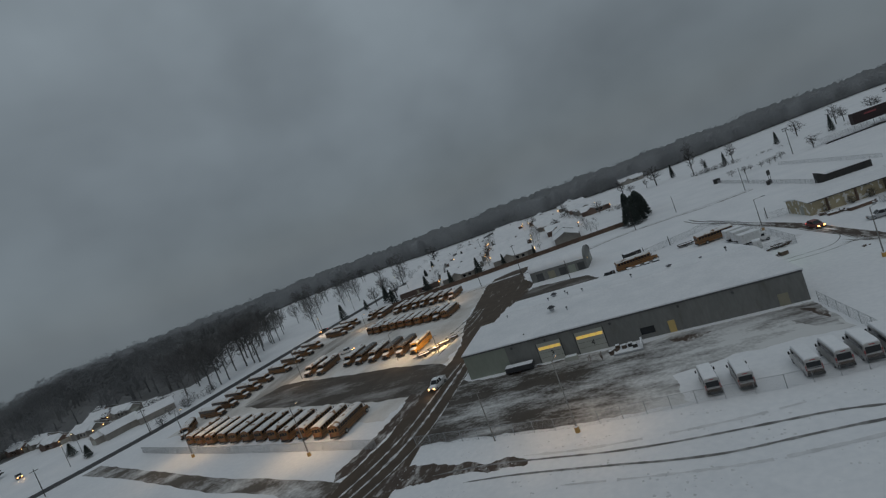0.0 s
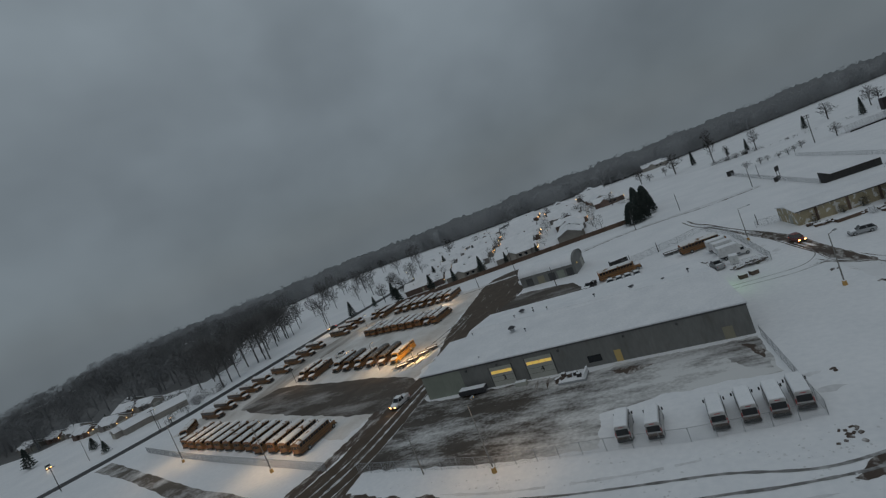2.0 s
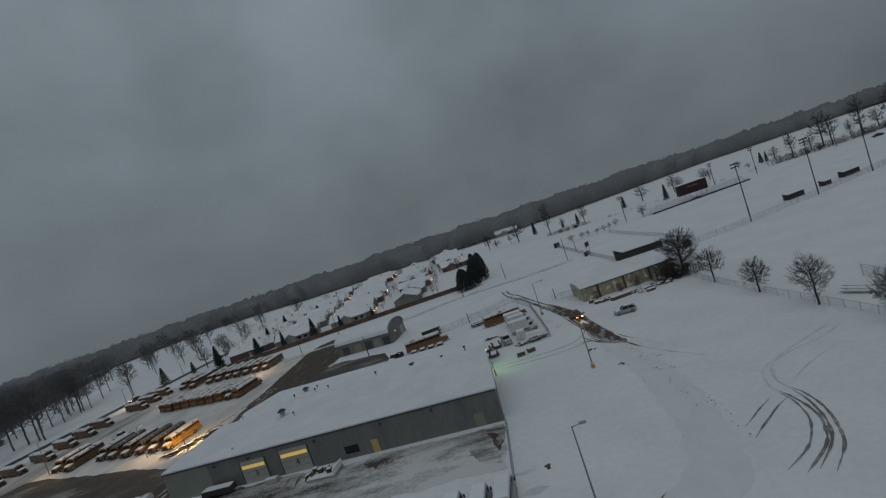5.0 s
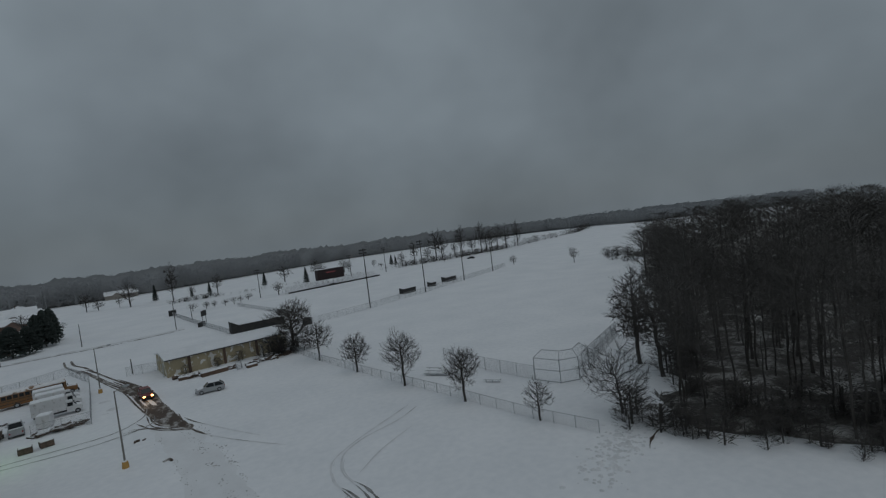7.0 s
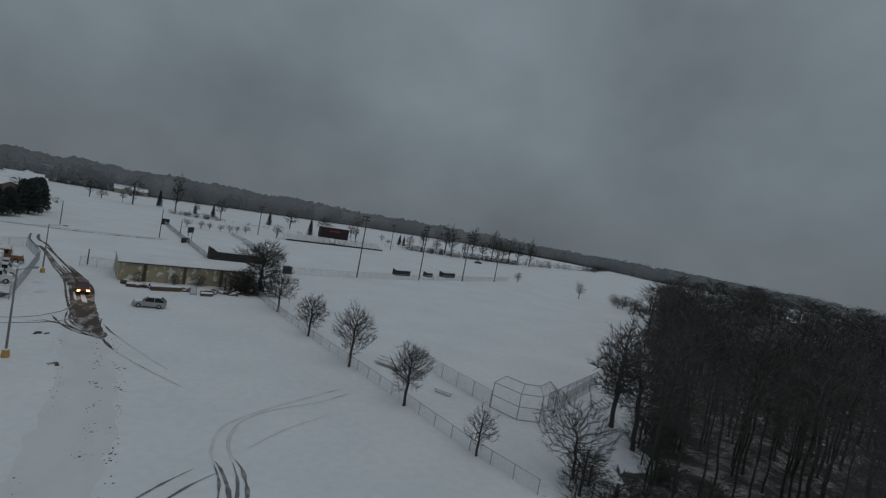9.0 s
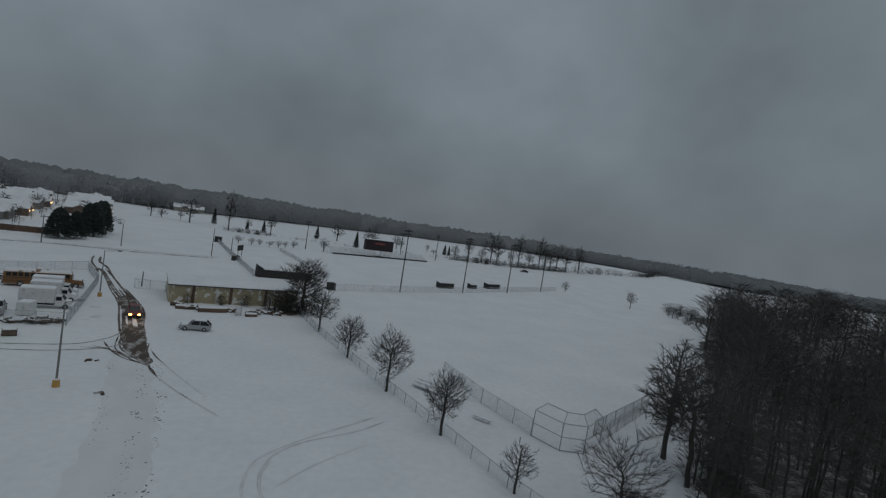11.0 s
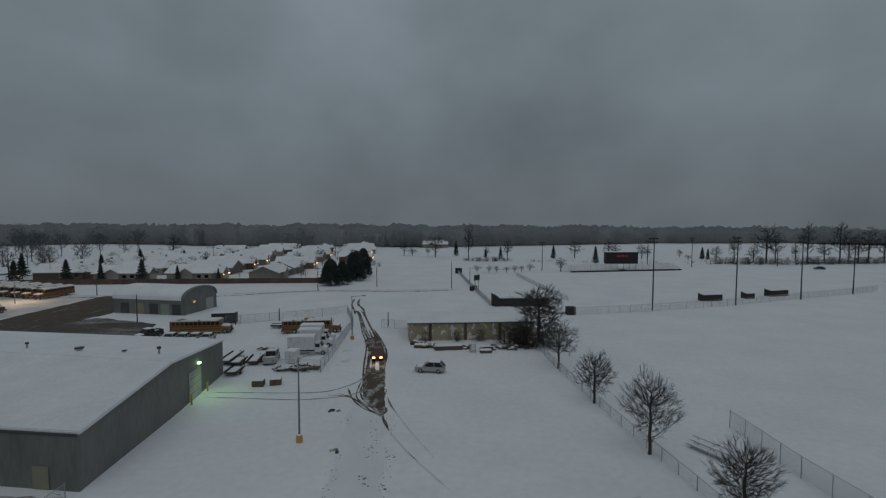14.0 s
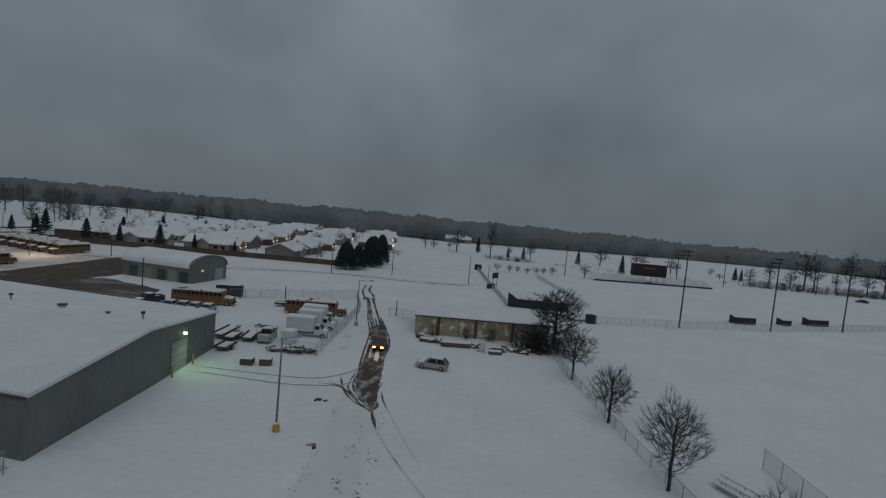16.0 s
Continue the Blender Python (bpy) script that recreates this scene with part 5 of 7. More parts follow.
# ---------------------------------------------------------------- chain-link fences
POST = mesh_of(tube(bmesh.new(), (0, 0, 0), (0, 0, 1.0), 0.04, 0.04, 6), "post")


def chain_fence(label, pts, h, group="", step=3.0, wire=0.28, thick=0.009, rail=True, mat=STEEL):
    f = thing("chain_link_fence", label, "fence", None, group)
    links, rails = bmesh.new(), bmesh.new()
    for (x0, y0), (x1, y1) in zip(pts, pts[1:]):
        far = math.hypot(x1 - x0, y1 - y0)
        n = max(1, round(far / step))
        for i in range(n + 1):
            t = i / n
            part("post", POST, mat, f, m=pose(x0 + (x1 - x0) * t, y0 + (y1 - y0) * t, -0.05) @ Matrix.Diagonal((1, 1, h + 0.1, 1)))
        if rail:
            tube(rails, (x0, y0, h), (x1, y1, h), 0.028, 0.028, 5)
        d = Vector(((x1 - x0) / far, (y1 - y0) / far, 0))
        k = int(far / wire)
        for i in range(-int(h / wire), k + 1):
            for s in (1, -1):
                a, b = i * wire, i * wire + h
                za, zb = 0.05, h
                if a < 0:
                    za, a = 0.05 - a, 0.0
                if b > far:
                    zb, b = h - (b - far), far
                if b - a < 0.05:
                    continue
                if s < 0:
                    za, zb = h + 0.05 - za, h + 0.05 - zb
                p, q = Vector((x0, y0, za)) + d * a, Vector((x0, y0, zb)) + d * b
                tube(links, p, q, thick, thick, 3, cap=False)
    part("wire_mesh", links, mat, f, "woven steel wire")
    if rail:
        part("top_rail", rails, mat, f)
    else:
        rails.free()
    return f


chain_fence("chain-link fence between the yard and the snowy verge", [(-104.2, 13.2), (-89.5, 11.2), (-76.5, 9.2), (-60.4, 9.5), (-50, 9.0), (-41, 9.7), (-35.4, 10.7)], 1.9)
chain_fence("chain-link fence running to the corner of the workshop", [(-35.4, 10.7), (-36.3, 20), (-37.7, 34.5)], 1.9)
chain_fence("chain-link fence in front of the bus row", [(-209, 43.4), (-184, 35.4), (-160, 28.2), (-136, 21.6), (-113.2, 15.4)], 1.9, wire=0.2, thick=0.014)
chain_fence("low chain-link fence along the row of trees", [(5.6, 95), (8.0, 80.0), (12.4, 59.0), (16.4, 42.6), (20.2, 25.2), (22.8, 17.2)], 1.4)
chain_fence("chain-link fence round the truck lot", [(-36.2, 71.8), (-28.9, 72.4), (-30.8, 88), (-33.2, 106), (-38.8, 120.4)], 2.0)
chain_fence("chain-link fence behind the truck lot", [(-62.2, 104), (-54, 108.8), (-46.2, 113.4), (-38.8, 120.4)], 2.0, thick=0.012)
chain_fence("long chain-link fence along the football field", [(18, 124.7), (39, 132.6), (65, 144.6), (90.6, 159.2), (112.8, 171.6), (126, 180)], 1.9, wire=0.35, thick=0.014)
chain_fence("chain-link fence at the end of the field", [(-17.6, 214), (-10, 172), (-3, 136)], 1.6, wire=0.35, thick=0.016)
chain_fence("chain-link fence across the field corner", [(7, 209), (13, 177), (19.4, 146)], 1.5, wire=0.4, thick=0.016)
chain_fence("short gate section of chain-link beside the block shed", [(-26.4, 104.5), (-20.6, 104.0)], 2.0)
chain_fence("chain-link fence flanking the backstop", [(29.2, 36.2), (27.0, 46), (25.6, 57.4)], 2.1, wire=0.22)
chain_fence("chain-link fence flanking the backstop", [(37.6, 33.8), (45.5, 38.6), (54.2, 43.8)], 2.2, wire=0.22)

# backstop of the ball field
bs = thing("backstop", "tall chain-link backstop with an overhanging hood", "backstop")
BSP = [(29.2, 36.0), (30.7, 32.2), (33.4, 31.3), (37.6, 33.8)]
mesh_bm = bmesh.new()
for i, (x, y) in enumerate(BSP):
    part("post", tube(bmesh.new(), (x, y, 0), (x, y, 3.3), 0.06, 0.06, 8), STEEL, bs)
    ix, iy = x + (34.2 - x) * 0.30, y + (35.6 - y) * 0.30
    part("hood_arm", tube(bmesh.new(), (x, y, 3.3), (ix, iy, 4.2), 0.05, 0.05, 6), STEEL, bs)
for (x0, y0), (x1, y1) in zip(BSP, BSP[1:]):
    for z in (0.1, 1.7, 3.3):
        part("rail", tube(bmesh.new(), (x0, y0, z), (x1, y1, z), 0.045, 0.045, 6), STEEL, bs)
    far = math.hypot(x1 - x0, y1 - y0)
    n = int(far / 0.22)
    for i in range(n):
        a = Vector((x0 + (x1 - x0) * i / n, y0 + (y1 - y0) * i / n, 0))
        tube(mesh_bm, a + Vector((0, 0, 0.1)), a + Vector((0, 0, 3.3)), 0.006, 0.006, 3, cap=False)
        b_ = a + (Vector((34.2, 35.6, 0)) - a) * 0.30
        tube(mesh_bm, a + Vector((0, 0, 3.3)), b_ + Vector((0, 0, 4.2)), 0.010, 0.010, 3, cap=False)
    for k in range(14):
        z = 0.2 + k * 0.23
        tube(mesh_bm, (x0, y0, z), (x1, y1, z), 0.006, 0.006, 3, cap=False)
    j = [Vector((x + (34.2 - x) * 0.30, y + (35.6 - y) * 0.30, 4.2)) for x, y in ((x0, y0), (x1, y1))]
    part("hood_rail", tube(bmesh.new(), j[0], j[1], 0.05, 0.05, 6), STEEL, bs)
WX0, WY0, WX1, WY1 = 38.0, 35.6, 56.0, 45.6        # side wing, falling towards the outfield
for i in range(7):
    t = i / 6
    part("post", tube(bmesh.new(), (WX0 + (WX1 - WX0) * t, WY0 + (WY1 - WY0) * t, 0), (WX0 + (WX1 - WX0) * t, WY0 + (WY1 - WY0) * t, 2.2), 0.05, 0.05, 6), STEEL, bs)
for z in (0.1, 2.2):
    part("rail", tube(bmesh.new(), (WX0, WY0, z), (WX1, WY1, z), 0.04, 0.04, 6), STEEL, bs)
for i in range(110):
    t = i / 109
    tube(mesh_bm, (WX0 + (WX1 - WX0) * t, WY0 + (WY1 - WY0) * t, 0.1), (WX0 + (WX1 - WX0) * t, WY0 + (WY1 - WY0) * t, 2.2), 0.012, 0.012, 3, cap=False)
for k in range(9):
    tube(mesh_bm, (WX0, WY0, 0.2 + k * 0.23), (WX1, WY1, 0.2 + k * 0.23), 0.01, 0.01, 3, cap=False)
part("wire_mesh", mesh_bm, STEEL, bs, "woven steel wire")


def bench(x0, y0, x1, y1, label, rows=1):
    b = thing("bench", label, "bench", None, "benches at the ball field")
    d = Vector((x1 - x0, y1 - y0, 0)).normalized()
    s = Vector((-d.y, d.x, 0))
    for r in range(rows):
        z, o = 0.45 + 0.3 * r, s * 0.55 * r
        bm = bmesh.new()
        p, q = Vector((x0, y0, 0)) + o, Vector((x1, y1, 0)) + o
        loft(bm, [[e + s * w + Vector((0, 0, zz)) for w, zz in ((-.27, z - .06), (.27, z - .06), (.27, z), (-.27, z))] for e in (p, q)])
        part("seat", bm, ALU, b)
        bm = bmesh.new()
        loft(bm, [[e + s * w + Vector((0, 0, zz)) for w, zz in ((-.23, z), (.2, z), (.17, z + .06), (-.19, z + .06))] for e in (p, q)])
        part("seat_snow", bm, SNOW_CAP, b, "snow on the plank")
        for t in (0.1, 0.5, 0.9):
            e = p.lerp(q, t)
            part("leg", tube(bmesh.new(), e, e + Vector((0, 0, z - 0.05)), 0.04, 0.04, 6), STEEL, b)
    return b


bench(18.9, 51.8, 21.5, 48.2, "small three-row aluminium stand dusted with snow", 3)
bench(23.7, 41.2, 25.3, 39.2, "short aluminium bench in the snow")
for k in range(5):
    bench(46.0 + k * 1.1, 34.6 + k * 0.35, 46.8 + k * 1.1, 37.2 + k * 0.35, "small slatted team bench dusted with snow")


# ---------------------------------------------------------------- lamp posts and poles
def lamp_post(x, y, h, label, yaw=0, arms=1, base=True, reach=1.6, mat=POLE_STEEL, head=True, lit=False, lens=WARM_LAMP):
    p = thing("lamp_post", label, "lamp post", pose(x, y, 0, 0, 0, yaw), "lamp posts")
    z0 = 0.0
    if base:
        part("base", tube(bmesh.new(), (0, 0, -0.05), (0, 0, 0.8), 0.38, 0.32, 12), BASE_YELLOW, p, "yellow-painted concrete base")
        part("base_snow", tube(bmesh.new(), (0, 0, 0.78), (0, 0, 0.92), 0.31, 0.16, 10), SNOW_CAP, p)
        z0 = 0.78
    part("pole", tube(bmesh.new(), (0, 0, z0), (0, 0, h), 0.12, 0.07, 10), mat, p)
    for k in range(arms if head else 0):
        a = math.pi * k
        e = Vector((math.cos(a) * reach, math.sin(a) * reach, h + 0.15))
        part("arm", tube(bmesh.new(), (0, 0, h - 0.1), e, 0.045, 0.035, 6), mat, p)
        hd = part("lamp_head", newbox(-0.38, -0.17, -0.1, 0.38, 0.17, 0.1, bevel=0.05), STEEL, p, m=pose(e.x, e.y, e.z, 0, 0, math.degrees(a)))
        part("lens", newbox(-0.28, -0.13, -0.13, 0.28, 0.13, -0.1), lens if lit else STEEL, hd, "glowing lamp lens" if lit else "unlit lamp lens")
    return p


lamp_post(-76.4, 8.2, 10.8, "tall steel lamp post with a yellow base by the fence", 80, lit=True)
lamp_post(-89.4, 10.2, 8.2, "plain slim steel pole by the yard fence", 0, base=False, head=False)
lamp_post(-130.6, 18.6, 10.4, "warm glowing lamp post with a yellow base", 70, lit=True)
lamp_post(-176.0, 31.6, 12.2, "warm lamp post with a yellow base", 70, lit=True)
lamp_post(-27.3, 9.9, 9.4, "lamp post on a yellow base in snow", 0, 1, reach=1.1)
lamp_post(-22.7, 48.3, 9.3, "lamp post with a yellow base beside the workshop", 40, reach=1.5)
lamp_post(-30.0, 94.0, 8.7, "lamp post with a long arm beside the muddy track", 0, base=True, reach=2.4)
for x, y, h in ((-172.3, 75.3, 9.7), (-131.6, 66.5, 8.0), (-173.2, 125.5, 6.0), (-206.1, 140.2, 7.8), (-134.9, 123.7, 7.6)):
    lamp_post(x, y, h, "slim steel lamp post between the parked buses", 60, base=False, reach=1.0, lit=True)
lamp_post(-117.4, 63.4, 4.6, "low lamp post lighting the trailers", 0, base=False, reach=0.6, lit=True)


def utility_pole(x, y, h, label, cross=True, yaw=0, lights=0, group="utility poles"):
    p = thing("utility_pole", label, "pole", pose(x, y, 0, 0, 0, yaw), group)
    part("pole", tube(bmesh.new(), (0, 0, -0.1), (0, 0, h), 0.2 if lights else 0.14, 0.13 if lights else 0.09, 9), WOOD_POLE, p)
    if cross:
        part("crossarm", newbox(-1.1, -0.06, h - 0.7, 1.1, 0.06, h - 0.55), WOOD_POLE, p)
    for r in range(2 if lights else 0):
        z = h - 0.5 - r * 1.0
        part("crossarm", newbox(-1.5, -0.06, z - 0.08, 1.5, 0.06, z + 0.08), WOOD_POLE, p)
        for k in range(4):
            part("floodlight", tube(bmesh.new(), (-1.2 + k * 0.8, 0.1, z + 0.1), (-1.2 + k * 0.8, 0.5, z + 0.0), 0.16, 0.28, 8), DARK_PAINT, p, "unlit floodlight")
    return p


for x, y, h in ((39.5, 133.8, 19.4), (65.2, 144.8, 19.3), (89.4, 157.6, 18.9), (112.8, 171.2, 18.5)):
    utility_pole(x, y, h, "tall timber floodlight pole at the football field", False, 25, 2, "floodlight poles")
for x, y, h in ((19.5, 230.6, 13.4), (76.7, 268, 12.7), (94.8, 257.6, 14.8), (140, 268, 15.0)):
    utility_pole(x, y, h, "timber floodlight pole on the far side of the field", False, 25, 2, "floodlight poles")
for x, y, h in ((-105.1, 135.9, 13.0), (-59.8, 157.3, 8.0), (-123.7, 139.7, 5.0), (-230.7, 28.4, 8.6), (-212, 150, 9), (-226, 60, 9), (-100, 300, 10), (-150, 250, 10)):
    utility_pole(x, y, h, "timber utility pole with a crossarm", True, 60)
for x, y, h in ((-42.7, 168.6, 7.1), (-16.6, 168.8, 9.3), (-11.2, 185.7, 5.5), (-83.5, 104, 6.5), (-60, 104.4, 3.0), (-52, 109.6, 3.0), (-25.5, 107, 3.2)):
    utility_pole(x, y, h, "plain timber post in the snow", False)


# ---------------------------------------------------------------- vans, cars and trucks
def build_van():
    v = thing("passenger_van", "white high-roof passenger van with snow on its roof", "van", None, "vans at the fence")

    def ring(y, w, z0, z1, tw):
        return [Vector(p) for p in ((-w, y, z0), (w, y, z0), (w, y, z0 + (z1 - z0) * 0.5), (tw, y, z1 - 0.12), (tw * 0.8, y, z1), (-tw * 0.8, y, z1), (-tw, y, z1 - 0.12), (-w, y, z0 + (z1 - z0) * 0.5))]

    part("body", loft(bmesh.new(), [ring(-3.0, 0.96, 0.45, 2.55, 0.84), ring(-2.9, 1.0, 0.38, 2.66, 0.88), ring(1.3, 1.0, 0.38, 2.68, 0.88), ring(1.75, 1.0, 0.38, 2.5, 0.86), ring(2.35, 0.99, 0.4, 1.45, 0.9), ring(2.95, 0.93, 0.42, 1.15, 0.82), ring(3.05, 0.88, 0.5, 0.95, 0.78)]), VAN_PAINT, v)
    part("roof_snow", loft(bmesh.new(), [[Vector((s * 0.86, y, z)) for s, z in ((-1.05, zt - 0.14), (1.05, zt - 0.14), (0.98, zt + 0.1), (0.8, zt + 0.17), (-0.8, zt + 0.17), (-0.98, zt + 0.1))] for y, zt in ((-2.97, 2.54), (-2.6, 2.63), (1.2, 2.64), (1.72, 2.5))]), SNOW_CAP, v, "snow on the roof")
    part("hood_snow", loft(bmesh.new(), [[Vector((s * 0.86, y, z)) for s, z in ((-1, zt), (1, zt), (0.9, zt + 0.1), (-0.9, zt + 0.1))] for y, zt in ((2.36, 1.42), (2.9, 1.14))]), SNOW_CAP, v, "snow on the bonnet")
    part("windshield", loft(bmesh.new(), [[Vector((s * 0.82, y, z)) for s, y, z in ((-1, 1.72 + o, 2.44), (1, 1.72 + o, 2.44), (1.08, 2.33 + o, 1.5), (-1.08, 2.33 + o, 1.5))] for o in (0.0, 0.04)]), GLASS, v)
    part("rear_window", newbox(-0.8, -3.03, 1.3, 0.8, -2.97, 2.15, bevel=0.02), GLASS, v)
    part("brake_lamp", newbox(-0.3, -3.03, 2.36, 0.3, -2.94, 2.46), RED_LENS, v)
    part("rear_bumper", newbox(-0.97, -3.12, 0.35, 0.97, -2.95, 0.75, bevel=0.04), BLACK, v)
    part("front_bumper", newbox(-0.93, 2.95, 0.35, 0.93, 3.12, 0.7, bevel=0.04), BLACK, v)
    part("lower_panel", newbox(-0.9, -3.03, 0.76, 0.9, -2.98, 1.1), JUNK, v, "grimy lower door panel")
    for s in (-1, 1):
        for y0, y1 in ((-2.7, -1.5), (-1.4, -0.2), (-0.1, 1.0), (1.1, 1.7)):
            part("side_window", newbox(s * 0.965 - 0.02, y0, 1.4, s * 0.965 + 0.03, y1, 2.2), GLASS, v)
        part("tail_light", newbox(s * 0.9 - 0.07, -3.04, 1.1, s * 0.9 + 0.05, -2.96, 1.75), RED_LENS, v)
        part("mirror", newbox(s * 1.2 - 0.1, 1.75, 1.45, s * 1.2 + 0.1, 1.9, 1.85, bevel=0.03), BLACK, v)
        part("headlight", newbox(s * 0.72 - 0.14, 2.93, 0.85, s * 0.72 + 0.14, 3.06, 1.05, bevel=0.02), STEEL, v)
        wheel(v, s * 0.88, -1.9, 0.36, 0.26)
        wheel(v, s * 0.88, 2.0, 0.36, 0.26)
    return v


van = build_van()
for i, (x, y, yaw) in enumerate(((-58.0, 10.4, 2), (-54.0, 10.1, 1), (-46.4, 10.1, 1.5), (-43.0, 10.7, 2.5), (-39.8, 11.0, 1), (-37.0, 11.8, 0))):
    m = pose(x, y + 3.1, 0, 0, 0, yaw)
    if i == 0:
        van.matrix_basis = m
    else:
        copy_thing(van, m)


def build_car(label, paint, m, style="suv", lights=False, snow=True, group=""):
    c = thing("pickup_truck" if style == "pickup" else "car", label, "truck" if style == "pickup" else "car", m, group)
    L, W = (2.75, 0.98) if style == "pickup" else (2.35, 0.92)
    deck = 1.0 if style != "pickup" else 1.08

    def ring(y, w, z0, z1):
        return [Vector(p) for p in ((-w, y, z0), (w, y, z0), (w * 1.02, y, (z0 + z1) / 2), (w * 0.94, y, z1), (-w * 0.94, y, z1), (-w * 1.02, y, (z0 + z1) / 2))]

    part("body", loft(bmesh.new(), [ring(-L, W * 0.9, 0.45, deck - 0.1), ring(-L + 0.15, W, 0.32, deck), ring(0.9, W, 0.3, deck + 0.02), ring(L - 0.35, W * 0.95, 0.33, deck - 0.12), ring(L, W * 0.85, 0.42, deck - 0.25)]), paint, c)
    if style == "pickup":
        y0, y1, y2, y3, top = -0.75, -0.6, 0.75, 1.35, 1.85
    elif style == "suv":
        y0, y1, y2, y3, top = -L + 0.08, -L + 0.75, 0.25, 1.05, 1.66
    else:
        y0, y1, y2, y3, top = -1.75, -1.0, 0.4, 1.2, 1.45

    def cab(y, w, z):
        return [Vector((-w, y, deck - 0.02)), Vector((w, y, deck - 0.02)), Vector((w * 0.84, y, z)), Vector((-w * 0.84, y, z))]

    k = W * 0.93
    cb = bmesh.new()
    lo = [Vector((-k, y0, deck - .02)), Vector((k, y0, deck - .02)), Vector((k, y3, deck - .02)), Vector((-k, y3, deck - .02))]
    hi = [Vector((-k * .84, y1, top)), Vector((k * .84, y1, top)), Vector((k * .84, y2, top)), Vector((-k * .84, y2, top))]
    part("glasshouse", loft(cb, [lo, hi]), GLASS, c, "dark cabin glass")
    rb = bmesh.new()
    loft(rb, [[v + Vector((0, 0, -0.03)) for v in hi], [v + Vector((0, 0, 0.05)) for v in hi]])
    part("roof", rb, paint, c)
    for s in (-1, 1):
        for yb, yt in ((y0, y1), ((y0 + y3) / 2 - 0.1, (y1 + y2) / 2), (y3, y2)):
            part("pillar", tube(bmesh.new(), (s * k, yb, deck), (s * k * 0.85, yt, top), 0.05, 0.045, 5), paint, c)
        part("mirror", newbox(s * (W + 0.12) - 0.1, y3 - 0.45, deck + 0.02, s * (W + 0.12) + 0.1, y3 - 0.3, deck + 0.2, bevel=0.03), paint, c)
        part("headlight", newbox(s * 0.62 - 0.22, L - 0.12, 0.58, s * 0.62 + 0.22, L + 0.03, 0.84, bevel=0.02), HEAD_LAMP if lights else STEEL, c, "lit headlight" if lights else "")
        part("tail_light", newbox(s * 0.76 - 0.1, -L - 0.01, 0.72, s * 0.76 + 0.1, -L + 0.1, 0.92), TAIL_LAMP if lights else RED_LENS, c)
        wheel(c, s * (W - 0.1), -L + 0.95, 0.36, 0.24)
        wheel(c, s * (W - 0.1), L - 0.9, 0.36, 0.24)
    part("grille", newbox(-0.45, L - 0.05, 0.5, 0.45, L + 0.01, 0.72), BLACK, c)
    part("bumper", newbox(-W * 0.86, L - 0.1, 0.34, W * 0.86, L + 0.06, 0.5, bevel=0.03), BLACK, c)
    if style == "pickup":
        part("bed", newbox(-W * 0.85, -L + 0.2, deck - 0.02, W * 0.85, -0.85, deck + 0.04), SNOW_CAP if snow else BLACK, c, "snow in the load bed" if snow else "")
        for s in (-1, 1):
            part("bed_rail", newbox(s * W * 0.92 - 0.04, -L + 0.1, deck, s * W * 0.92 + 0.04, -0.8, deck + 0.3), paint, c)
        part("tailgate", newbox(-W * 0.9, -L + 0.06, deck - 0.05, W * 0.9, -L + 0.13, deck + 0.3), paint, c)
    if snow:
        sb = bmesh.new()
        loft(sb, [[v + Vector((0, 0, 0.05)) for v in hi], [v * 1.0 + Vector((-v.x * 0.1, 0, 0.17)) for v in hi]])
        part("roof_snow", sb, SNOW_CAP, c, "snow on the roof")
        sb = bmesh.new()
        loft(sb, [[Vector((s * W * 0.84, y, z)) for s, z in ((-1, zt), (1, zt), (0.9, zt + 0.1), (-0.9, zt + 0.1))] for y, zt in ((y3 + 0.05, deck), (L - 0.3, deck - 0.13))])
        part("hood_snow", sb, SNOW_CAP, c, "snow on the bonnet")
    return c


build_car("silver sport utility car parked alone in the snow", SILVER_PAINT, pose(-11.8, 74.8, 0, 0, 0, 88), "suv")
build_car("dark red sport utility car with lit headlights on the muddy track", RED_PAINT, pose(-21.9, 81.5, 0, 0, 0, 192), "suv", True, False)
build_car("white pickup truck with lit headlights on the entrance drive", WHITE_PAINT, pose(-109.0, 38.6, 0, 0, 0, 170), "pickup", True, True)
build_car("white pickup truck with lit lamps among the buses", WHITE_PAINT, pose(-164.5, 93.0, 0, 0, 0, -85), "pickup", True, True)
build_car("dark car driving on the cleared street", DARK_PAINT, pose(-211.5, 150.0, 0, 0, 0, 170), "sedan", True, True)
build_car("dark car with lit headlights on a snowy house drive", DARK_PAINT, pose(-281.0, 49.6, 0, 0, 0, -112), "suv", True, True)
for i, x in enumerate((-65.0, -62.6, -60.2, -57.8)):
    build_car("small car buried under snow behind the workshop", SILVER_PAINT, pose(x, 88.6 + i * 0.25, 0, 0, 0, 188), "sedan", False, True, "snowed-in cars")
build_car("dark pickup truck behind the workshop", DARK_PAINT, pose(-71.0, 90.6, 0, 0, 0, 160), "pickup", False, True)
build_car("snow-covered pickup truck beside the workshop", SILVER_PAINT, pose(-39.2, 77.5, 0, 0, 0, 13.5), "pickup", False, True)
build_car("dark car far off beside the field", DARK_PAINT, pose(151.4, 253.5, 0, 0, 0, 80), "sedan", False, False)
build_car("dark car under snow by the street houses", DARK_PAINT, pose(-261.5, 68.4, 0, 0, 0, 30), "sedan", False, True)


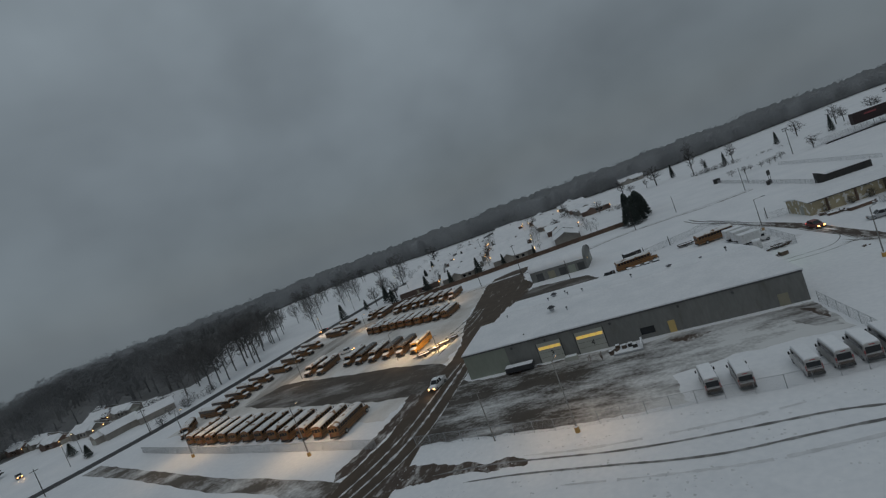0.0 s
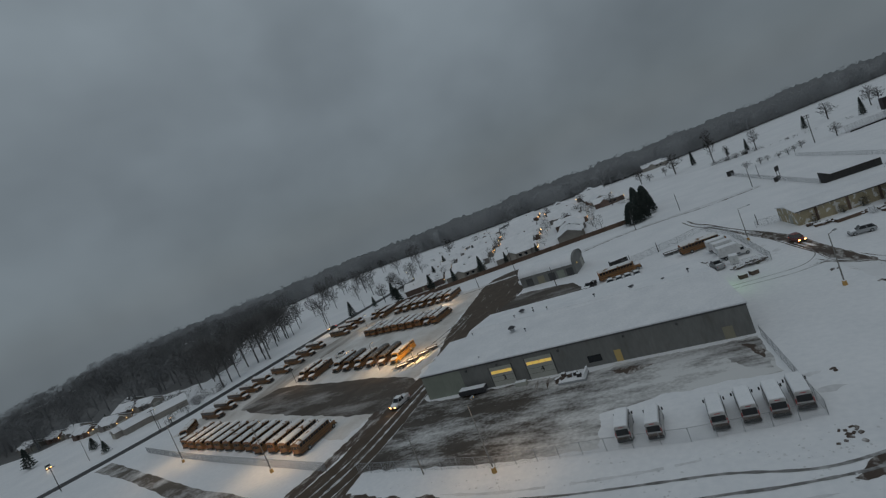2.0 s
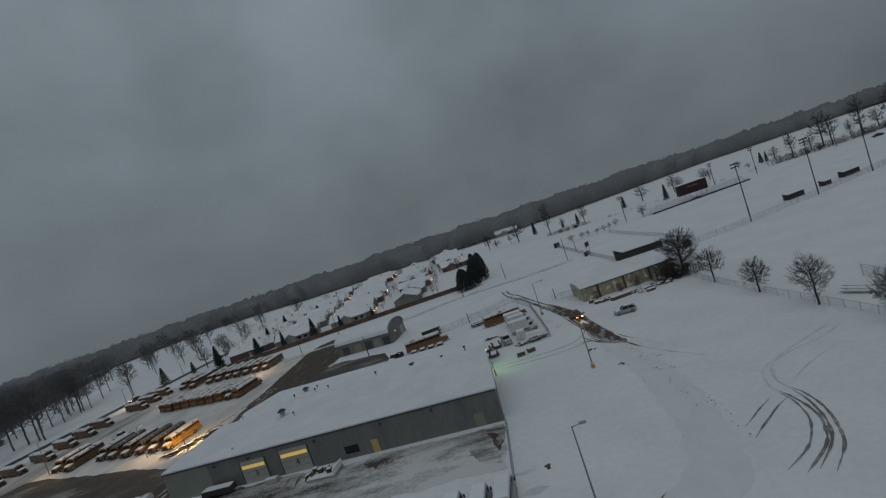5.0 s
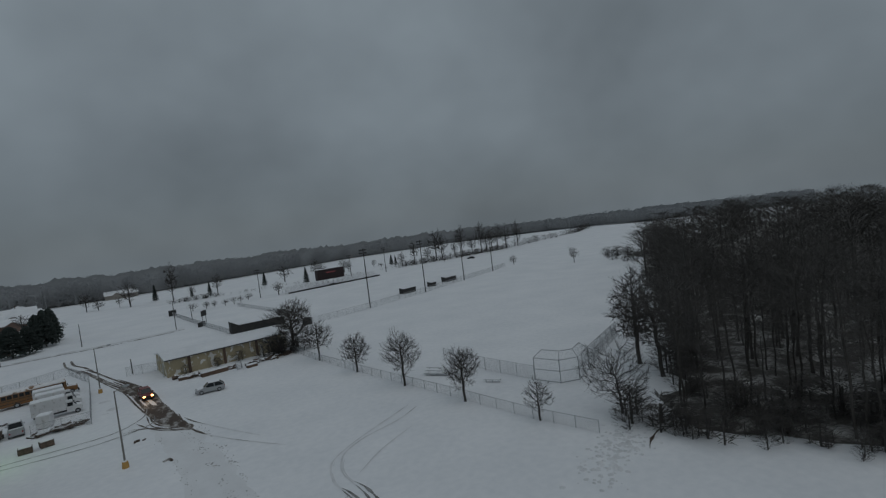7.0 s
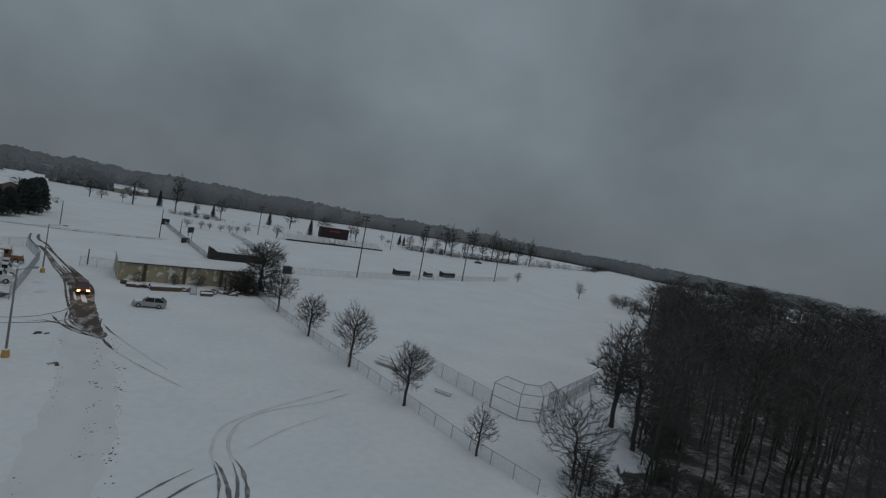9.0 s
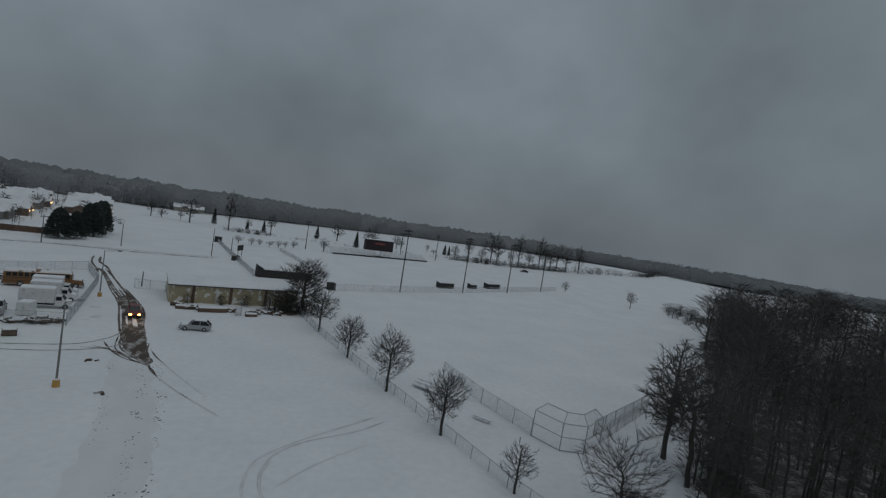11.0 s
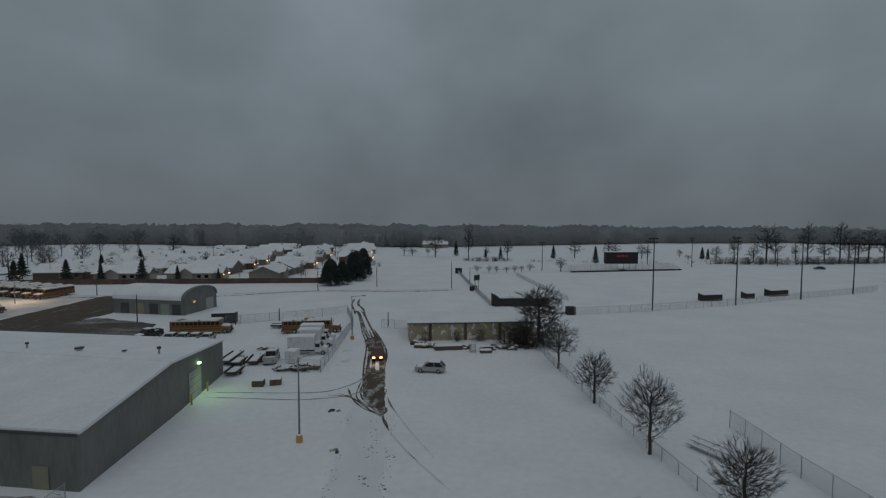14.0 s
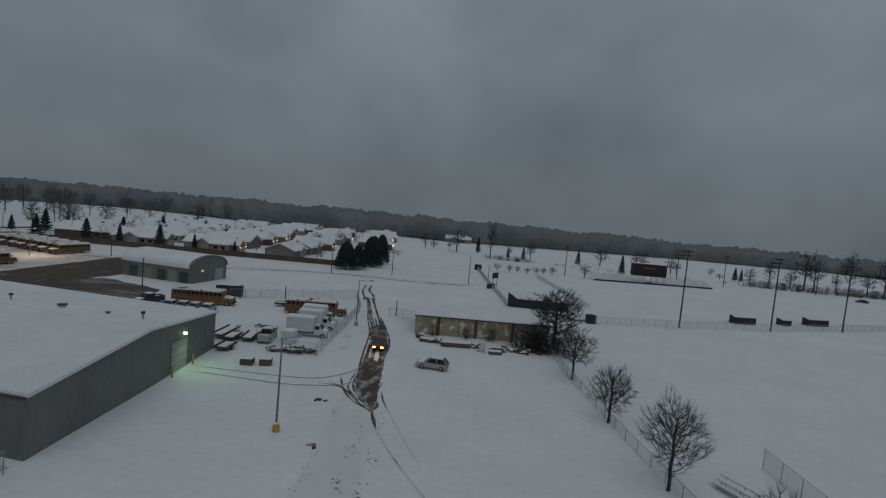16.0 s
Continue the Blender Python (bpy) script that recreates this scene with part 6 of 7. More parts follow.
def box_truck(x, y, yaw, label, length=4.6):
    t = thing("box_truck", label, "truck", pose(x, y, 0, 0, 0, yaw), "box trucks")
    part("cargo_box", newbox(-1.15, -length, 0.95, 1.15, 0, 3.25, bevel=0.05), WHITE_PAINT, t, "white cargo box")
    part("box_snow", newbox(-1.1, -length + 0.05, 3.22, 1.1, -0.05, 3.4, bevel=0.07), SNOW_CAP, t, "snow on the box")
    part("chassis", newbox(-0.5, -length + 0.2, 0.55, 0.5, 2.0, 0.9), BLACK, t)

    def ring(y, w, z0, z1):
        return [Vector((-w, y, z0)), Vector((w, y, z0)), Vector((w * 0.9, y, z1)), Vector((-w * 0.9, y, z1))]

    part("cab", loft(bmesh.new(), [ring(0.05, 1.0, 0.5, 2.2), ring(0.9, 1.0, 0.5, 2.15), ring(1.45, 0.98, 0.5, 1.4), ring(2.2, 0.92, 0.5, 1.15)]), WHITE_PAINT, t)
    part("windshield", loft(bmesh.new(), [[Vector((s * 0.86, yy + o, z + o)) for s, yy, z in ((-1, 0.95, 2.1), (1, 0.95, 2.1), (1.04, 1.4, 1.47), (-1.04, 1.4, 1.47))] for o in (0.0, 0.04)]), GLASS, t)
    for s in (-1, 1):
        part("side_window", newbox(s * 0.95 - 0.03, 0.2, 1.4, s * 0.95 + 0.03, 0.95, 2.0), GLASS, t)
        part("headlight", newbox(s * 0.68 - 0.14, 2.15, 0.8, s * 0.68 + 0.14, 2.24, 1.0), STEEL, t)
        wheel(t, s * 0.9, -length + 1.2, 0.4, 0.4)
        wheel(t, s * 0.88, 1.5, 0.4, 0.26)
    part("hood_snow", loft(bmesh.new(), [[Vector((s * 0.85, yy, z)) for s, z in ((-1, zt), (1, zt), (0.9, zt + 0.1), (-0.9, zt + 0.1))] for yy, zt in ((1.48, 1.37), (2.15, 1.15))]), SNOW_CAP, t)
    return t


box_truck(-33.6, 83.0, -80, "white box truck in the fenced lot under snow")
box_truck(-34.4, 88.4, -80, "white box truck beside another in the fenced lot", 4.2)
box_truck(-35.3, 92.4, -80, "white box truck at the back of the fenced lot", 4.4)
park_bus(-46.0, 97.6, -34.4, 100.6, "vehicles in the fenced lot", "yellow school bus standing at the back of the fenced lot")
park_bus(-68.6, 94.4, -57.0, 97.2, "vehicles in the fenced lot", "old brown-yellow school bus behind the workshop")


def container(x0, y0, x1, y1, w, h, mat, label, name="shipping_container"):
    d = Vector((x1 - x0, y1 - y0, 0))
    L = d.length
    c = thing(name, label, "container", pose(x0, y0, 0, 0, 0, math.degrees(math.atan2(d.y, d.x))))
    part("box", newbox(0, -w / 2, 0.1, L, w / 2, h, bevel=0.04), mat, c)
    for k in range(int(L / 0.6)):
        for s in (-1, 1):
            part("rib", newbox(0.2 + k * 0.6, s * w / 2 - 0.03, 0.25, 0.45 + k * 0.6, s * w / 2 + 0.03, h - 0.15), mat, c)
    part("snow", newbox(0.03, -w / 2 + 0.03, h - 0.02, L - 0.03, w / 2 - 0.03, h + 0.16, bevel=0.06), SNOW_CAP, c, "snow on top")
    part("skid", newbox(0.1, -w / 2 + 0.1, 0, L - 0.1, w / 2 - 0.1, 0.1), BLACK, c)
    return c


container(-66.0, 105.2, -61.0, 107.0, 2.4, 2.4, DARK_BOARD, "dark storage container behind the old bus")
container(-36.4, 77.5, -34.6, 77.3, 2.0, 2.0, WHITE_PAINT, "small white storage shed in the lot", "storage_shed")


def trailer(x, y, yaw, length, label, load=True):
    t = thing("flat_trailer", label, "trailer", pose(x, y, 0, 0, 0, yaw), "trailers")
    part("deck", newbox(-0.95, -length / 2, 0.5, 0.95, length / 2, 0.65), JUNK, t)
    part("deck_snow", newbox(-0.62, -length / 2 + 0.25, 0.64, 0.66, length / 2 - 0.4, 0.78, bevel=0.06), SNOW_CAP, t, "snow on the deck")
    part("drawbar", tube(bmesh.new(), (0, length / 2, 0.55), (0, length / 2 + 1.2, 0.5), 0.06), BLACK, t)
    for s in (-1, 1):
        part("side_rail", newbox(s * 0.97 - 0.03, -length / 2, 0.6, s * 0.97 + 0.03, length / 2, 0.85), JUNK, t)
        wheel(t, s * 1.05, -0.2, 0.32, 0.2)
    return t


trailer(-41.9, 70.3, 6, 3.4, "small flat trailer under snow beside the workshop")
trailer(-46.3, 77.4, 7, 6.4, "long flat trailer under snow behind the workshop corner")
trailer(-41.7, 76.8, 12.6, 4.6, "flat trailer under snow beside the workshop")
trailer(-44.0, 75.4, 9, 3.6, "small flat trailer under snow beside the workshop")
trailer(-48.4, 102.6, -78, 4.4, "flat trailer at the back of the lot")
for k, (x, y) in enumerate(((-122.0, 63.6), (-119.8, 66.5), (-117.8, 69.8), (-116.2, 72.6))):
    trailer(x, y, 115, 3.6, "equipment trailer lit by a warm lamp beside the drive")


def debris(name, x, y, r, n, label, seed, mat, snow):
    rng = random.Random(seed)
    t = thing(name, label, "debris", pose(x, y, 0), "frozen debris")
    for i in range(n):
        a, b, c2 = rng.uniform(0.15, 0.45), rng.uniform(0.1, 0.25), rng.uniform(0.08, 0.2)
        part("clod", newbox(-a, -b, -0.02, a, b, c2, bevel=0.05), mat, t, m=pose(rng.uniform(-r, r), rng.uniform(-r, r), 0, 0, 0, rng.uniform(0, 180)))
    return t


def heap(name, x, y, r, n, label, seed, mat=JUNK, snow=True):
    rng = random.Random(seed)
    t = thing(name, label, "scrap", pose(x, y, 0), "scrap heaps")
    for i in range(n):
        a, b, c2 = rng.uniform(0.2, 0.9), rng.uniform(0.15, 0.5), rng.uniform(0.1, 0.4)
        px, py = rng.uniform(-r, r), rng.uniform(-r, r) * 0.45
        m = pose(px, py, rng.uniform(0.05, 0.45), rng.uniform(-20, 20), rng.uniform(-20, 20), rng.uniform(0, 180))
        part("scrap_piece", newbox(-a, -b, -c2 * 0.6, a, b, c2 * 0.6, bevel=0.04), mat, t, m=m)
        if snow and i % 2 == 0:
            part("snow_lump", newbox(-a * 0.9, -b * 0.9, c2 * 0.5, a * 0.9, b * 0.9, c2 * 0.6 + 0.12, bevel=0.05), SNOW_CAP, t, m=m)
    return t


for i, (x, y, r, n) in enumerate(((-16.4, 91.6, 1.2, 9), (-13.6, 89.6, 1.6, 9), (-7.4, 89.8, 1.2, 7), (-3.2, 88.6, 1.2, 6), (0.2, 90.4, 2.2, 14), (3.2, 91.4, 2.0, 12))):
    heap("scrap_heap", x, y, r, n, "heap of rusty scrap dusted with snow along the block shed", 300 + i)
for i, (x, y, r, n) in enumerate(((-35.4, 73.0, 1.5, 9), (-33.2, 73.1, 1.7, 13), (-31.0, 74.3, 1.3, 8), (-42.5, 84.8, 2.0, 7), (-71.0, 33.6, 1.0, 8), (-90.0, 36.0, 2.2, 8))):
    heap("scrap_heap", x, y, r, n, "heap of dark scrap in thin snow", 320 + i)
for i, (x, y, r, n) in enumerate(((-21.6, 57.8, 0.7, 4), (-18.2, 46.5, 0.35, 3), (-34.8, 6.4, 1.7, 14), (-32.0, 20.6, 0.5, 3))):
    debris("debris_patch", x, y, r, n, "scattered frozen clods lying in the snow", 340 + i, MUD, False)
for x, y, yaw in ((-35.6, 65.3, 10), (-33.4, 66.2, 20)):
    b_ = thing("pallet_bin", "small dark wooden bin standing in the snow", "bin", pose(x, y, 0, 0, 0, yaw), "wooden bins")
    part("bin_body", newbox(-0.8, -0.6, 0.08, 0.8, 0.6, 0.85, bevel=0.02), JUNK, b_)
    part("bin_snow", newbox(-0.74, -0.54, 0.84, 0.74, 0.54, 0.95, bevel=0.04), SNOW_CAP, b_)
    part("bin_foot", newbox(-0.8, -0.5, 0, 0.8, -0.3, 0.08), BLACK, b_)
for x, y, yaw, a, b, c2, lab in ((-10.2, 88.6, 14, 2.6, 0.75, 0.75, "long low timber stack capped with snow"), (-3.3, 87.1, 12, 1.1, 0.55, 0.5, "rusty low cart with snow on top"), (-15.4, 89.4, 4, 1.3, 0.6, 0.55, "timber pile under snow at the shed")):
    sk = thing("timber_stack", lab, "timber stack", pose(x, y, 0, 0, 0, yaw), "stacks by the shed")
    for k in range(4):
        part("board", newbox(-a + 0.1 * (k % 2), -b + k * b * 0.5, 0.0, a - 0.12 * ((k + 1) % 2), -b + k * b * 0.5 + b * 0.46, c2 - 0.06 * (k % 3), bevel=0.02), BOARD_FENCE, sk)
    part("snow_cap", newbox(-a + 0.05, -b + 0.04, c2 - 0.14, a - 0.08, b - 0.06, c2 + 0.16, bevel=0.08), SNOW_CAP, sk, "thick cap of snow")
st = thing("metal_steps", "small set of metal steps standing by the block shed", "steps", pose(-5.6, 87.0, 0, 0, 0, 5))
for k in range(5):
    part("tread", newbox(-0.5, -0.1 + k * 0.25, 0.2 + k * 0.25, 0.5, 0.14 + k * 0.25, 0.25 + k * 0.25), ALU, st)
for s in (-1, 1):
    part("stringer", tube(bmesh.new(), (s * 0.5, -0.2, 0), (s * 0.5, 1.1, 1.4), 0.05), ALU, st)
    part("leg", tube(bmesh.new(), (s * 0.5, 1.1, 0), (s * 0.5, 1.1, 1.4), 0.05), ALU, st)
dk = thing("loading_platform", "low concrete platform with crates under snow at the workshop wall", "platform", pose(-68.2, 33.4, 0, 0, 0, -2))
part("slab", newbox(-2.6, -1.6, 0, 2.6, 1.8, 0.35, bevel=0.05), STEEL, dk)
part("slab_snow", newbox(-2.5, -1.5, 0.34, 2.5, 1.7, 0.48, bevel=0.06), SNOW_CAP, dk)
part("upstand", newbox(2.3, -1.5, 0.4, 2.6, 1.7, 1.3), SNOW_CAP, dk)
for k, (x, y) in enumerate(((-0.6, 0.2), (0.5, 0.5), (-1.8, 0.8), (1.3, -0.4))):
    part("crate", newbox(x - 0.4, y - 0.35, 0.4, x + 0.4, y + 0.35, 1.1, bevel=0.03), DARK_BOARD if k % 2 else JUNK, dk)
    part("crate_snow", newbox(x - 0.37, y - 0.32, 1.08, x + 0.37, y + 0.32, 1.22, bevel=0.04), SNOW_CAP, dk)
tr = thing("dump_trailer", "grey dump trailer against the workshop wall", "trailer", pose(-89.2, 35.6, 0, 0, 0, 0))
part("tub", newbox(-2.9, -0.9, 0.5, 2.9, 0.9, 1.5, bevel=0.05), DARK_PAINT, tr)
part("tub_snow", newbox(-2.8, -0.8, 1.42, 2.8, 0.8, 1.6, bevel=0.06), SNOW_CAP, tr)
for s in (-1, 1):
    wheel(tr, s * 0.95, 0.0, 0.38, 0.22)
sb_ = thing("snow_blade", "small plough blade under snow between the garage doors", "plough", pose(-78.8, 35.3, 0))
part("blade", newbox(-1.2, -0.5, 0.02, 1.2, 0.5, 0.8, bevel=0.08), DOOR_PALE, sb_)
part("blade_snow", newbox(-1.1, -0.42, 0.78, 1.1, 0.42, 0.95, bevel=0.06), SNOW_CAP, sb_)


# ---------------------------------------------------------------- block shed by the field
sh = thing("block_shed", "long low shed of peeling tan block with a snow-covered roof", "shed", pose(-18.6, 94.0, 0, 0, 0, 10.5))
SL, SD, SH = 25.0, 11.0, 3.45
part("wall", newbox(0, 0, 0, SL, 0.25, SH), BLOCK, sh, "peeling tan front wall")
part("wall", newbox(0, SD - 0.25, 0, SL, SD, SH), BLOCK, sh)
for x in (0, SL - 0.25):
    bm = bmesh.new()
    loft(bm, [[Vector((xx, 0.25, 0)), Vector((xx, SD - 0.25, 0)), Vector((xx, SD - 0.25, SH)), Vector((xx, SD / 2, SH + 0.75)), Vector((xx, 0.25, SH))] for xx in (x, x + 0.25)])
    part("wall", bm, BLOCK, sh)
for y0, y1, z0, z1 in ((-0.35, SD / 2, SH, SH + 0.8), (SD / 2, SD + 0.35, SH + 0.8, SH)):
    bm = bmesh.new()
    loft(bm, [[Vector((x, y, z + o)) for y, z, o in ((y0, z0, 0), (y1, z1, 0), (y1, z1, 0.24), (y0, z0, 0.24))] for x in (-0.3, SL + 0.3)])
    part("roof", bm, ROOF_SNOW, sh, "snow-covered roof slope")
part("fascia", newbox(-0.3, -0.42, SH - 0.05, SL + 0.3, -0.34, SH + 0.14), TRIM_DARK, sh)
for k in range(4):
    x = 0.9 + k * 6.9
    part("pier", newbox(x, -0.12, 0, x + 0.5, 0.02, SH), BLOCK, sh)
# three dark brown upright strips against the front wall
for x in (4.0, 11.0, 17.9):
    part("downpipe", newbox(x, -0.2, 0, x + 0.55, -0.02, SH - 0.1, bevel=0.03), BOARD_FENCE, sh, "dark brown upright strip on the wall")
part("door", newbox(-0.06, 3.0, 0.02, 0.02, 4.6, 2.4), DOOR_PALE, sh, "pale door in the end wall")

# arch-roofed garage behind the workshop
qh = thing("arch_garage", "grey garage with a curved snow-covered roof", "garage", pose(-97.6, 114.4, 0, 0, 0, -4.5))
QL, QW, QE, QC = 19.8, 13.0, 3.6, 6.4
part("wall", newbox(0, 0, 0, QL, 0.25, QE), CLADDING, qh)
part("wall", newbox(0, QW - 0.25, 0, QL, QW, QE), CLADDING, qh)
arc = [(QW / 2 - QW / 2 * math.cos(math.pi * k / 14), QE + (QC - QE) * math.sin(math.pi * k / 14) ** 0.85) for k in range(15)]
for x in (0, QL - 0.25):
    bm = bmesh.new()
    loft(bm, [[Vector((xx, 0.05, 0)), Vector((xx, QW - 0.05, 0))] + [Vector((xx, y, z)) for y, z in arc[::-1]] for xx in (x, x + 0.25)])
    part("wall", bm, CLADDING, qh)
bm = bmesh.new()
loft(bm, [[Vector((x, y, z)) for y, z in arc] + [Vector((x, QW / 2 + (y - QW / 2) * 1.03, z + 0.22)) for y, z in arc[::-1]] for x in (-0.3, QL - 0.6)])
part("roof", bm, ROOF_SNOW, qh, "curved roof under snow")
bm = bmesh.new()
loft(bm, [[Vector((x, y, z + 0.01)) for y, z in arc] + [Vector((x, QW / 2 + (y - QW / 2) * 1.02, z + 0.16)) for y, z in arc[::-1]] for x in (QL - 0.59, QL + 0.25)])
part("roof_edge", bm, CLADDING, qh, "bare grey roof edge")
for k, x in enumerate((2.0, 6.2, 10.2, 13.4, 16.6)):
    part("door", newbox(x, -0.06, 0.05, x + 2.4, 0.03, 2.7), (TRIM_DARK, DOOR_TAN, TRIM_DARK, CLADDING_PALE, TRIM_DARK)[k], qh, "dark garage opening" if k % 2 == 0 else "")
part("door", newbox(QL - 0.03, 8.6, 0.05, QL + 0.06, 11.6, 3.0), DOOR_PALE, qh, "pale door in the end wall")
# glowing pane added in place of a small lamp at the roof front
part("window", newbox(QL - 0.03, 3.5, 2.6, QL + 0.05, 4.4, 3.1), LIT_PANE, qh, "small glowing pane added for a lamp")


# ---------------------------------------------------------------- football field
bl = thing("bleachers", "long aluminium bleachers dusted with snow facing the field", "bleachers", pose(31.4, 224.6, 0, 0, 0, 17.5))
for x0, x1 in ((0, 25.5), (29.5, 55.5)):
    for r in range(7):
        z = 0.5 + r * 0.38
        part("plank", newbox(x0, r * 0.9, z - 0.06, x1, r * 0.9 + 0.7, z), ALU, bl)
        part("plank_snow", newbox(x0 + 0.05, r * 0.9 + 0.33, z, x1 - 0.05, r * 0.9 + 0.66, z + 0.06), SNOW_CAP, bl, "snow on the plank")
    for k in range(int((x1 - x0) / 3) + 1):
        for r in (0.3, 3.0, 6.0):
            x = x0 + 0.2 + k * (x1 - x0 - 0.4) / int((x1 - x0) / 3)
            part("leg", tube(bmesh.new(), (x, r, 0), (x, r, 0.42 + r / 0.9 * 0.38), 0.05, 0.05, 5), STEEL, bl)
part("kick_board", newbox(0, -0.1, 0.05, 55.5, -0.04, 0.7), DARK_BOARD, bl, "dark front board")
part("ramp", newbox(26.0, -0.2, 0.3, 29.0, 6.2, 0.5), DARK_BOARD, bl, "dark ramp between the stands")
pb = thing("press_box", "dark maroon press box standing over the bleachers", "press box", pose(50.2, 241.2, 0, 0, 0, 10))
part("cabin", newbox(0, 0, 2.6, 15.4, 3.0, 8.1, bevel=0.04), SCORE, pb)
part("roof_snow", newbox(-0.2, -0.2, 8.08, 15.6, 3.2, 8.3, bevel=0.08), SNOW_CAP, pb)
for k in range(6):
    part("leg", tube(bmesh.new(), (0.4 + k * 2.9, 1.5, 0), (0.4 + k * 2.9, 1.5, 2.65), 0.12), STEEL, pb)
for k in range(9):
    part("letter_bar", newbox(5.0 + k * 0.62, -0.03, 5.9, 5.0 + k * 0.62 + 0.45, 0.0, 6.6), SCORE_RED, pb, "red sign bar")
for x0, y0, x1, y1, h in ((58.7, 150.6, 64.9, 152.6, 2.3), (73.7, 157.0, 76.5, 158.0, 2.0), (83.2, 162.4, 89.9, 165.2, 2.3)):
    d = Vector((x1 - x0, y1 - y0, 0))
    dg = thing("dugout", "dark timber team shelter with snow on its roof", "shelter", pose(x0, y0, 0, 0, 0, math.degrees(math.atan2(d.y, d.x))), "team shelters")
    part("front_wall", newbox(0, -0.1, 0, d.length, 0.05, h - 0.4), DARK_BOARD, dg)
    part("back_wall", newbox(0, 2.0, 0, d.length, 2.15, h), DARK_BOARD, dg)
    for x in (0, d.length - 0.12):
        bm = bmesh.new()
        loft(bm, [[Vector((xx, 0.05, 0)), Vector((xx, 2.0, 0)), Vector((xx, 2.0, h)), Vector((xx, 0.05, h - 0.4))] for xx in (x, x + 0.12)])
        part("end_wall", bm, DARK_BOARD, dg)
    bm = bmesh.new()
    loft(bm, [[Vector((x, -0.3, h - 0.42)), Vector((x, 2.3, h + 0.04)), Vector((x, 2.3, h + 0.22)), Vector((x, -0.3, h - 0.26))] for x in (-0.2, d.length + 0.2)])
    part("roof", bm, ROOF_SNOW, dg, "snow-covered roof")
dw = thing("field_house", "long low dark field building with a sloping roof end", "building", pose(-2.0, 134.8, 0, 0, 0, 8))
part("wall", newbox(0, 0, 0, 15.0, 0.25, 2.2), DARK_BOARD, dw)
part("wall", newbox(0, 3.4, 0, 15.0, 3.6, 2.0), DARK_BOARD, dw)
for x in (0, 14.8):
    part("wall", newbox(x, 0.25, 0, x + 0.2, 3.4, 2.1), DARK_BOARD, dw)
part("roof", newbox(0.8, 0.3, 2.12, 15.1, 3.7, 2.34, bevel=0.05), ROOF_SNOW, dw)
bm = bmesh.new()
loft(bm, [[Vector((-0.4, y, 0)), Vector((1.6, y, 2.3)), Vector((-0.4, y, 3.4))] for y in (-0.02, 3.0)])
part("end_screen", bm, DARK_BOARD, dw, "dark wedge-shaped end")
for i in range(7):
    bench(11.4 + i * 0.2, 125.4 + i * 0.7, 16.6 + i * 0.2, 126.6 + i * 0.7, "stacked dark bench plank beside the field fence")
cr = thing("storage_bin", "dark wooden bin at the field fence", "bin", pose(17.2, 125.6, 0, 0, 0, 15))
part("bin_body", newbox(-1.0, -0.9, 0, 1.0, 0.9, 2.0), DARK_BOARD, cr)
bo = thing("ticket_booth", "small dark booth under snow at the field corner", "booth", pose(-17.6, 215.6, 0))
part("booth_wall", newbox(-1.4, -1.2, 0, 1.4, 1.2, 2.4), DARK_BOARD, bo)
part("roof", newbox(-1.7, -1.5, 2.4, 1.7, 1.5, 2.62, bevel=0.05), ROOF_SNOW, bo)
sg = thing("scoreboard", "small dark scoreboard on two posts", "scoreboard", pose(-7.9, 166.5, 0, 0, 0, 60))
part("board", newbox(-1.6, -0.12, 3.2, 1.6, 0.12, 5.0), DARK_BOARD, sg)
for s in (-1, 1):
    part("post", tube(bmesh.new(), (s * 1.1, 0, 0), (s * 1.1, 0, 3.3), 0.09), WOOD_POLE, sg)
    part("cabinet", newbox(s * 1.1 - 2.6, -0.5, 0, s * 1.1 - 1.6, 0.5, 1.5), DARK_BOARD, sg)


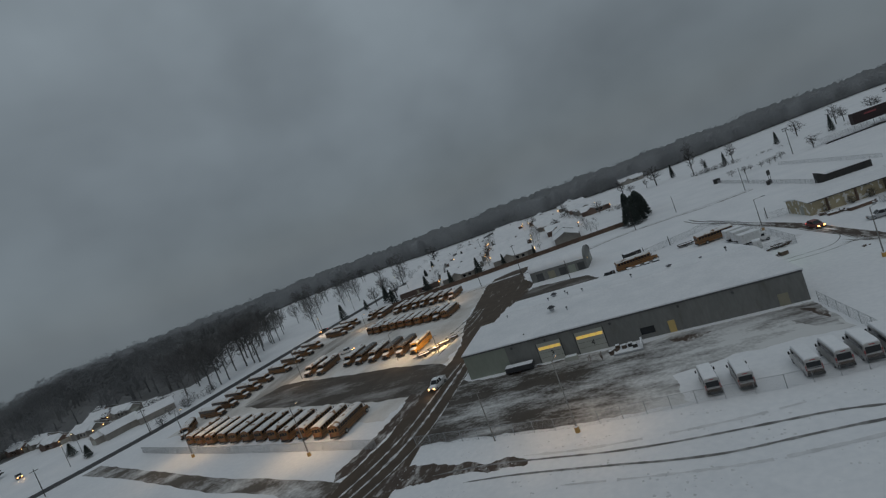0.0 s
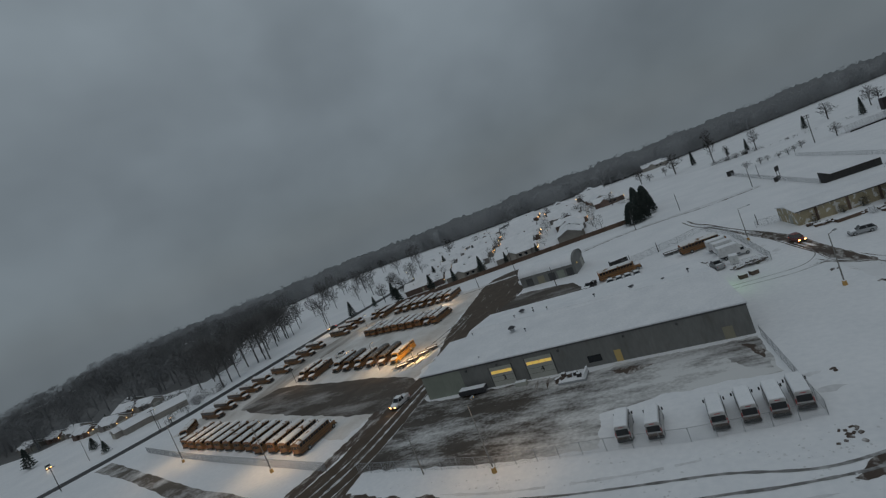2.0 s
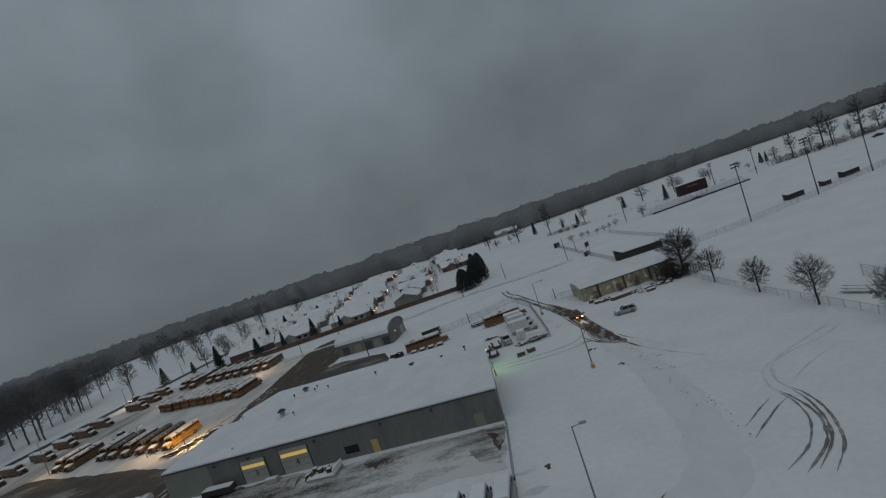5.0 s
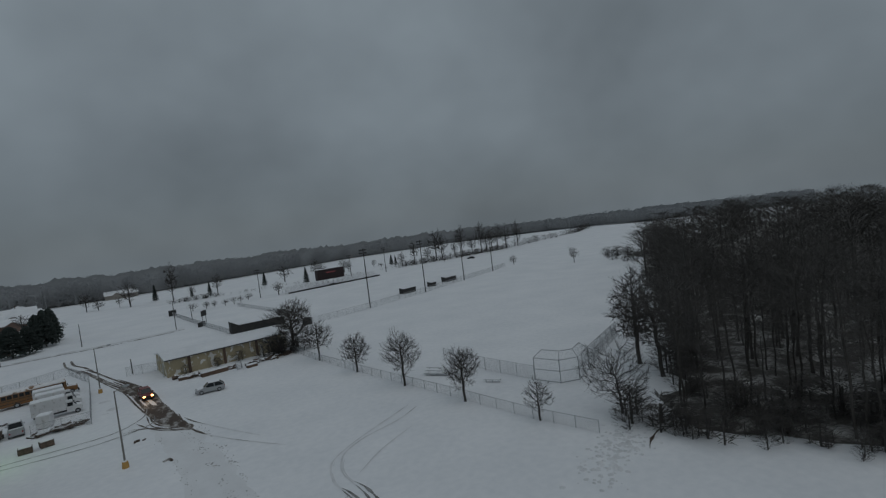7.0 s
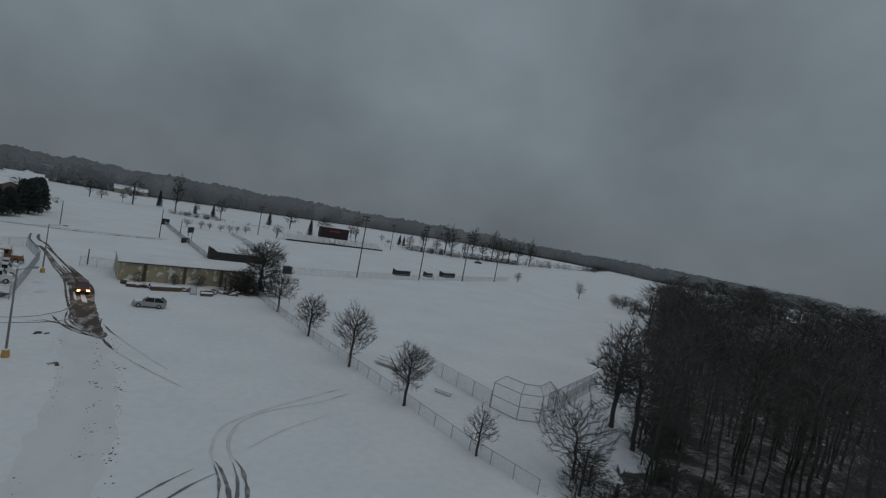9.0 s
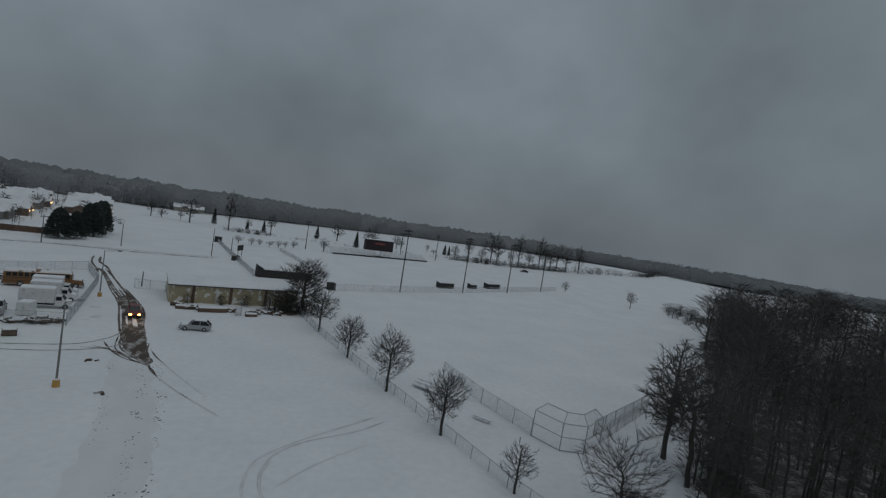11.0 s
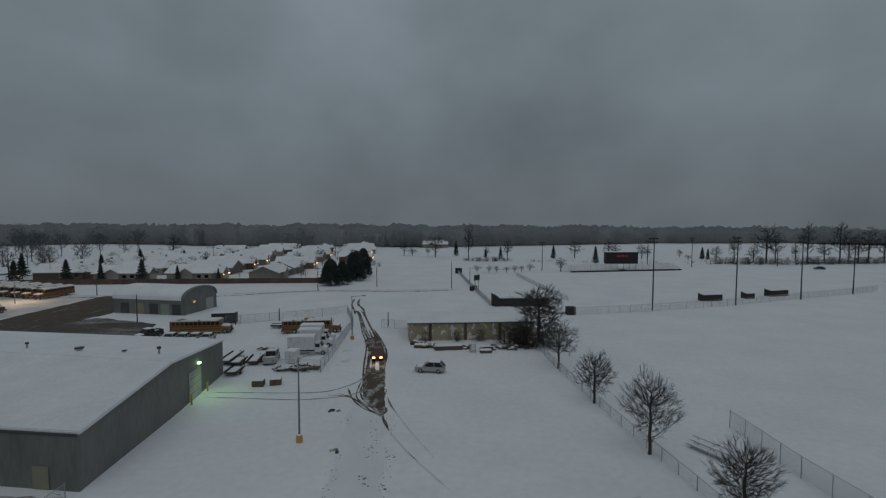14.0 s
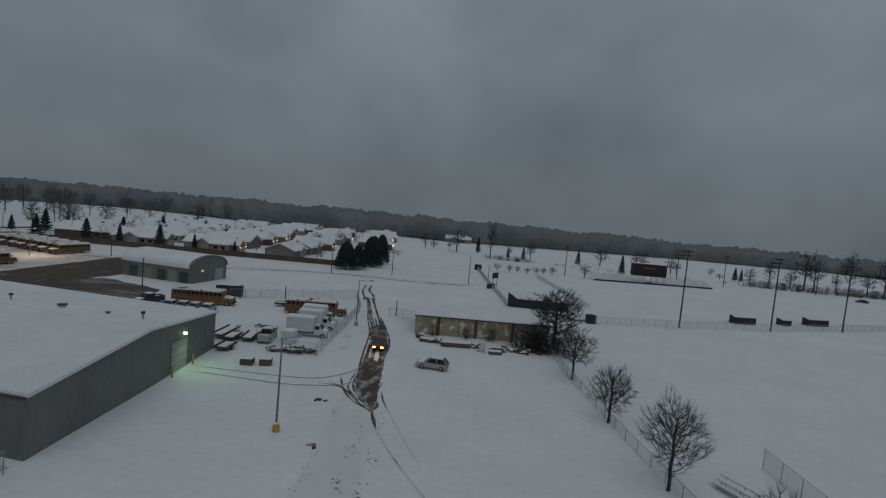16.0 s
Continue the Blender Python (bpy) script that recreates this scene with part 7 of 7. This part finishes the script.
# ---------------------------------------------------------------- houses
def build_house(label, w, d, eave, ridge, wall, wing=True):
    h = thing("house", label, "house", None, "houses")
    part("wall", newbox(-w / 2, -d / 2, 0, w / 2, d / 2, eave), wall, h)
    for s in (-1, 1):
        bm = bmesh.new()
        loft(bm, [[Vector((x, -d / 2, eave)), Vector((x, d / 2, eave)), Vector((x, 0, ridge))] for x in (s * w / 2 - 0.12, s * w / 2 + 0.0)])
        part("gable", bm, wall, h)
        bm = bmesh.new()
        loft(bm, [[Vector((x, s * (d / 2 + 0.6), eave - 0.15)), Vector((x, 0, ridge)), Vector((x, 0, ridge + 0.28)), Vector((x, s * (d / 2 + 0.6), eave + 0.08))] for x in (-w / 2 - 0.6, w / 2 + 0.6)])
        part("roof", bm, ROOF_SNOW, h, "snow-covered roof")
    def cross(name, cx, cy, wide, deep, up, turn):
        """A gabled bay standing out from the house, turned to face its own way."""
        m = pose(cx, cy, 0, 0, 0, turn)
        bm = bmesh.new()
        loft(bm, [[Vector((-wide / 2, y, 0)), Vector((wide / 2, y, 0)), Vector((wide / 2, y, eave)), Vector((0, y, up)), Vector((-wide / 2, y, eave))] for y in (-deep, 2.5)])
        bay = part(name, bm, wall, h, "gabled bay", m)
        for s in (-1, 1):
            bm = bmesh.new()
            loft(bm, [[Vector((s * (wide / 2 + 0.5), y, eave - 0.15)), Vector((0, y, up + 0.05)), Vector((0, y, up + 0.32)), Vector((s * (wide / 2 + 0.5), y, eave + 0.1))] for y in (-deep - 0.4, 2.8)])
            part("bay_roof", bm, ROOF_SNOW, h, "snow-covered roof", m)
        return m, bay

    if wing:
        cross("front_bay", -1.0, -d / 2, 5.0, 1.2, ridge - 0.9, 0)
    m, bay = cross("garage_bay", w / 2, -d / 2 + 4.2, 6.0, 3.4, ridge - 0.6, 90)
    part("garage_door", newbox(-2.3, -3.48, 0.05, 2.3, -3.39, 2.2), DOOR_PALE, h, "", m)
    for x in (w / 2 - 2.2, w / 2 - 5.0):
        wi = part("window", newbox(x - 0.7, -d / 2 - 0.05, 1.0, x + 0.7, -d / 2 + 0.02, 2.2), GLASS, h)
        part("sill", newbox(x - 0.8, -d / 2 - 0.1, 0.93, x + 0.8, -d / 2 - 0.05, 1.0), WHITE_PAINT, wi)
    part("door", newbox(0.4, -d / 2 - 0.05, 0.05, 1.4, -d / 2 + 0.02, 2.1), DOOR_TAN, h)
    if not wing:
        part("chimney", newbox(w / 4, 0.6, eave, w / 4 + 0.8, 1.3, ridge + 0.8), HOUSE_DARK, h)
    return h


def porch_light(h, w, d, n):
    for x, y in ((w / 2 + 3.7, -d / 2 + 1.4), (w / 2 + 3.7, -d / 2 + 7.0), (w / 2 + 0.35, d / 2 - 3.0))[:n]:
        part("porch_lamp", tube(bmesh.new(), (x, y, 2.1), (x, y, 2.45), 0.15, 0.15, 8), PORCH, h, "glowing porch lamp")


KINDS = []
for lab, w, d, e, r, mat, lit in (("low tan house with a snow-covered roof", 16.0, 11, 3.0, 5.4, BRICK, 0), ("low tan house with a lit porch lamp and a snowy roof", 17, 11.5, 3.0, 5.6, BRICK, 1), ("low brick house with a lit porch and snowy roof", 14, 10.5, 3.0, 5.3, HOUSE_DARK, 2), ("low brick house with a chimney and a snow-covered roof", 17.5, 12, 3.0, 5.7, HOUSE_DARK, 1)):
    hh = build_house(lab, w, d, e, r, mat, w != 17.5)
    if lit:
        porch_light(hh, w, d, lit + 1)
    KINDS.append([hh, False])


def put_house(kind, x, y, yaw):
    ent = KINDS[kind % 4]
    m = pose(x, y, 0, 0, 0, yaw)
    if ent[1]:
        return copy_thing(ent[0], m)
    ent[1] = True
    ent[0].matrix_basis = m
    return ent[0]


rng = random.Random(5)
for u, v0, v1 in ((7, 20, 105), (31.5, 15, 150), (58, 15, 185), (86.5, 16, 190), (112, 92, 205)):
    v = v0
    while v < v1:
        uu = u + rng.uniform(-1, 1) - (3.0 if v > 110 else 0.0)
        put_house(rng.choice((0, 1, 1, 2, 3, 3)), -172 + 0.983 * uu - 0.184 * v, 157 + 0.184 * uu + 0.983 * v, 10.6 + rng.choice((0, 0, 0, 180, 180, 90)) + rng.uniform(-5, 5))
        v += rng.uniform(17.4, 20.5)
for kind, x, y, yaw in ((0, -249, 82, 57), (0, -258, 73, 75), (3, -306, 100, 175), (0, -291, 100, 176), (1, -293, 84, 175), (2, -310, 81, 175), (1, -330, 88, 170), (2, -346, 87, 172), (0, -362, 82, 172), (0, -322, 112, 160)):
    put_house(kind, x, y, yaw + 180).scale = (0.8, 0.8, 0.85)
put_house(0, -51, 398, 5)

spots = []
rng = random.Random(9)
for _ in range(70):
    u, v = rng.choice((-6, 18.5, 45, 73, 100)) + rng.uniform(-3, 3), rng.uniform(8, 170)
    spots.append((-172 + 0.983 * u - 0.184 * v, 157 + 0.184 * u + 0.983 * v, rng.uniform(4, 8), rng.uniform(0, 6.28), rng.randrange(99), rng.uniform(0.9, 1.4)))
woods("garden_trees", spots, fine_kinds, GREY_TWIG, "small bare garden trees between the houses", "trees")

# board fence round the houses
bf = thing("board_fence", "long brown board fence below the houses", "fence")
for k in range(46):
    f0, f1 = k / 46, (k + 1) / 46
    p, q = Vector((-186 + 124 * f0, 154.2 + 23.6 * f0, 0)), Vector((-186 + 124 * f1, 154.2 + 23.6 * f1, 0))
    part("panel", quad_panel(bmesh.new(), (p.x, p.y), (q.x - 0.06, q.y - 0.01), 0.02, 1.9, (0.18, -0.98), 0.06), BOARD_FENCE, bf)
    part("post", newbox(p.x - 0.08, p.y - 0.12, 0, p.x + 0.08, p.y + 0.04, 2.05), BOARD_FENCE, bf)


# ---------------------------------------------------------------- spruces, shrubs and single trees
def spruce_geo(seed, h, r, n=1500, taper=0.85, tier=0.28):
    rng = random.Random(seed)
    g = Geo()
    for i in range(n):
        t = rng.random() ** 0.75
        z = h * (0.06 + 0.94 * t)
        rr = r * (1 - t) ** taper * (1 - tier + tier * math.sin(z * 5.1 + seed)) + 0.05
        a = rng.uniform(0, 6.283)
        q = rr * (0.35 + 0.65 * rng.random() ** 0.5)
        p = Vector((math.cos(a) * q, math.sin(a) * q, z))
        d = Vector((math.cos(a + rng.uniform(-.6, .6)), math.sin(a + rng.uniform(-.6, .6)), rng.uniform(-0.45, 0.15))).normalized()
        l_ = rng.uniform(0.35, 0.75) * (0.45 + 0.12 * h ** 0.5)
        g.seg(p - d * l_ * 0.4, p + d * l_ * 0.6, 0.11 + 0.012 * h, 0.02, 3)
    return g


SPRUCE = []
for i in range(3):
    o = thing("spruce_tree", "dark snow-dusted spruce tree", "tree", None, "spruce trees")
    part("trunk", tube(bmesh.new(), (0, 0, -0.05), (0, 0, 8.5), 0.18, 0.03, 8), BARK, o)
    part("foliage", spruce_geo(400 + i, 10.0, (2.6, 3.0, 3.2)[i], (1200, 1200, 2600)[i], (0.85, 0.8, 0.5)[i], (0.28, 0.28, 0.08)[i]).mesh("foliage", NEEDLES), NEEDLES, o, "dense dark needles")
    SPRUCE.append([o, False])


def put_spruce(x, y, h, k, wide=1.0):
    ent = SPRUCE[k % 3]
    if ent[1]:
        o = copy_thing(ent[0], pose(x, y, 0, 0, 0, x * 37 % 360))
    else:
        ent[1], o = True, ent[0]
        o.matrix_basis = pose(x, y, 0)
    o.scale = (h / 10 * wide, h / 10 * wide, h / 10)


for k, (x, y, h, w) in enumerate(((-60.0, 171.0, 9.4, 2.4), (-56.6, 174.0, 8.6, 2.0), (-54.4, 185, 11.4, 1.8), (-57.4, 190, 10.6, 1.8), (-55.0, 198, 11.5, 1.7), (-60, 214, 10.5, 1.5), (-26.2, 311.2, 9.5, 0.75), (-7.7, 300.2, 5.1, 0.75), (1.2, 289.1, 7.5, 0.75), (31.9, 296.9, 8, 0.75), (50.8, 270.2, 9.3, 0.75), (117.5, 303.7, 7.3, 0.75), (120.8, 304.1, 6.6, 0.75),
                               (-158, 166, 8.5, 0.9), (-146, 168, 7.5, 0.8), (-132, 171, 8.5, 0.9), (-120, 174, 6, 0.8), (-176, 163, 8, 1.0), (-186, 176, 9.5, 1.0), (-169, 196, 8, 0.9), (-178, 232, 8, 1.0), (-160, 240, 7, 1.0), (-105, 176, 5, 0.8), (-264.5, 58.3, 5, 1.3), (-247, 52.6, 4.5, 1.4), (-304, 54, 9, 1.0), (-299, 85, 6, 0.6), (-207.6, 165, 8.5, 0.9), (-197, 172, 6, 1.0))):
    put_spruce(x, y, h, 2 if y < 230 and -62 < x < -50 else k % 2, w * (0.64 if y < 230 and -62 < x < -50 else 1.25))

LONE = []
for i in range(4):
    t, c_ = round_tree(500 + i, 10.0, (3.4, 3.9, 3.6, 4.2)[i], (0.2, 0.12, 0.16, 0.2)[i], 150, 5, 0.036, 0.85)
    o = thing("bare_tree", "leafless tree standing in the snow", "tree", None, "lone bare trees")
    part("trunk", t.mesh("trunk", BARK), BARK, o)
    part("crown", c_.mesh("crown", TWIG), TWIG, o, "bare twigs")
    LONE.append([o, False])


def put_lone(x, y, h, k, wide=1.0):
    ent = LONE[k % 4]
    if ent[1]:
        o = copy_thing(ent[0], pose(x, y, 0, 0, 0, x * 53 % 360))
    else:
        ent[1], o = True, ent[0]
        o.matrix_basis = pose(x, y, 0)
    o.scale = (h / 10 * wide, h / 10 * wide, h / 10)


for k, (x, y, h, w) in enumerate(((-59.1, 311.7, 10.7, 1.01), (-53.8, 312.4, 5.7, 1.74), (-43.6, 309, 7, 0.83), (-38, 300.7, 14.3, 1.13), (-17.1, 286.8, 21.9, 0.53), (-7.2, 309, 6.9, 0.97), (5, 285.7, 13.5, 0.72), (45.6, 306.9, 11.1, 1.13), (27.6, 228.2, 6.7, 1.28), (64, 301, 13.1, 0.81), (68.2, 301.5, 10.4, 0.93), (84.8, 307.7, 9.3, 1.18), (88.1, 308.1, 7.2, 1.25), (110.2, 319.4, 5.7, 1.11), (109.4, 302.7, 3.6, 1.94), (124, 300.7, 8.8, 1.15), (127.4, 286.5, 15.5, 0.76), (138.1, 287.9, 11.5, 1.04), (145.1, 288.7, 23.2, 0.74), (150, 289.3, 17.6, 0.86), (161, 290.7, 11.2, 0.83), (167.7, 291.6, 24.9, 0.54), (176.9, 292.7, 13.8, 0.93), (185.5, 293.8, 24.2, 0.58), (190.4, 294.4, 15.7, 0.76), (195.6, 295, 19.1, 0.69), (201.4, 295.8, 21.7, 0.67), (210, 296.8, 18.8, 0.79), (222.3, 298.4, 20.9, 0.78),
                               (131.9, 181, 5.5, 1.1), (142.1, 149.4, 8, 0.9), (-9.8, 221.2, 3.5, 1.79), (-4.5, 219.6, 3.5, 1.68), (-1.1, 222.3, 3.3, 1.5), (3.1, 220.5, 3.2, 1.71), (6.8, 220.9, 3.5, 1.58), (9.9, 223.6, 3.3, 1.5), (13.9, 228.9, 3.9, 1.57),
                               (-194, 178, 12, 0.9), (-184, 184, 10, 1.0), 
                               (-140, 226, 8, 1.1), (-100, 240, 8, 1.2), (-96, 262, 8, 1.2), (-75, 255, 8, 1.2), (-120, 290, 9, 1.1), (-196, 285, 15, 0.9), (44, 30, 14, 0.9), (56, 41, 13, 0.9), (27, 16.5, 5, 1.2))):
    put_lone(x, y, h, k, w)

AIRY = []
for i in range(4):
    t, c_ = round_tree(520 + i, 10.0, (3.4, 3.9, 3.2, 4.2)[i], (0.2, 0.16, 0.22, 0.18)[i], 180, 6, 0.026, 0.5, rise=0.8, widest=0.6, stout=0.75, loose=0.35)
    o = thing("bare_tree", "tall airy leafless tree beside the street", "tree", None, "trees beside the street")
    part("trunk", t.mesh("trunk", GREY_TWIG), GREY_TWIG, o)
    part("crown", c_.mesh("crown", GREY_TWIG), GREY_TWIG, o, "thin bare twigs")
    AIRY.append([o, False])
street_spots = [(-239, 124, 24), (-236, 126, 23), (-231, 124, 24), (-234, 102, 20), (-235, 98, 22), (-268, 168, 22), (-243, 121, 22), (-233, 106, 18), (-256, 144, 21), (-260, 168, 19), (-226, 165, 17), (-276, 202, 15), (-270, 210, 14), (-254, 102, 20), (-285, 121, 21), (-266, 120, 22), (-228, 220, 14), (-237, 216, 13), (-253, 212, 15), (-194.5, 194, 13), (-191, 211, 14), (-200, 203, 12), (-280, 240, 15), (-262, 262, 15), (-240, 280, 15), (-215, 268, 14)]
street_spots += [(x, y, h) for x, y, h, *_ in scatter([(-250, 92), (-246, 165), (-268, 195), (-310, 200), (-292, 156), (-274, 124), (-268, 104)], 20, 15, 22, 77)]
street_spots += [(x, y, h) for x, y, h, *_ in scatter([(-250, 235), (-225, 290), (-250, 340), (-320, 350), (-345, 300), (-320, 230)], 14, 12, 18, 78)]
for i, (x, y, h) in enumerate(street_spots):
    ent = AIRY[i % 4]
    if ent[1]:
        o = copy_thing(ent[0], pose(x, y, 0, 0, 0, x * 71 % 360))
    else:
        ent[1], o = True, ent[0]
        o.matrix_basis = pose(x, y, 0)
    o.scale = (h / 10,) * 3

bush_kinds = [far_tree(s, 84, 0.5, 0.04) for s in (600, 601, 602, 603)]


def hedge(pts, n, h0, h1, seed, spread):
    rng = random.Random(seed)
    out = []
    for _ in range(n):
        k = rng.randrange(len(pts) - 1)
        t = rng.random()
        x = pts[k][0] + (pts[k + 1][0] - pts[k][0]) * t + rng.uniform(-spread, spread)
        y = pts[k][1] + (pts[k + 1][1] - pts[k][1]) * t + rng.uniform(-spread, spread)
        out.append((x, y, rng.uniform(h0, h1), rng.uniform(0, 6.28), rng.randrange(9), rng.uniform(1.6, 2.6)))
    return out


woods("field_hedge", hedge([(111.8, 277.8), (131.5, 277), (155.1, 280), (180.9, 286.4), (213.4, 293.8)], 150, 2.2, 4.4, 1, 3) + hedge([(220, 300), (330, 352), (420, 420)], 90, 2.5, 6.0, 1, 4) + hedge([(-17.6, 279.1), (-6, 276.9), (5.1, 278.3)], 40, 1.6, 3.0, 2, 1.5) + hedge([(5.1, 278.3), (33.8, 278.3), (62.8, 275.1), (107.8, 280.7)], 40, 0.9, 1.7, 8, 1.2) + hedge([(-70, 250), (-58, 240)], 10, 2, 3, 2, 2) + hedge([(150, 126), (158, 138), (172, 150)], 34, 2.4, 5.0, 5, 5.5), bush_kinds, TWIG, "low leafless hedge along the far field edge", "hedge")
woods("wood_shrubs", hedge([(27.5, 17.5), (31, 9), (38, -2), (47, -16)], 110, 1.0, 3.8, 3, 2.4) + hedge([(36, 14), (42, 2), (52, -14)], 70, 2.0, 5.0, 13, 3.0) + hedge([(38, 18), (49, 25), (64, 39), (116, 85), (154, 112)], 90, 2.0, 5.0, 4, 3.0) + hedge([(1, 93), (9, 92)], 26, 2.8, 5.4, 12, 1.2) + hedge([(-15.4, 93.9), (-15.2, 93.9)], 2, 1.9, 2.2, 40, 0.3) + hedge([(-9.6, 95.0), (-9.4, 95.0)], 3, 1.8, 2.4, 41, 0.4) + hedge([(-4.6, 95.9), (-4.4, 95.9)], 3, 1.8, 2.6, 42, 0.5), bush_kinds, WOODS, "tangled leafless undergrowth at the wood's edge", "shrubs")
woods("street_shrubs", hedge([(-228, 66), (-236, 84), (-232, 100)], 24, 2, 4, 6, 5) + hedge([(-300, 90), (-250, 100)], 30, 2.5, 5, 7, 8), bush_kinds, GREY_TWIG, "low leafless shrubs by the street", "shrubs")
for k, (x, y) in enumerate(((-171, 173), (-168, 205), (-169, 300), (-228, 62), (-250, 48), (-262, 60), (-208, 178), (-196, 214))):
    lamp_post(x, y, 7.5, "distant street lamp with a warm glow", 40 * k, base=False, lit=True, reach=1.0, lens=STREET_GLOW)


# ---------------------------------------------------------------- lamps that are lit
def lamp(name, kind, at, watts, colour, radius=0.2, target=None, spread=120, blend=0.6):
    d = bpy.data.lights.new(name, kind)
    d.energy, d.color, d.shadow_soft_size = watts, colour, radius
    o = new(name, d)
    if kind == "SPOT":
        d.spot_size, d.spot_blend = radians(spread), blend
        o.matrix_world = look(at, target)
    else:
        o.location = at
    return o


WARM = (1.0, 0.66, 0.34)
lamp("post_lamp_light", "SPOT", (-131.2, 20.2, 10.2), 2000, WARM, 0.3, (-131.6, 21.5, 0), 168, 1.0)
lamp("post_lamp_light", "SPOT", (-176.4, 33.2, 12.0), 2000, WARM, 0.3, (-177.0, 34.5, 0), 168, 1.0)
lamp("trailer_lamp_light", "SPOT", (-118.5, 66.5, 4.8), 3200, (1.0, 0.64, 0.26), 0.2, (-121.5, 68.5, 0), 160, 0.8)
lamp("wall_lamp_light", "SPOT", (-102.3, 55.2, 4.7), 900, (1.0, 0.64, 0.26), 0.2, (-108, 58, 0), 160, 0.8)
lamp("post_lamp_light", "SPOT", (-76.2, 9.6, 10.6), 1000, WARM, 0.3, (-76.4, 8.0, 0), 168, 1.0)
for x, y, h in ((-172.3, 75.3, 9.7), (-131.6, 66.5, 8.0), (-173.2, 125.5, 6.0), (-206.1, 140.2, 7.8), (-134.9, 123.7, 7.6)):
    lamp("post_lamp_light", "SPOT", (x + 0.5, y + 0.87, h - 0.15), 1500, WARM, 0.3, (x + 0.6, y + 0.9, 0), 170, 1.0)
lamp("green_lamp_light", "SPOT", (-40.9, 60.9, 4.5), 200, (0.5, 1.0, 0.46), 0.15, (-38.6, 61.3, 0), 150, 0.8)
lamp("car_headlight_beam", "SPOT", (-21.5, 78.9, 0.8), 60, WARM, 0.1, (-19.8, 70.0, -0.2), 70, 0.6)
lamp("car_headlight_beam", "SPOT", (-278.2, 48.4, 0.8), 300, WARM, 0.1, (-270.0, 45.0, -0.2), 70, 0.6)
lamp("truck_headlight_beam", "SPOT", (-109.4, 35.6, 0.85), 200, WARM, 0.1, (-111.0, 27.0, -0.2), 70, 0.6)
